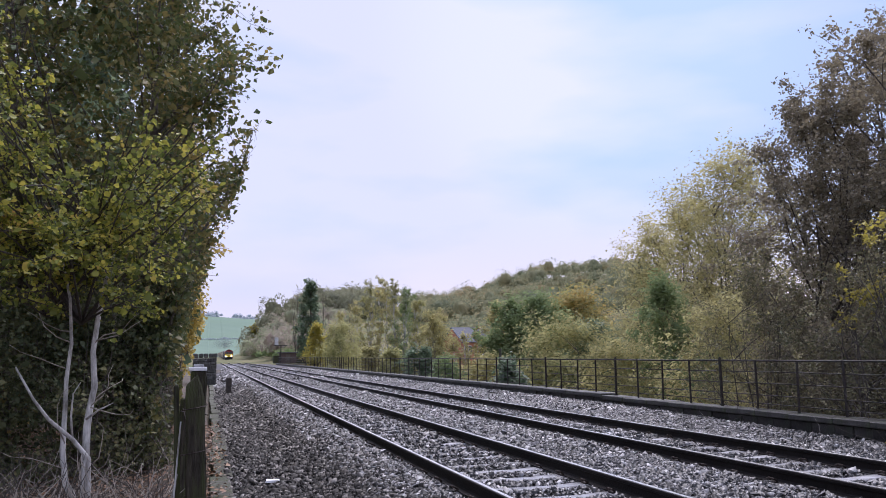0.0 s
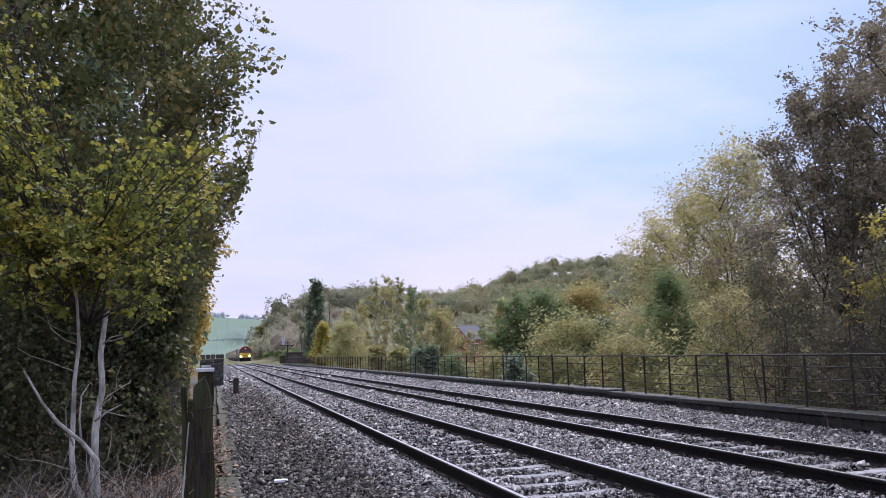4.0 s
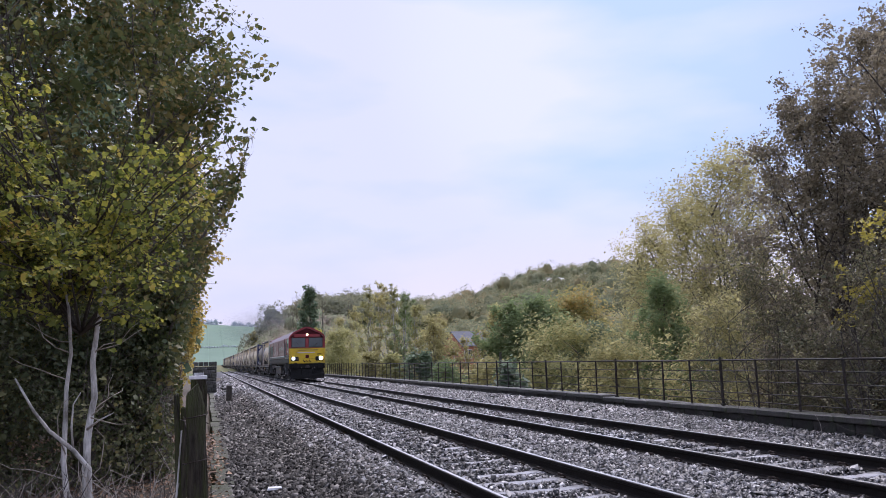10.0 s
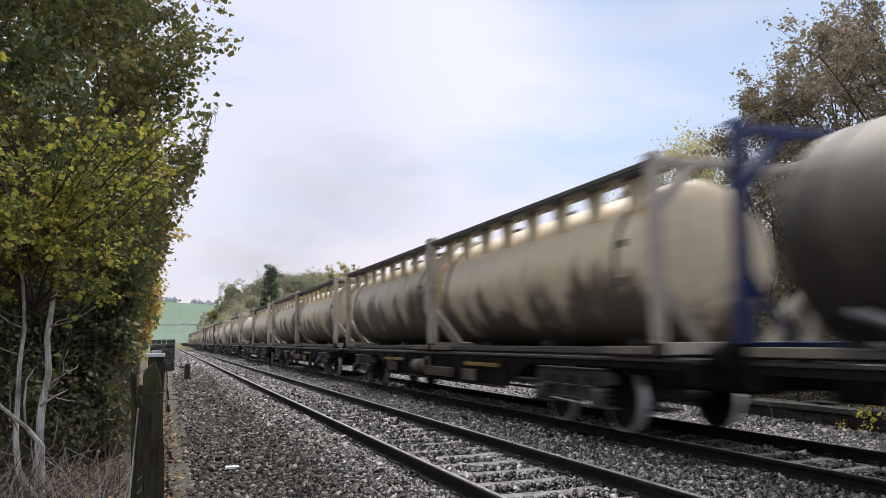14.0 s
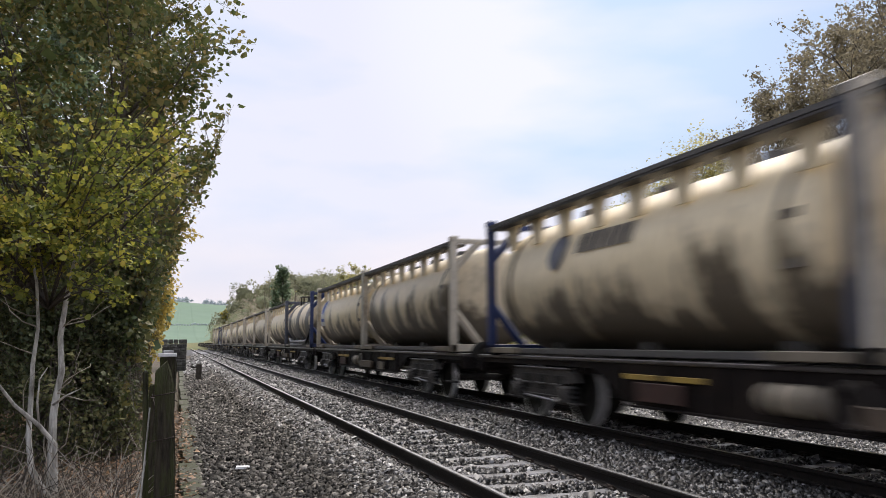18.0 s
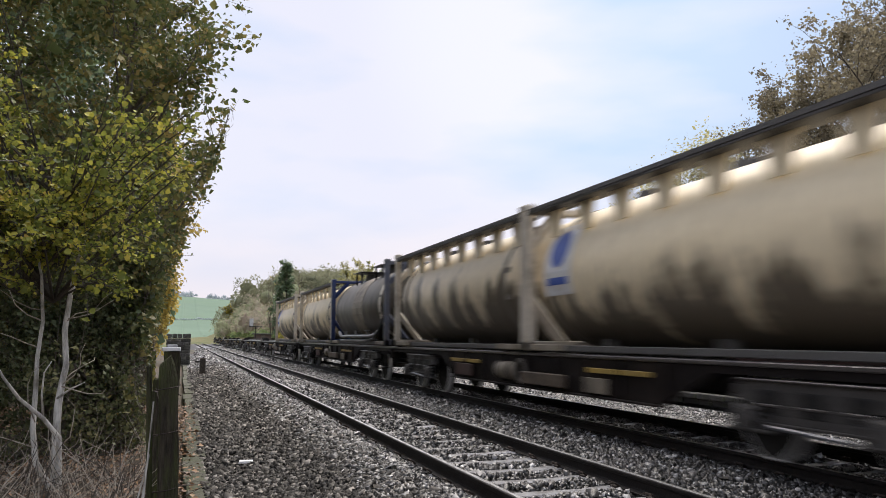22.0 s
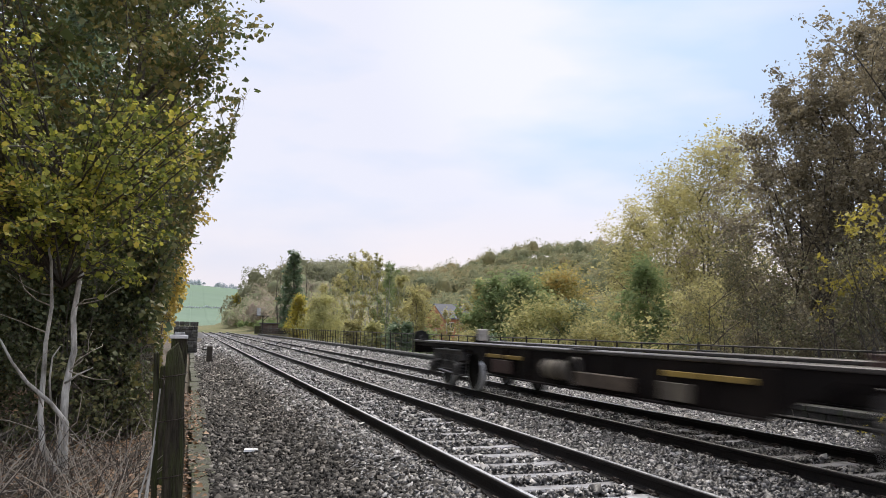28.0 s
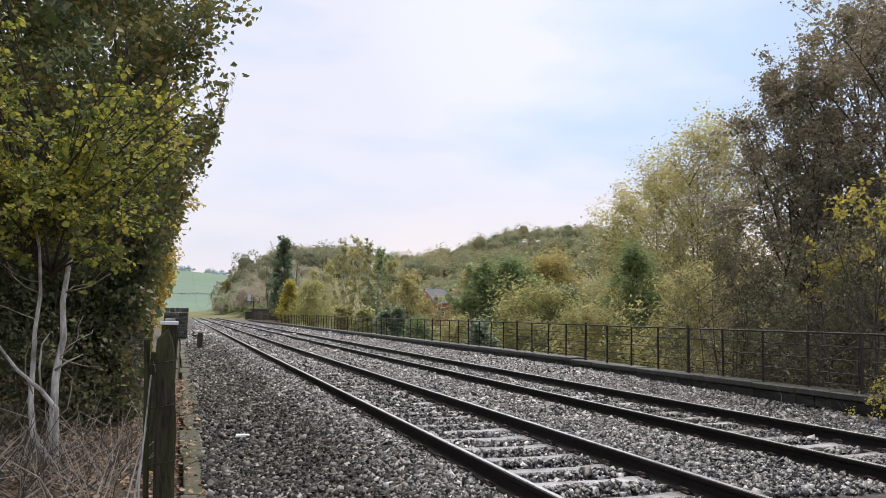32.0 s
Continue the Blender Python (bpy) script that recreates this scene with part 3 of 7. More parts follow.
# Pale blue-grey: distance haze painted into the ridge and hedge leaves
L_RIDGE = leafy("haze_tinted_ridge_leaves", ((0.460, 0.500, 0.540), (0.540, 0.580, 0.610)), gloss=0.75, spec=0.15, patch_scale=0.02)
L_LITTER = leafy("fallen_leaves", ((0.075, 0.045, 0.027), (0.180, 0.105, 0.060), (0.330, 0.195, 0.105), (0.450, 0.300, 0.165)), through_light=0.05, patch_scale=1.5)


# Turning leaves, with the warm light on the wood's edge painted into the gold
L_BRONZE = leafy("bronze_gold_lit_leaves", ((0.149, 0.149, 0.053), (0.389, 0.314, 0.090), (0.718, 0.538, 0.135), (0.800, 0.688, 0.194)), patch_scale=0.8, through_light=0.45)


def leaf_cards(points, size, r, droop=0.35, spread=0.35, long=1.35, flat=0.0, full=False):
    """A folded, pointed leaf at every point."""
    n = len(points)
    s = size * r.lognormal(0, 0.28, n)
    a = r.uniform(0, 2 * math.pi, n)
    pitch = r.normal(-droop, 0.55, n) * (1 - flat)
    d = np.stack([np.cos(a) * np.cos(pitch), np.sin(a) * np.cos(pitch), np.sin(pitch)], 1)
    side = np.stack([-np.sin(a), np.cos(a), np.zeros(n)], 1)
    roll = r.normal(0, 0.9 * (1 - flat) + 0.15, n)[:, None]
    nrm = np.cross(d, side)
    side, nrm = side * np.cos(roll) + nrm * np.sin(roll), nrm * np.cos(roll) - side * np.sin(roll)
    L, W, fold = (s * long)[:, None], (s * 0.5)[:, None], (s * r.uniform(0.05, spread, n))[:, None]
    base = points
    if not full:
        V = np.empty((n, 4, 3))
        V[:, 0], V[:, 2] = base, base + d * L
        V[:, 1], V[:, 3] = base + d * L * 0.45 + side * W + nrm * fold, base + d * L * 0.45 - side * W + nrm * fold
        F = np.array([(0, 1, 2), (0, 2, 3)])
        return V.reshape(-1, 3), (F[None] + (np.arange(n) * 4)[:, None, None]).reshape(-1, 3)
    V = np.empty((n, 6, 3))
    V[:, 0] = base
    V[:, 1] = base + d * L * 0.32 + side * W + nrm * fold
    V[:, 2] = base + d * L * 0.72 + side * W * 0.72 + nrm * fold * 0.6
    V[:, 3] = base + d * L
    V[:, 4] = base + d * L * 0.72 - side * W * 0.72 + nrm * fold * 0.6
    V[:, 5] = base + d * L * 0.32 - side * W + nrm * fold
    F = np.array([(0, 1, 2), (0, 2, 3), (0, 3, 4), (0, 4, 5)])
    return V.reshape(-1, 3), (F[None] + (np.arange(n) * 6)[:, None, None]).reshape(-1, 3)


def leaf_quads(points, size, r, out=None, slim=0.35):
    """Plain four-cornered leaf clumps, for what is far; out: the way their faces turn, more or less."""
    n = len(points)
    s = size * r.lognormal(0, 0.3, n)
    nrm = r.normal(0, 1, (n, 3)) if out is None else out + r.normal(0, 0.6, (n, 3))
    u = np.cross(nrm, r.normal(0, 1, (n, 3)))
    u /= np.linalg.norm(u, axis=1)[:, None]
    d = np.cross(nrm, u)
    d /= np.linalg.norm(d, axis=1)[:, None]
    V = np.empty((n, 4, 3))
    V[:, 0], V[:, 2] = points - d * s[:, None] * 0.6, points + d * s[:, None] * 0.6
    w = (s * r.uniform(0.7 * slim, 1.3 * slim, n))[:, None]
    V[:, 1], V[:, 3] = points + u * w, points - u * w
    F = np.array([(0, 1, 2), (0, 2, 3)])
    return V.reshape(-1, 3), (F[None] + (np.arange(n) * 4)[:, None, None]).reshape(-1, 3)


def tree(name, label, x, y, z, height, rx, leaves, size, leaf_mat, seed, ry=None, low=0.25, limbs=26, twigs=6, bark=None, lean=(0, 0), radius=None,
         fuzz=0.35, near=False, trim=False, trunk_top=0.85, bare=0.0, stems=1, up=0.25, cat="tree", sprays=4, rise=0.0, slim=0.35, sub=0.45):
    """Trunk, limbs and twigs that bear the leaves of an uneven crown."""
    r = np.random.default_rng(seed)
    ry = rx if ry is None else ry
    bark = bark or M_BARK
    t = thing(name, label, cat, pose(x, y, z))
    rad = radius or height * 0.016
    wood, tw = Build(), Build()
    lobes = [(r.uniform(0, 6.28), r.uniform(low, 1), r.uniform(0.75, 1.2)) for _ in range(9)]
    pts = []
    tops = []
    for k in range(stems):
        off = r.normal(0, rx * 0.16, 2) if stems > 1 else np.zeros(2)
        path = []
        for i in range(7):
            f = i / 6
            path.append((off[0] * (0.4 + f) + lean[0] * f * f + r.normal(0, 0.012 * height) * f, off[1] * (0.4 + f) + lean[1] * f * f + r.normal(0, 0.012 * height) * f, height * trunk_top * f - 0.3 * (i == 0)))
        q = 1 / math.sqrt(stems)
        wood.tube(path, [rad * q * (1.25 - 1.12 * i / 6) for i in range(7)], 7)
        tops.append(path)
    for k in range(limbs):
        path = tops[k % stems]
        h = low + (1 - low) * ((k + r.uniform(0, 1)) / limbs)
        env = math.sin(math.pi * min(1, max(0.0, 0.12 + 0.88 * ((h - low) / (1 - low)) ** 0.8))) ** 0.6
        a = k * 2.4 + r.uniform(-0.5, 0.5)
        f = env * r.uniform(0.45, 1.0)
        for la, lh, lf in lobes:
            if abs(math.cos(0.5 * (a - la))) > 0.85 and abs(lh - h) < 0.2:
                f *= lf
        tgt = np.array([math.cos(a) * rx * f + lean[0] * h * h, math.sin(a) * ry * f + lean[1] * h * h, height * min(1.0, h + r.uniform(-0.03, 0.05))])
        if trim:
            tgt[0] = min(tgt[0], -0.68 + 0.39 * max(0, tgt[2] + z - 1.8) - x)
        hs = max(0.08, min(trunk_top * 0.98, h - up * r.uniform(0.4, 1.2) * f - 0.05))
        i = min(5.999, hs / trunk_top * 6)
        p0 = np.array(path[int(i)]) * (1 - i % 1) + np.array(path[int(i) + 1]) * (i % 1)
        mid = (p0 + tgt) / 2 + np.array([0, 0, 0.06 * height * r.uniform(-0.3, 1)]) + r.normal(0, 0.02 * height, 3)
        lp = [p0 * (1 - u) ** 2 + 2 * mid * u * (1 - u) + tgt * u * u for u in (0, 0.25, 0.5, 0.75, 1)]
        lr = rad * 0.42 * (1 - 0.6 * h)
        wood.tube(lp, [lr * (1 - 0.82 * u) for u in (0, 0.25, 0.5, 0.75, 1)], 5)
        for j in range(twigs):
            u = r.uniform(0.35, 1.0)
            q = p0 * (1 - u) ** 2 + 2 * mid * u * (1 - u) + tgt * u * u
            dirv = r.normal(0, 1, 3) + np.array([math.cos(a), math.sin(a), 0.5 + 2 * rise]) * 0.7
            dirv /= np.linalg.norm(dirv)
            ln = rx * r.uniform(0.18, 0.42) * (1.25 - 0.5 * h)
            e = q + dirv * ln
            if trim:
                e[0] = min(e[0], -0.6 + 0.39 * max(0, e[2] + z - 1.8) - x)
            m2 = (q + e) / 2 + r.normal(0, 0.06 * ln, 3)
            tw.tube([q, m2, e], [lr * 0.24, lr * 0.15, lr * 0.06], 3, False)
            clad = r.uniform() > bare
            for _ in range(sprays):
                w = r.uniform(0.2, 1.0)
                s0 = q * (1 - w) + e * w
                s1 = dirv * 0.7 + r.normal(0, 0.6, 3) + np.array([0, 0, rise])
                s1 = s0 + s1 / np.linalg.norm(s1) * ln * sub * r.uniform(0.5, 1.2)
                if trim:
                    s1[0] = min(s1[0], -0.55 + 0.40 * max(0, s1[2] + z - 1.8) - x)
                if near or not clad:
                    tw.tube([s0, s1], [max(0.0025, lr * 0.1), max(0.0015, lr * 0.04)], 3, False)
                if clad:
                    pts.append((s0, s1))
    part("trunk", wood, bark, t, smooth=True)
    tagged(part("twig_growth", tw, bark, t), kind="stuff")
    P = np.array(pts)
    k = r.integers(0, len(P), leaves)
    u = r.uniform(0.05, 1.08, leaves)[:, None]
    pos = P[k, 0] * (1 - u) + P[k, 1] * u + r.normal(0, (0.05 + 0.10 * fuzz if near else 0.07 * fuzz * rx), (leaves, 3)) * np.array([1, 1, 0.8])
    if trim:
        wx, wz = pos[:, 0] + x, pos[:, 2] + z
        edge = np.where(wz < 1.8, -0.62 + 0.10 * np.clip((wz - 0.9) / 0.9, 0, 1), -0.52 + 0.40 * np.clip(wz - 1.8, 0, 5))
        pos = pos[wx < edge + 0.09 * np.sin(wz * 3.1 + y) + 0.05 * np.sin(wz * 7.7 + 2 * y)]
    if x > 12:
        pos = pos[pos[:, 0] + x > 12.65]
    if near:
        v, f = leaf_cards(pos, size, r)
    else:
        out = pos - np.array([lean[0] * 0.3, lean[1] * 0.3, height * 0.4])
        out = out / np.linalg.norm(out, axis=1)[:, None] + np.array([0, 0, 0.35])
        v, f = leaf_quads(pos, size, r, out, slim)
    part("crown", raw_mesh("crown", v, f, leaf_mat), None, t)
    return t


def polar(az, d):
    return d * math.sin(radians(az)), d * math.cos(radians(az))


def right_trees():
    x, y = polar(50.0, 26)
    tree("broadleaf_tree", "tall dull-brown leaved tree, thinly clad, beyond the railing", x, y, -3.5, 17.5, 4.8, 74000, 0.068, L_BROWN, 21, low=0.1, limbs=74, twigs=10, near=True, radius=0.26, stems=4, up=0.55, fuzz=0.6, bark=M_DARKBARK)
    x, y = polar(41.6, 25)
    tree("broadleaf_tree", "brown-leaved bushy tree leaning over the railing", x, y, -3.5, 12.3, 3.7, 68000, 0.062, L_BROWN, 22, low=0.08, limbs=56, twigs=9, near=True, radius=0.15, stems=5, up=0.6, fuzz=0.6, bark=M_DARKBARK)
    x, y = polar(45.5, 30)
    tree("broadleaf_tree", "dense dull-brown tree behind the railing", x, y, -3.8, 16.0, 4.2, 40000, 0.085, L_BROWN, 28, low=0.08, limbs=60, twigs=9, near=True, radius=0.2, stems=4, up=0.55, fuzz=0.8, bark=M_DARKBARK)
    x, y = polar(44.5, 19.5)
    tree("understorey_shrub", "dark tangled shrub just beyond the railing", x, y, -3.0, 6.2, 3.4, 24000, 0.037, L_UNDERSTOREY, 23, low=0.05, limbs=50, twigs=9, near=True, radius=0.09, stems=7, up=0.6, fuzz=0.6, cat="shrub", bark=M_DARKBARK)
    x, y = polar(45.4, 18.4)
    tree("understorey_shrub", "shrub with sprays of clear yellow leaves", x, y, -3.0, 6.9, 2.0, 1500, 0.062, L_GOLD, 24, low=0.9, limbs=12, twigs=3, near=True, radius=0.06, stems=4, up=0.5, fuzz=0.2, cat="shrub", bark=M_DARKBARK, sub=0.7)
    x, y = polar(46.6, 16.4)
    tree("understorey_shrub", "low shrub with a few yellow leaves at the railing", x, y, -2.0, 2.6, 1.0, 500, 0.04, L_GOLD, 27, low=0.5, limbs=10, twigs=3, near=True, radius=0.03, stems=3, up=0.5, fuzz=0.2, cat="shrub", bark=M_DARKBARK, sub=0.7)
    x, y = polar(37.5, 23)
    tree("understorey_shrub", "brown and green tangled shrub beyond the railing", x, y, -3.2, 6.6, 3.2, 24000, 0.042, L_UNDERSTOREY, 25, low=0.05, limbs=44, twigs=8, near=True, radius=0.07, stems=7, up=0.6, fuzz=0.6, cat="shrub", bark=M_DARKBARK)
    x, y = polar(36.2, 42)
    tree("willow_tree", "large pale olive willow with fine foliage", x, y, -5, 15.8, 5.6, 46000, 0.125, L_OLIVE, 31, low=0.1, limbs=70, twigs=10, radius=0.16, stems=4, up=0.5, fuzz=0.9, rise=0.5, slim=0.32, bare=0.06)
    x, y = polar(33.0, 46)
    tree("willow_tree", "pale olive willow with bare upper twigs", x, y, -5, 14.8, 4.4, 38000, 0.125, L_OLIVE, 32, low=0.1, limbs=60, twigs=10, radius=0.18, stems=4, up=0.5, fuzz=0.9, bare=0.12, rise=0.6, slim=0.32)
    x, y = polar(30.3, 50)
    tree("willow_tree", "thin-topped olive willow in autumn leaf", x, y, -5, 14.0, 3.2, 27000, 0.115, L_OLIVE, 33, low=0.15, limbs=50, twigs=9, radius=0.15, stems=3, up=0.5, fuzz=0.9, bare=0.2, rise=0.6, slim=0.32)
    x, y = polar(31.2, 38)
    tree("broadleaf_tree", "fresh green leaved small tree beyond the railing", x, y, -4.5, 9.2, 2.4, 18000, 0.115, L_GREEN, 34, low=0.08, limbs=44, twigs=8, radius=0.1, stems=2, fuzz=1.0)
    x, y = polar(28.0, 36)
    tree("understorey_shrub", "pale leaved shrub beyond the railing", x, y, -4.5, 6.3, 2.6, 15000, 0.11, L_OLIVE, 35, low=0.05, limbs=38, twigs=8, radius=0.07, stems=4, fuzz=1.0, cat="shrub", rise=0.3, slim=0.28)
    x, y = polar(35.0, 30)
    tree("understorey_shrub", "mixed olive shrub beyond the railing", x, y, -4.0, 7.0, 3.2, 15000, 0.105, L_OLIVE, 36, low=0.05, limbs=46, twigs=8, radius=0.07, stems=5, fuzz=1.0, cat="shrub", rise=0.3, slim=0.28)
    x, y = polar(25.3, 62)
    tree("broadleaf_tree", "rounded tree turning amber and orange", x, y, -5, 10.7, 4.6, 25500, 0.175, L_AMBER, 37, low=0.12, limbs=54, twigs=8, radius=0.2, fuzz=1.0)
    x, y = polar(22.6, 58)
    tree("broadleaf_tree", "dense dark green tree among the woodland", x, y, -5, 10.2, 3.9, 21000, 0.175, L_GREEN, 38, low=0.1, limbs=50, twigs=8, radius=0.2, fuzz=1.0)
    x, y = polar(20.6, 60)
    tree("broadleaf_tree", "tall dark green tree with ivy", x, y, -5, 10.0, 2.7, 18000, 0.175, L_GREEN, 39, low=0.08, limbs=46, twigs=8, radius=0.18, fuzz=1.0)
    x, y = polar(24.2, 45)
    tree("broadleaf_tree", "low spreading yellow-green tree beyond the railing", x, y, -5, 7.6, 4.4, 27000, 0.125, L_YELLOWGREEN, 40, low=0.08, limbs=54, twigs=8, radius=0.12, stems=3, fuzz=1.0, rise=0.2)
    x, y = polar(26.6, 47)
    tree("broadleaf_tree", "dark green bushy tree beyond the railing", x, y, -5, 7.8, 3.0, 24000, 0.125, L_DARK, 41, low=0.05, limbs=40, twigs=8, radius=0.12, stems=3, fuzz=1.0)
    x, y = polar(19.7, 84)
    tree("willow_tree", "tan willow beside the house", x, y, -5, 11.2, 2.9, 14000, 0.2, L_OLIVE, 42, low=0.1, limbs=44, twigs=8, radius=0.15, stems=3, fuzz=0.9, rise=0.5, slim=0.25)
    x, y = polar(15.4, 88)
    tree("willow_tree", "pale willow with an open radiating crown", x, y, -5, 10.8, 2.9, 14000, 0.2, L_OLIVE, 43, low=0.1, limbs=44, twigs=8, radius=0.15, stems=4, fuzz=0.9, rise=0.6, slim=0.25, up=0.6)
    for k, (az, d, h, rx, mat, lab) in enumerate(((14.3, 92, 12.4, 2.0, L_YELLOWGREEN, "tree with yellow turning leaves in a row"), (13.4, 95, 14.2, 2.1, L_GREEN, "slender green tree in a row"),
                                                  (12.6, 97, 15.6, 1.6, L_YELLOWGREEN, "slender tall tree, crown half bare"), (11.7, 100, 15.6, 1.9, L_OLIVE, "tall olive tree with a thin crown"),
                                                  (10.8, 102, 15.6, 1.8, L_YELLOWGREEN, "tall thin yellow-green tree"), (9.9, 142, 15.2, 2.6, L_OLIVE, "thin twiggy tree, almost bare"), (8.9, 146, 13.4, 2.6, L_OLIVE, "thin olive tree behind the bushes"))):
        x, y = polar(az, d)
        tree("slender_tree", lab, x, y, -5 if d < 105 else -3.0, h - (0 if d < 105 else 1.5), rx, 8000, 0.17, mat, 50 + k, low=0.14, limbs=44, twigs=7, radius=0.14, stems=2, fuzz=0.9, bare=0.18, up=0.5, bark=M_PALEBARK, rise=0.5, slim=0.3)
    for k, (az, d, h) in enumerate(((6.0, 176, 17.8), (7.7, 178, 17.2), (9.6, 176, 18.2))):
        x, y = polar(az, d)
        tree("slender_tree", "leafless slender tree with fine upright twigs", x, y, -1.5, h, 2.0, 150, 0.2, L_OLIVE, 150 + k, low=0.3, limbs=34, twigs=7, radius=0.13, stems=2, bare=0.97, rise=0.8, up=0.6, sprays=3)
    for k, (az, d, h, rx, mat, lab) in enumerate(((7.2, 132, 6.9, 2.3, L_GOLD, "bright yellow bush near the lineside hut"), (8.95, 126, 6.4, 4.2, L_YELLOWGREEN, "rounded olive-yellow bush behind the railing"),
                                                  (10.9, 92, 6.8, 2.2, L_OLIVE, "olive bush behind the railing"), (12.4, 80, 6.2, 2.3, L_YELLOWGREEN, "yellow-green bush behind the railing"),
                                                  (14.4, 72, 6.4, 2.4, L_DARK, "dark green bush behind the railing"), (16.2, 66, 5.6, 2.2, L_GREEN, "green bush behind the railing"),
                                                  (19.0, 48, 5.6, 2.4, L_OLIVE, "olive bush behind the railing"), (20.4, 40, 5.4, 2.0, L_DARK, "dark green bush behind the railing"))):
        x, y = polar(az, d)
        tree("bush", lab, x, y, -0.6 if d > 120 else -4.6, h, rx, 7500, 0.22 if d > 70 else 0.16, mat, 60 + k, low=0.02, limbs=40, twigs=7, radius=0.06, stems=5, fuzz=1.0, cat="bush", rise=0.3, up=0.4)
    for k, (az, d, h, rx, n) in enumerate(((17.5, 97, 8.9, 1.6, 4200), (16.7, 94, 8.6, 1.5, 4500), (18.4, 92, 9.2, 1.6, 5000))):
        x, y = polar(az, d)
        tree("willow_tree", "thin tan willow half hiding the house", x, y, -5, h, rx, n, 0.19, L_AMBER if k == 2 else L_OLIVE, 160 + k, low=0.08, limbs=36, twigs=7, radius=0.08, stems=3, fuzz=0.9, rise=0.6, slim=0.25, up=0.6, bark=M_PALEBARK)
    x, y = polar(2.95, 292)
    tree("broadleaf_tree", "small yellow tree on the side of the knoll", x, y, ground_z(np.array(x), np.array(y)), 9.5, 3.0, 5000, 0.4, L_GOLD, 72, low=0.1, limbs=30, twigs=6, radius=0.1, stems=2, fuzz=1.0)
    x, y = polar(6.75, 172)
    tree("ivy_clad_tree", "narrow dark ivy-clad tree rising over the bushes", x, y, -0.5, 17.4, 3.3, 9000, 0.36, L_DARK, 70, low=0.1, limbs=50, twigs=7, radius=0.25, fuzz=1.0)


right_trees()


def woods(name, label, positions, radius, cards, size, mat, seed):
    """Distant woodland: crowns of clumps over the land, joined."""
    r = np.random.default_rng(seed)
    P = np.asarray(positions)
    n = len(P)
    R = radius * r.lognormal(0, 0.25, n)
    gz = ground_z(P[:, 0], P[:, 1])
    d = r.normal(0, 1, (n, cards, 3))
    d /= np.linalg.norm(d, axis=2)[..., None]
    lump = 1 + 0.25 * np.sin(d[..., 0:1] * 5 + r.uniform(0, 6, (n, 1, 1))) * np.cos(d[..., 2:] * 4)
    d[..., 2] = np.abs(d[..., 2]) * 1.2 - 0.25
    q = d * lump * R[:, None, None] * np.array([1, 1, 1.15]) * r.uniform(0.72, 1.0, (n, cards, 1))
    q[..., 2] += (gz + R * 1.1)[:, None]
    q[..., :2] += P[:, None, :2]
    keep = q[..., 2] > -6
    v, f = leaf_quads(q[keep], size, r, d[keep], 0.42)
    # the close-grown inside of each crown
    ring = [(math.cos(a) * math.cos(b), math.sin(a) * math.cos(b), math.sin(b)) for b in (-0.5, 0.1, 0.6, 1.05) for a in np.arange(8) * math.pi / 4 + b] + [(0, 0, 1)]
    core = np.array(ring)[None] * r.uniform(0.4, 0.66, (n, len(ring), 1)) * (R[:, None, None] * np.array([1, 1, 1.15]))
    core[..., 2] += (gz + R * 1.1)[:, None]
    core[..., :2] += P[:, None, :2]
    cf = [(i * 8 + j, i * 8 + (j + 1) % 8, i * 8 + 8 + (j + e) % 8) if e < 2 else (i * 8 + j, i * 8 + 8 + (j + 1) % 8, i * 8 + 8 + j) for i in range(3) for j in range(8) for e in (1, 2)] + [(24 + j, 24 + (j + 1) % 8, 32) for j in range(8)]
    cf = (np.array(cf)[None] + (np.arange(n) * len(ring))[:, None, None]).reshape(-1, 3) + len(v)
    v, f = np.concatenate([v, core.reshape(-1, 3)]), np.concatenate([f, cf])
    tagged(new(name, raw_mesh(name, v, f, mat)), label, "woodland", kind="stuff")


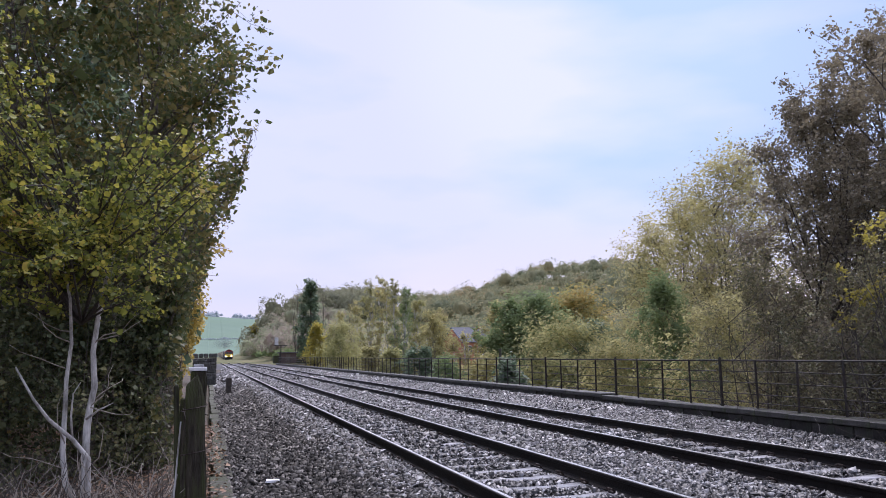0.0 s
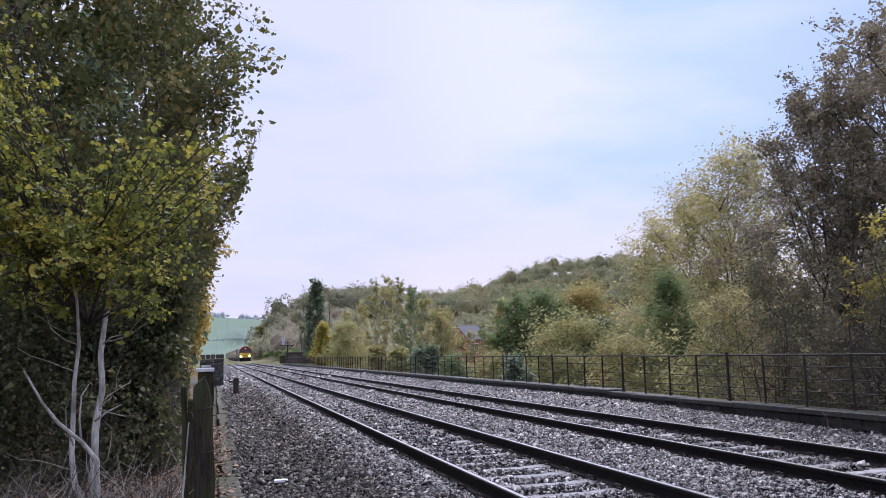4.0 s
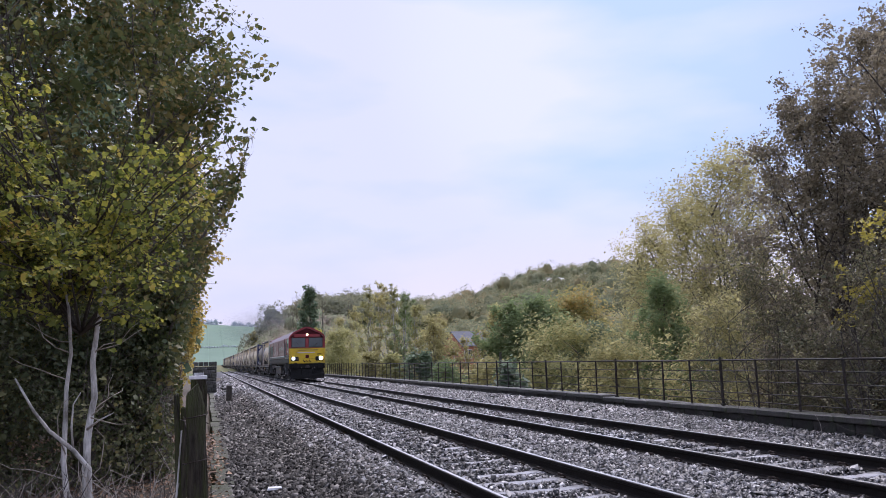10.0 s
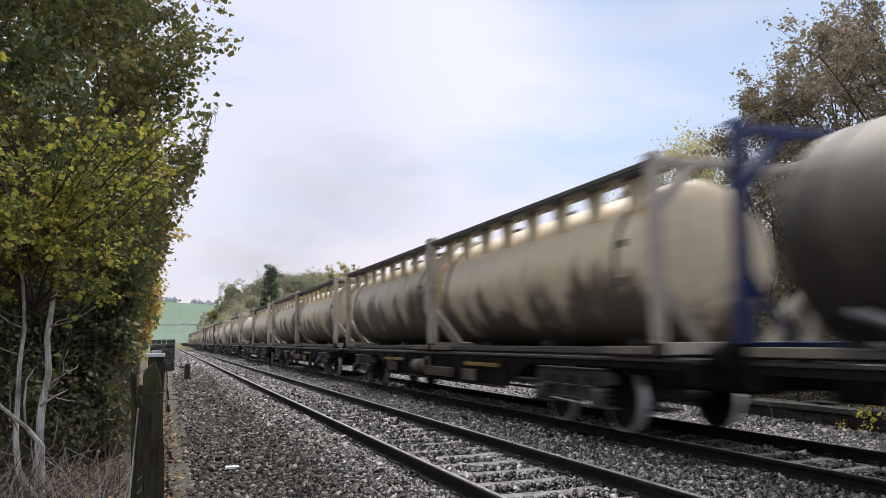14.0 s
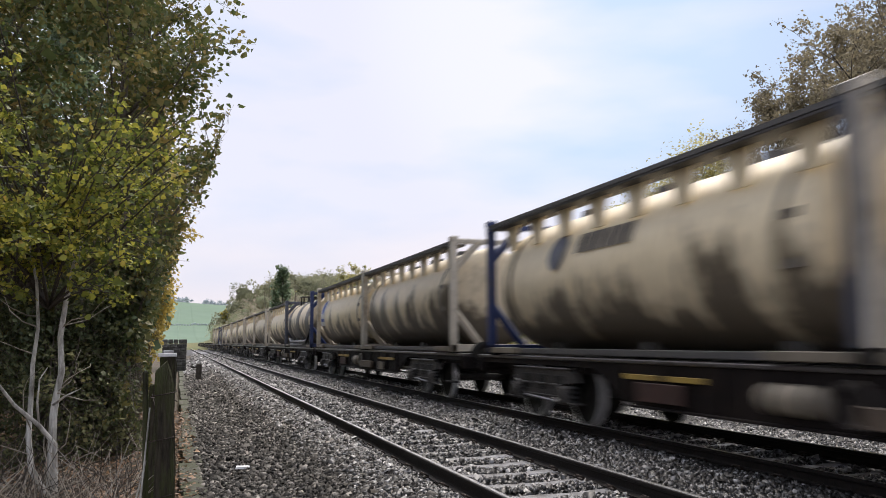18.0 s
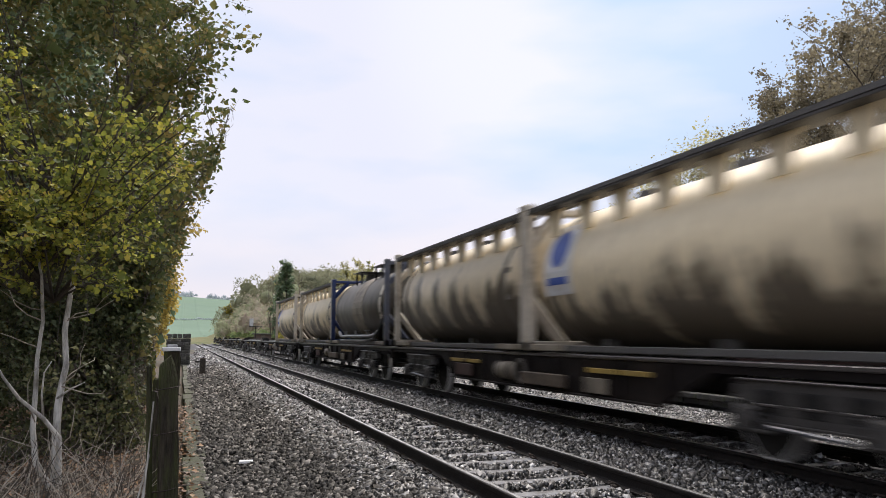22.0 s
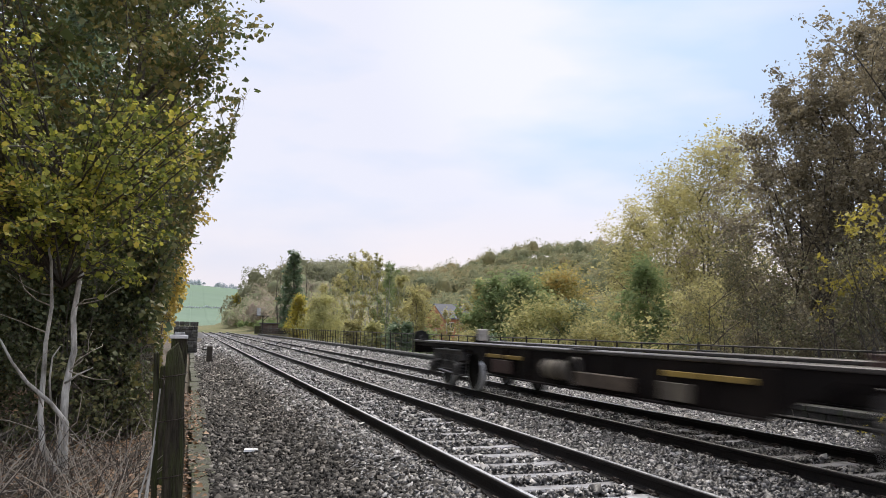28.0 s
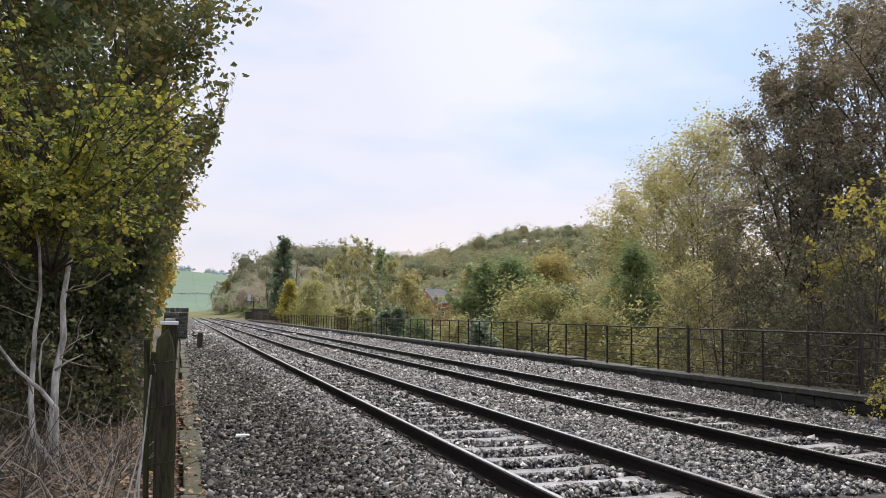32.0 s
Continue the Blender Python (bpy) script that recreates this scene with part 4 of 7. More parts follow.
def far_woods():
    r = np.random.default_rng(5)
    def band(a0, a1, d0, d1, n):
        az, d = np.radians(r.uniform(a0, a1, n)), r.uniform(d0, d1, n)
        return np.stack([d * np.sin(az), d * np.cos(az)], 1)
    woods("wooded_hillside", "autumn mixed woodland covering the hillside", band(13.3, 31, 270, 430, 720), 3.0, 210, 0.42, L_WOODS, 81)
    woods("woodland_belt", "woodland belt at the foot of the hill", band(15.5, 32, 142, 250, 210), 2.8, 210, 0.38, L_WOODS, 82)
    woods("wooded_knoll", "dark green woodland on the knoll beside the line", band(6.2, 12.5, 300, 420, 300), 3.4, 220, 0.5, L_WOODS_DARK, 83)
    knoll = [polar(az, d) for az, d in ((2.75, 292), (3.3, 300), (3.75, 288), (4.2, 300), (4.75, 292), (5.2, 306), (5.7, 296), (6.15, 308), (6.7, 300), (7.2, 310), (4.5, 318), (5.6, 322))]
    woods("round_crowned_wood", "big round-crowned olive-green trees on the knoll", knoll, 3.9, 700, 0.45, L_WOODS_DARK, 87)
    woods("lineside_scrub", "russet and green scrub along the cutting", np.concatenate([band(3.6, 9.5, 185, 290, 230), band(2.4, 4.4, 250, 350, 90)]), 2.2, 190, 0.34, L_SCRUB, 84)
    low = np.stack([13.4 + np.abs(r.normal(0, 5, 230)), r.uniform(172, 300, 230)], 1)
    woods("lineside_scrub", "low green and tawny scrub beside the far track", low, 0.95, 120, 0.22, L_GREEN, 88)
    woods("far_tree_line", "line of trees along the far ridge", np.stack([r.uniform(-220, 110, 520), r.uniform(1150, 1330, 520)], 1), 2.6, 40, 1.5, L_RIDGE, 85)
    woods("field_hedge", "hedge across the far pasture, tinted with painted haze", np.stack([np.linspace(-60, 40, 40), 760 + np.linspace(0, 50, 40)], 1), 0.9, 60, 0.7, L_RIDGE, 86)


far_woods()


# left-hand wood beside the line
def pale_trunks():
    t = thing("hazel_tree", "pale-trunked hazel with large yellow-green leaves, half turned", "tree", pose(-1.55, 10.8, -0.5))
    part("stem", Build().tube([(0.205, -0.2, -0.1), (0.2, -0.2, 0.117), (0.19, -0.2, 0.542), (0.187, -0.2, 0.963), (0.216, -0.2, 1.221), (0.254, -0.2, 1.441), (0.22, -0.2, 1.862), (0.277, -0.3, 2.31), (0.375, -0.5, 2.759), (0.517, -0.8, 3.192), (0.712, -1.2, 3.525)], [0.0574, 0.0508, 0.0472, 0.0435, 0.0399, 0.0362, 0.0326, 0.0289, 0.0253, 0.0216, 0.0180], 9), M_PALEBARK, t, smooth=True)
    part("stem", Build().tube([(0.22, -0.2, -0.08), (0.124, -0.2, 0.088), (-0.015, -0.2, 0.338), (-0.065, -0.2, 0.717), (-0.059, -0.2, 1.155), (-0.061, -0.2, 1.538), (-0.008, -0.3, 1.962), (-0.003, -0.6, 2.471), (-0.052, -1.0, 2.937)], [0.0492, 0.0410, 0.0369, 0.0328, 0.0287, 0.0246, 0.0205, 0.0164, 0.0123], 9), M_PALEBARK, t, smooth=True)
    part("stem", Build().tube([(0.25, -0.3, -0.1), (0.246, -0.3, 0.197), (0.236, -0.35, 0.63), (0.079, -0.5, 0.866), (-0.132, -0.8, 1.117), (-0.258, -1.0, 1.347), (-0.409, -1.2, 1.696)], [0.0410, 0.0344, 0.0295, 0.0246, 0.0197, 0.0148, 0.0098], 9), M_PALEBARK, t, smooth=True)
    part("stem", Build().tube([(0.079, -0.5, 0.866), (0.068, -0.6, 1.128), (0.093, -0.7, 1.386), (0.18, -0.8, 1.516)], [0.0148, 0.0115, 0.0082, 0.0049], 9), M_PALEBARK, t, smooth=True)
    part("stem", Build().tube([(0.194, -0.3, 1.076), (0.346, -0.5, 1.186), (0.518, -0.7, 1.274)], [0.0164, 0.0107, 0.0049], 9), M_PALEBARK, t, smooth=True)
    q = random.Random(12)
    for k in range(13):
        h = q.uniform(0.25, 2.3)
        side = q.choice((-1, 1))
        p = Vector((0.2 if side > 0 else -0.04, -0.22, h))
        pts = [p]
        d = Vector((side * q.uniform(0.5, 1), -q.uniform(0.1, 0.7), q.uniform(-0.1, 0.8))).normalized()
        for i in range(4):
            d = (d + Vector((q.uniform(-0.6, 0.6), q.uniform(-0.5, 0.5), q.uniform(-0.4, 0.7)))).normalized()
            pts.append(pts[-1] + d * q.uniform(0.1, 0.24))
        part("side_shoot", Build().tube(pts, [0.009, 0.007, 0.0055, 0.004, 0.002], 5), M_TWIG, t, smooth=True)
    r = np.random.default_rng(91)
    tw, pts = Build(), []
    starts = ((0.05, 0.0, 2.2), (0.1, -0.1, 2.7), (0.2, -0.3, 3.3), (-0.35, 0.05, 2.3), (-0.4, -0.3, 3.0))
    for k in range(120):
        p0 = np.array(starts[k % len(starts)])
        if k % 3:
            tgt = np.array([r.uniform(-0.9, 1.7), r.uniform(-3.4, -0.4), r.uniform(2.35, 4.45)])
            tgt[2] = min(tgt[2], 3.3 + 0.75 * max(0, tgt[0]))
        else:
            tgt = np.array([r.uniform(-1.7, -0.2), r.uniform(-3.6, -0.8), r.uniform(3.2, 5.8)])
        tgt[0] = min(tgt[0], 1.66 - max(0, 3.0 - tgt[2]) * 0.6)
        mid = (p0 + tgt) / 2 + np.array([0, 0, r.uniform(0.0, 0.4)])
        lp = [p0 * (1 - u) ** 2 + 2 * mid * u * (1 - u) + tgt * u * u for u in (0, 0.2, 0.4, 0.6, 0.8, 1)]
        tw.tube(lp, [0.015 * (1 - 0.85 * u) + 0.002 for u in (0, 0.2, 0.4, 0.6, 0.8, 1)], 5)
        for j in range(8):
            u = r.uniform(0.35, 1)
            q = p0 * (1 - u) ** 2 + 2 * mid * u * (1 - u) + tgt * u * u
            e = q + r.normal(0, 0.2, 3) * np.array([1, 1, 0.6]) + np.array([0.08, -0.05, -0.03])
            tw.tube([q, (q + e) / 2 + r.normal(0, 0.02, 3), e], [0.005, 0.0035, 0.002], 3, False)
            pts.append((q, e))
    tagged(part("twig_growth", tw, M_DARKBARK, t), kind="stuff")
    P = np.array(pts)
    n = 13500
    k, u = r.integers(0, len(P), n), r.uniform(0.1, 1.05, n)[:, None]
    pos = P[k, 0] * (1 - u) + P[k, 1] * u + r.normal(0, 0.03, (n, 3))
    pos = pos[np.hypot(pos[:, 0] - 1.55, pos[:, 1] + 10.8) > 7.5]
    v, f = leaf_cards(pos, 0.042, r, droop=0.3, long=1.15, full=True)
    part("foliage", raw_mesh("foliage", v, f, L_HAZEL), None, t)


pale_trunks()


def left_wood():
    r = np.random.default_rng(95)
    # ivy-covered trees close to the line
    tree("ivy_clad_tree", "dark ivy-smothered tree beside the line", -0.95, 14.5, -0.5, 3.3, 1.2, 17000, 0.046, L_IVY, 101, low=0.02, limbs=70, twigs=8, near=True, trim=True, radius=0.16, fuzz=0.9)
    tree("maple_tree", "field maple with bronze-green leaves over the ivy", -1.0, 14.9, -0.5, 10.6, 2.4, 25000, 0.07, L_FIELDMAPLE, 102, low=0.16, limbs=64, twigs=8, near=True, trim=True, radius=0.12, fuzz=0.8)
    tree("broadleaf_tree", "bronze-green tree hung with old growth", -0.95, 19.5, -0.5, 10.5, 1.3, 15000, 0.075, L_FIELDMAPLE, 103, low=0.02, limbs=64, twigs=8, near=True, trim=True, radius=0.16, fuzz=0.9)
    tree("maple_tree", "yellowing maple overhanging the cess", -1.15, 26, -0.5, 9.5, 1.6, 11000, 0.09, L_BRONZE, 104, low=0.25, limbs=60, twigs=8, near=True, trim=True, radius=0.14, fuzz=0.8)
    tree("broadleaf_tree", "tree farther along the line, gold edge light in its leaf colour", -1.4, 33, -0.5, 11, 1.7, 11000, 0.1, L_BRONZE, 105, low=0.16, limbs=60, twigs=8, near=True, trim=True, radius=0.15, fuzz=0.9)
    tree("broadleaf_tree", "dark green tree of the lineside wood", -3.4, 15.5, -0.4, 11, 2.6, 16000, 0.085, L_FIELDMAPLE, 106, low=0.05, limbs=70, twigs=8, near=True, trim=True, radius=0.18, fuzz=0.9)
    tree("broadleaf_tree", "dim green tree deep in the lineside wood", -5.2, 20, -0.3, 13, 3.4, 13000, 0.16, L_DARK, 107, low=0.05, limbs=70, twigs=8, near=True, trim=True, radius=0.2, fuzz=0.9)
    tree("broadleaf_tree", "dim green tree deep in the lineside wood", -3.4, 27, -0.3, 13, 2.8, 10000, 0.18, L_DARK, 108, low=0.05, limbs=70, twigs=8, near=True, trim=True, radius=0.2, fuzz=0.9)
    tree("broadleaf_tree", "dark tree of the lineside wood", -4.2, 12.0, -0.4, 9, 2.2, 8000, 0.09, L_FIELDMAPLE, 109, low=0.3, limbs=60, twigs=8, near=True, trim=True, radius=0.15, fuzz=0.9)
    tree("understorey_shrub", "ivy and bramble tangle under the trees", -1.9, 13.6, -0.5, 3.0, 1.5, 9500, 0.045, L_IVY, 110, low=0.0, limbs=40, twigs=8, near=True, trim=True, radius=0.04, stems=5, fuzz=1.0, cat="shrub")
    tree("understorey_shrub", "bramble tangle under the trees", -3.3, 12.8, -0.5, 2.8, 1.4, 7500, 0.045, L_IVY, 111, low=0.0, limbs=36, twigs=8, near=True, trim=True, radius=0.04, stems=5, fuzz=1.0, cat="shrub")
    woods("lineside_wood", "dense dark wood behind the lineside trees", np.stack([r.uniform(-34, -5.5, 150), r.uniform(11, 90, 150)], 1), 2.6, 150, 0.5, L_DARK, 112)
    # leaf litter
    n = 16000
    x, y = r.uniform(-4.5, 0.3, n), r.uniform(5, 22, n)
    z = ground_z(np.minimum(x, 0.05), y) + r.uniform(0.0, 0.03, n) + np.where(x > 0.1, 0.05, 0)
    v, f = leaf_cards(np.stack([x, y, z], 1)[(x < 0.08) | (r.uniform(0, 1, n) < 0.5)], 0.045, r, droop=0.0, flat=0.7)
    tagged(new("leaf_litter", raw_mesh("leaf_litter", v, f, L_LITTER)), "brown fallen leaves covering the bank", "leaf litter", kind="stuff")
    # dead brushwood, dark and pale
    for mat, count, seed in ((M_DARKBARK, 520, 1), (M_TWIG, 420, 2)):
        r = np.random.default_rng(seed)
        b = Build()
        for k in range(count):
            px, py = r.uniform(-3.6, -0.35), r.uniform(7.0, 11.6)
            a, tilt, ln = r.uniform(0, 6.28), abs(r.normal(0.45, 0.5)), r.uniform(0.25, 1.0)
            d = np.array([math.cos(a) * math.cos(tilt), math.sin(a) * math.cos(tilt), math.sin(tilt)])
            p = np.array([px, py, -0.47])
            m = p + d * ln * 0.5 + r.normal(0, 0.06, 3)
            rad = r.uniform(0.003, 0.009)
            b.tube([p, m, p + d * ln + r.normal(0, 0.06, 3)], [rad, rad * 0.7, rad * 0.3], 4, False)
            if k % 3 == 0:
                e = m + d * ln * 0.3 + r.normal(0, 0.14, 3)
                b.tube([m, e], [rad * 0.6, rad * 0.2], 3, False)
        tagged(new("brushwood", b.mesh("brushwood", mat)), "tangle of dead twigs on the bank", "brushwood", kind="stuff")


left_wood()

# ---- lineside things ----


def lineside():
    # split wooden gatepost with strands of wire
    p = thing("wooden_post", "weathered mossy wooden post with a split top and old wire", "post", pose(-0.045, 6.0, -0.5, 0, -1.2, 4))
    rings = []
    for z, w, d, o in ((-0.1, 0.072, 0.066, 0.004), (0.3, 0.07, 0.064, 0.008), (0.62, 0.066, 0.064, 0.0), (0.95, 0.068, 0.062, 0.005), (1.3, 0.061, 0.06, -0.002), (1.5, 0.063, 0.058, -0.006), (1.58, 0.052, 0.05, -0.012), (1.63, 0.034, 0.04, -0.022)):
        rings.append([(o + x * w, y * d, z + (0.03 * x if z > 1.6 else 0)) for x, y in ((-1, -0.8), (-0.8, -1), (0.75, -1), (1, -0.75), (1, 0.8), (0.8, 1), (-0.8, 1), (-1, 0.75))])
    part("shaft", Build().loft(rings), M_WOOD, p)
    part("split_rail", Build().box(-0.125, -0.088, -0.03, 0.04, -0.1, 1.6, 0.012, pose(0, 0, 0, 0, -0.8, 0)), M_WOOD, p, "split grey rail end against the post")
    for z in (0.7, 1.08, 1.38):
        pts = [(0.09 * math.cos(a) - 0.01, 0.085 * math.sin(a), z + 0.012 * a) for a in np.linspace(0, 6.6, 12)]
        part("wire_wrap", Build().tube(pts, 0.004, 4), M_CLIP, p)
    for k, (x0, z0, x1, z1) in enumerate(((-0.1, 1.35, -0.16, -0.05), (-0.12, 1.0, -0.32, -0.05), (-0.13, 0.95, -0.2, 0.0))):
        part("stray_wire", Build().tube([(x0, -0.05, z0), ((x0 + x1) / 2 - 0.03, -0.1, (z0 + z1) / 2), (x1, -0.16, z1)], 0.006, 5), M_PALEBARK, p, "pale stray wire hanging from the post")
    part("wire_strand", Build().tube([(-0.02, 0.07, 1.38), (0.02, 1.6, 1.2), (0.05, 3.2, 1.25)], 0.004, 4), M_CLIP, p)

    s = thing("stub_post", "short dark wooden stub post in the cess", "post", pose(0.97, 41, -0.5, 1.0, 1.5, 0))
    part("shaft", Build().box(-0.13, 0.13, -0.1, 0.1, -0.1, 0.78, 0.02), M_DARKBARK, s)
    part("cap", Build().box(-0.12, 0.12, -0.09, 0.09, 0.78, 0.8, 0.008), M_DARKBARK, s)

    m = thing("marker_pillar", "grey concrete marker pillar with a white-painted top", "marker", pose(-0.14, 12.5, -0.5))
    part("pillar", Build().box(-0.1, 0.12, -0.08, 0.08, -0.1, 1.585, 0.012), M_WOOD, m)
    part("white_top", Build().box(-0.13, 0.13, -0.1, 0.1, 1.585, 1.64, 0.008), M_WHITE, m, "white-painted cap slab")
    part("back_plate", Build().box(-0.06, 0.08, 0.02, 0.06, 1.64, 1.68, 0.006), M_GREYPAINT, m)

    # masonry pier at the end of the lineside boundary
    w = thing("stone_pier", "rough grey masonry pier with a ragged top", "stone wall", kind="structure")
    r = random.Random(4)
    z = -0.6
    while z < 1.3:
        h = r.uniform(0.2, 0.3)
        x = -0.95
        while x < 0.5:
            ln = r.uniform(0.25, 0.5)
            x1 = min(0.52, x + ln)
            if x1 - x > 0.08 and not (z > 1.0 and r.random() < 0.25):
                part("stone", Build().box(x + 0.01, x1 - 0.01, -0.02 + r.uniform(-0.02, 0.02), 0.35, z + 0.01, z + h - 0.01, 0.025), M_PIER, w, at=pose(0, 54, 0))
            x = x1
        y = 0.35
        while y < 7:
            ln = r.uniform(0.3, 0.6)
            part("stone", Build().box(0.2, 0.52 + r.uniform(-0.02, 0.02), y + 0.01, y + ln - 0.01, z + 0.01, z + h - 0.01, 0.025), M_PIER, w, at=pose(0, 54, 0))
            y += ln
        z += h
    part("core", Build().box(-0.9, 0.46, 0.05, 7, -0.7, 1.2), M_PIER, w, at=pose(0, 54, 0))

    # boundary fence posts half lost in the growth
    for y, x in ((9.5, -0.25), (24.0, -0.12), (31.0, -0.1)):
        q = thing("wooden_post", "old wooden boundary post under ivy", "post", pose(x, y, -0.55, r.uniform(-3, 3), r.uniform(-3, 3), r.uniform(0, 30)))
        part("shaft", Build().box(-0.06, 0.06, -0.06, 0.06, -0.1, 1.3 + r.uniform(-0.2, 0.1), 0.012), M_WOOD, q)

    # hut and signal platform far along the line
    h = thing("lineside_hut", "small dark flat-roofed lineside hut", "hut", pose(14.7, 166, -0.1))
    part("wall", Build().box(-1.0, 2.3, 0, 2.4, 0, 2.0, 0.03), M_HUT, h)
    part("roof", Build().box(-1.3, 2.6, -0.35, 2.7, 2.0, 2.22, 0.03), M_UNDERGREY, h, "dark flat roof slab")
    part("lean_to", Build().box(-2.2, -1.0, 0.1, 2.2, 0, 1.55, 0.03), M_WOOD, h)
    part("door", Build().box(0.2, 1.1, -0.04, 0.02, 0.02, 1.8, 0.01), M_BARK, h)
    part("fence_panel", Build().box(2.3, 5.2, 0.3, 0.42, 0, 1.35, 0.02), M_WOOD, h)
    g = thing("signal_platform", "railway signal with a pale box on a raised platform", "signal", pose(13.25, 160, 0.0))
    part("post", Build().tube([(0.15, 0, -0.7), (0.15, 0, 3.5)], 0.11, 10), M_IRON, g)
    part("platform", Build().box(-1.1, 1.3, -0.5, 0.5, 3.3, 3.43, 0.02), M_IRON, g)
    part("box", Build().box(-1.05, -0.35, -0.35, 0.35, 3.43, 4.9, 0.04), M_PALEBOX, g, "pale grey equipment box")
    for x in (-1.05, 0.1, 1.25):
        part("handrail", Build().tube([(x, -0.45, 3.43), (x, -0.45, 4.3)], 0.03, 6), M_IRON, g)
    part("brace", Build().tube([(0.15, 0, 2.4), (1.1, 0, 3.3)], 0.05, 6), M_IRON, g)

    # house between the trees
    x, y = polar(17.65, 132)
    hs = thing("brick_house", "red-brick house with a grey slate roof among trees", "house", pose(x, y, -3.2, 0, 0, 12))
    part("wall", Build().add([(-2.6, -3, -2.2), (2.6, -3, -2.2), (2.6, 3, -2.2), (-2.6, 3, -2.2), (-2.6, -3, 6.6), (2.6, -3, 6.6), (2.6, 3, 6.6), (-2.6, 3, 6.6), (-2.6, 0, 8.7), (2.6, 0, 8.7)],
                            [(0, 1, 5, 4), (1, 2, 6, 9, 5), (2, 3, 7, 6), (3, 0, 4, 8, 7)]), M_BRICK, hs)
    for sy in (-1, 1):
        part("roof", Build().loft([[(-2.8, sy * 3.4, 6.35), (2.8, sy * 3.4, 6.35), (2.8, sy * 3.4, 6.5), (-2.8, sy * 3.4, 6.5)], [(-2.8, 0, 8.7), (2.8, 0, 8.7), (2.8, 0, 8.86), (-2.8, 0, 8.86)]]), M_SLATE, hs, "grey slate roof slope")
    for x0 in (-2.1, 0.7):
        for z0 in (1.2, 4.4):
            wd = part("window", Build().box(x0, x0 + 1.4, -3.06, -2.98, z0, z0 + 1.5, 0.02), M_WHITE, hs)
            for dx in (0.08, 0.74):
                part("pane", Build().box(x0 + dx, x0 + dx + 0.58, -3.08, -3.05, z0 + 0.1, z0 + 1.4, 0.01), M_WINDOWGLASS, wd)

    # small things on and beside the track
    mg = thing("track_magnet", "pale box unit between the two tracks", "track equipment", pose(5.2, 117, -0.2))
    part("case", Build().box(-0.3, 0.3, 0, 1.3, 0, 0.24, 0.04), M_PALEBOX, mg)
    part("ramp", Build().loft([[(-0.25, -0.8, 0), (0.25, -0.8, 0), (0.25, -0.8, 0.03), (-0.25, -0.8, 0.03)], [(-0.25, 0, 0), (0.25, 0, 0), (0.25, 0, 0.2), (-0.25, 0, 0.2)]]), M_IRON, mg)
    sc = thing("white_slate", "flat white stone fragment lying on the ballast", "stone", pose(0.9, 11.9, -0.455, 4, 3, 25))
    part("slab", Build().loft([[(-0.13, -0.05, 0), (0.1, -0.07, 0), (0.15, 0.03, 0), (-0.05, 0.08, 0)], [(-0.12, -0.045, 0.025), (0.09, -0.06, 0.03), (0.13, 0.025, 0.03), (-0.05, 0.07, 0.025)]]), M_WHITE, sc)
    x, y = polar(20.0, 44)
    cp = thing("concrete_post", "slender pale concrete post beyond the railing", "post", pose(x, y, -4.8))
    part("shaft", Build().tube([(0, 0, -0.2), (0, 0, 6.4)], [0.09, 0.07], 8), M_KERB, cp)
    for k, (y, ln, a) in enumerate(((13.6, 0.5, 0.4), (11.4, 0.42, -0.3), (11.9, 0.3, 0.2), (17.5, 0.35, 0.5), (9.0, 0.4, 0.3))):
        wd = thing("weed_stalk", "thin dry weed stalk at the wall foot", "weed", pose(11.6, y, -0.47))
        part("stalk", Build().tube([(0, 0, 0), (0.02, a * 0.15, ln * 0.6), (-0.02, a * 0.4, ln)], [0.006, 0.004, 0.002], 4), M_TWIG, wd)


M_HUT = surface("brown_tarred_boards", (0.06, 0.045, 0.038), (0.14, 0.105, 0.088), 5, 0.8, bump=0.4, bump_scale=18, wear=(0.09, 0.05, 0.04), wear_scale=0.9, wear_at=0.5, stretch=(4, 4, 0.5))
M_UNDERGREY = surface("bitumen_roof", (0.04, 0.04, 0.042), (0.09, 0.09, 0.092), 5, 0.6)
M_PALEBOX = surface("pale_grey_cabinet", (0.45, 0.46, 0.46), (0.6, 0.61, 0.61), 4, 0.5, wear=(0.3, 0.29, 0.27), wear_scale=2)
M_BRICK = surface("red_brick", (0.34, 0.14, 0.08), (0.5, 0.22, 0.13), 3.0, 0.8, bump=0.3, bump_scale=14, wear=(0.2, 0.11, 0.08), wear_scale=0.6)
M_SLATE = surface("grey_slate", (0.08, 0.085, 0.1), (0.15, 0.155, 0.175), 3, 0.8, bump=0.3, bump_scale=10)
M_WINDOWGLASS = surface("window_glass", (0.02, 0.025, 0.03), (0.04, 0.045, 0.05), 1, 0.08, bump=0)
lineside()

# ---- the train ----
FRONTS = (22.0, 42.4, 62.7, 83.0, 103.7, 123.8, 144.2, 164.3, 184.65, 204.6, 224.8, 244.2, 264.6, 284.2, 304.4, 324.0, 343.6, 363.2)
SPEED, FRONT_AT_12 = 23.377, 12.93
MOVERS = []

M_RED = surface("locomotive_red", (0.23, 0.009, 0.016), (0.29, 0.012, 0.02), 3, 0.35, wear=(0.13, 0.02, 0.022), wear_scale=0.9, wear_at=0.58, bump=0.03, coat=0.3)
# Lighter than the body red: the highlights on the ribs are painted in
M_RIB = surface("highlight_red_rib", (0.32, 0.03, 0.038), (0.42, 0.06, 0.065), 4, 0.3, wear=(0.30, 0.10, 0.095), wear_scale=1.2, wear_at=0.5, bump=0.03, coat=0.3)
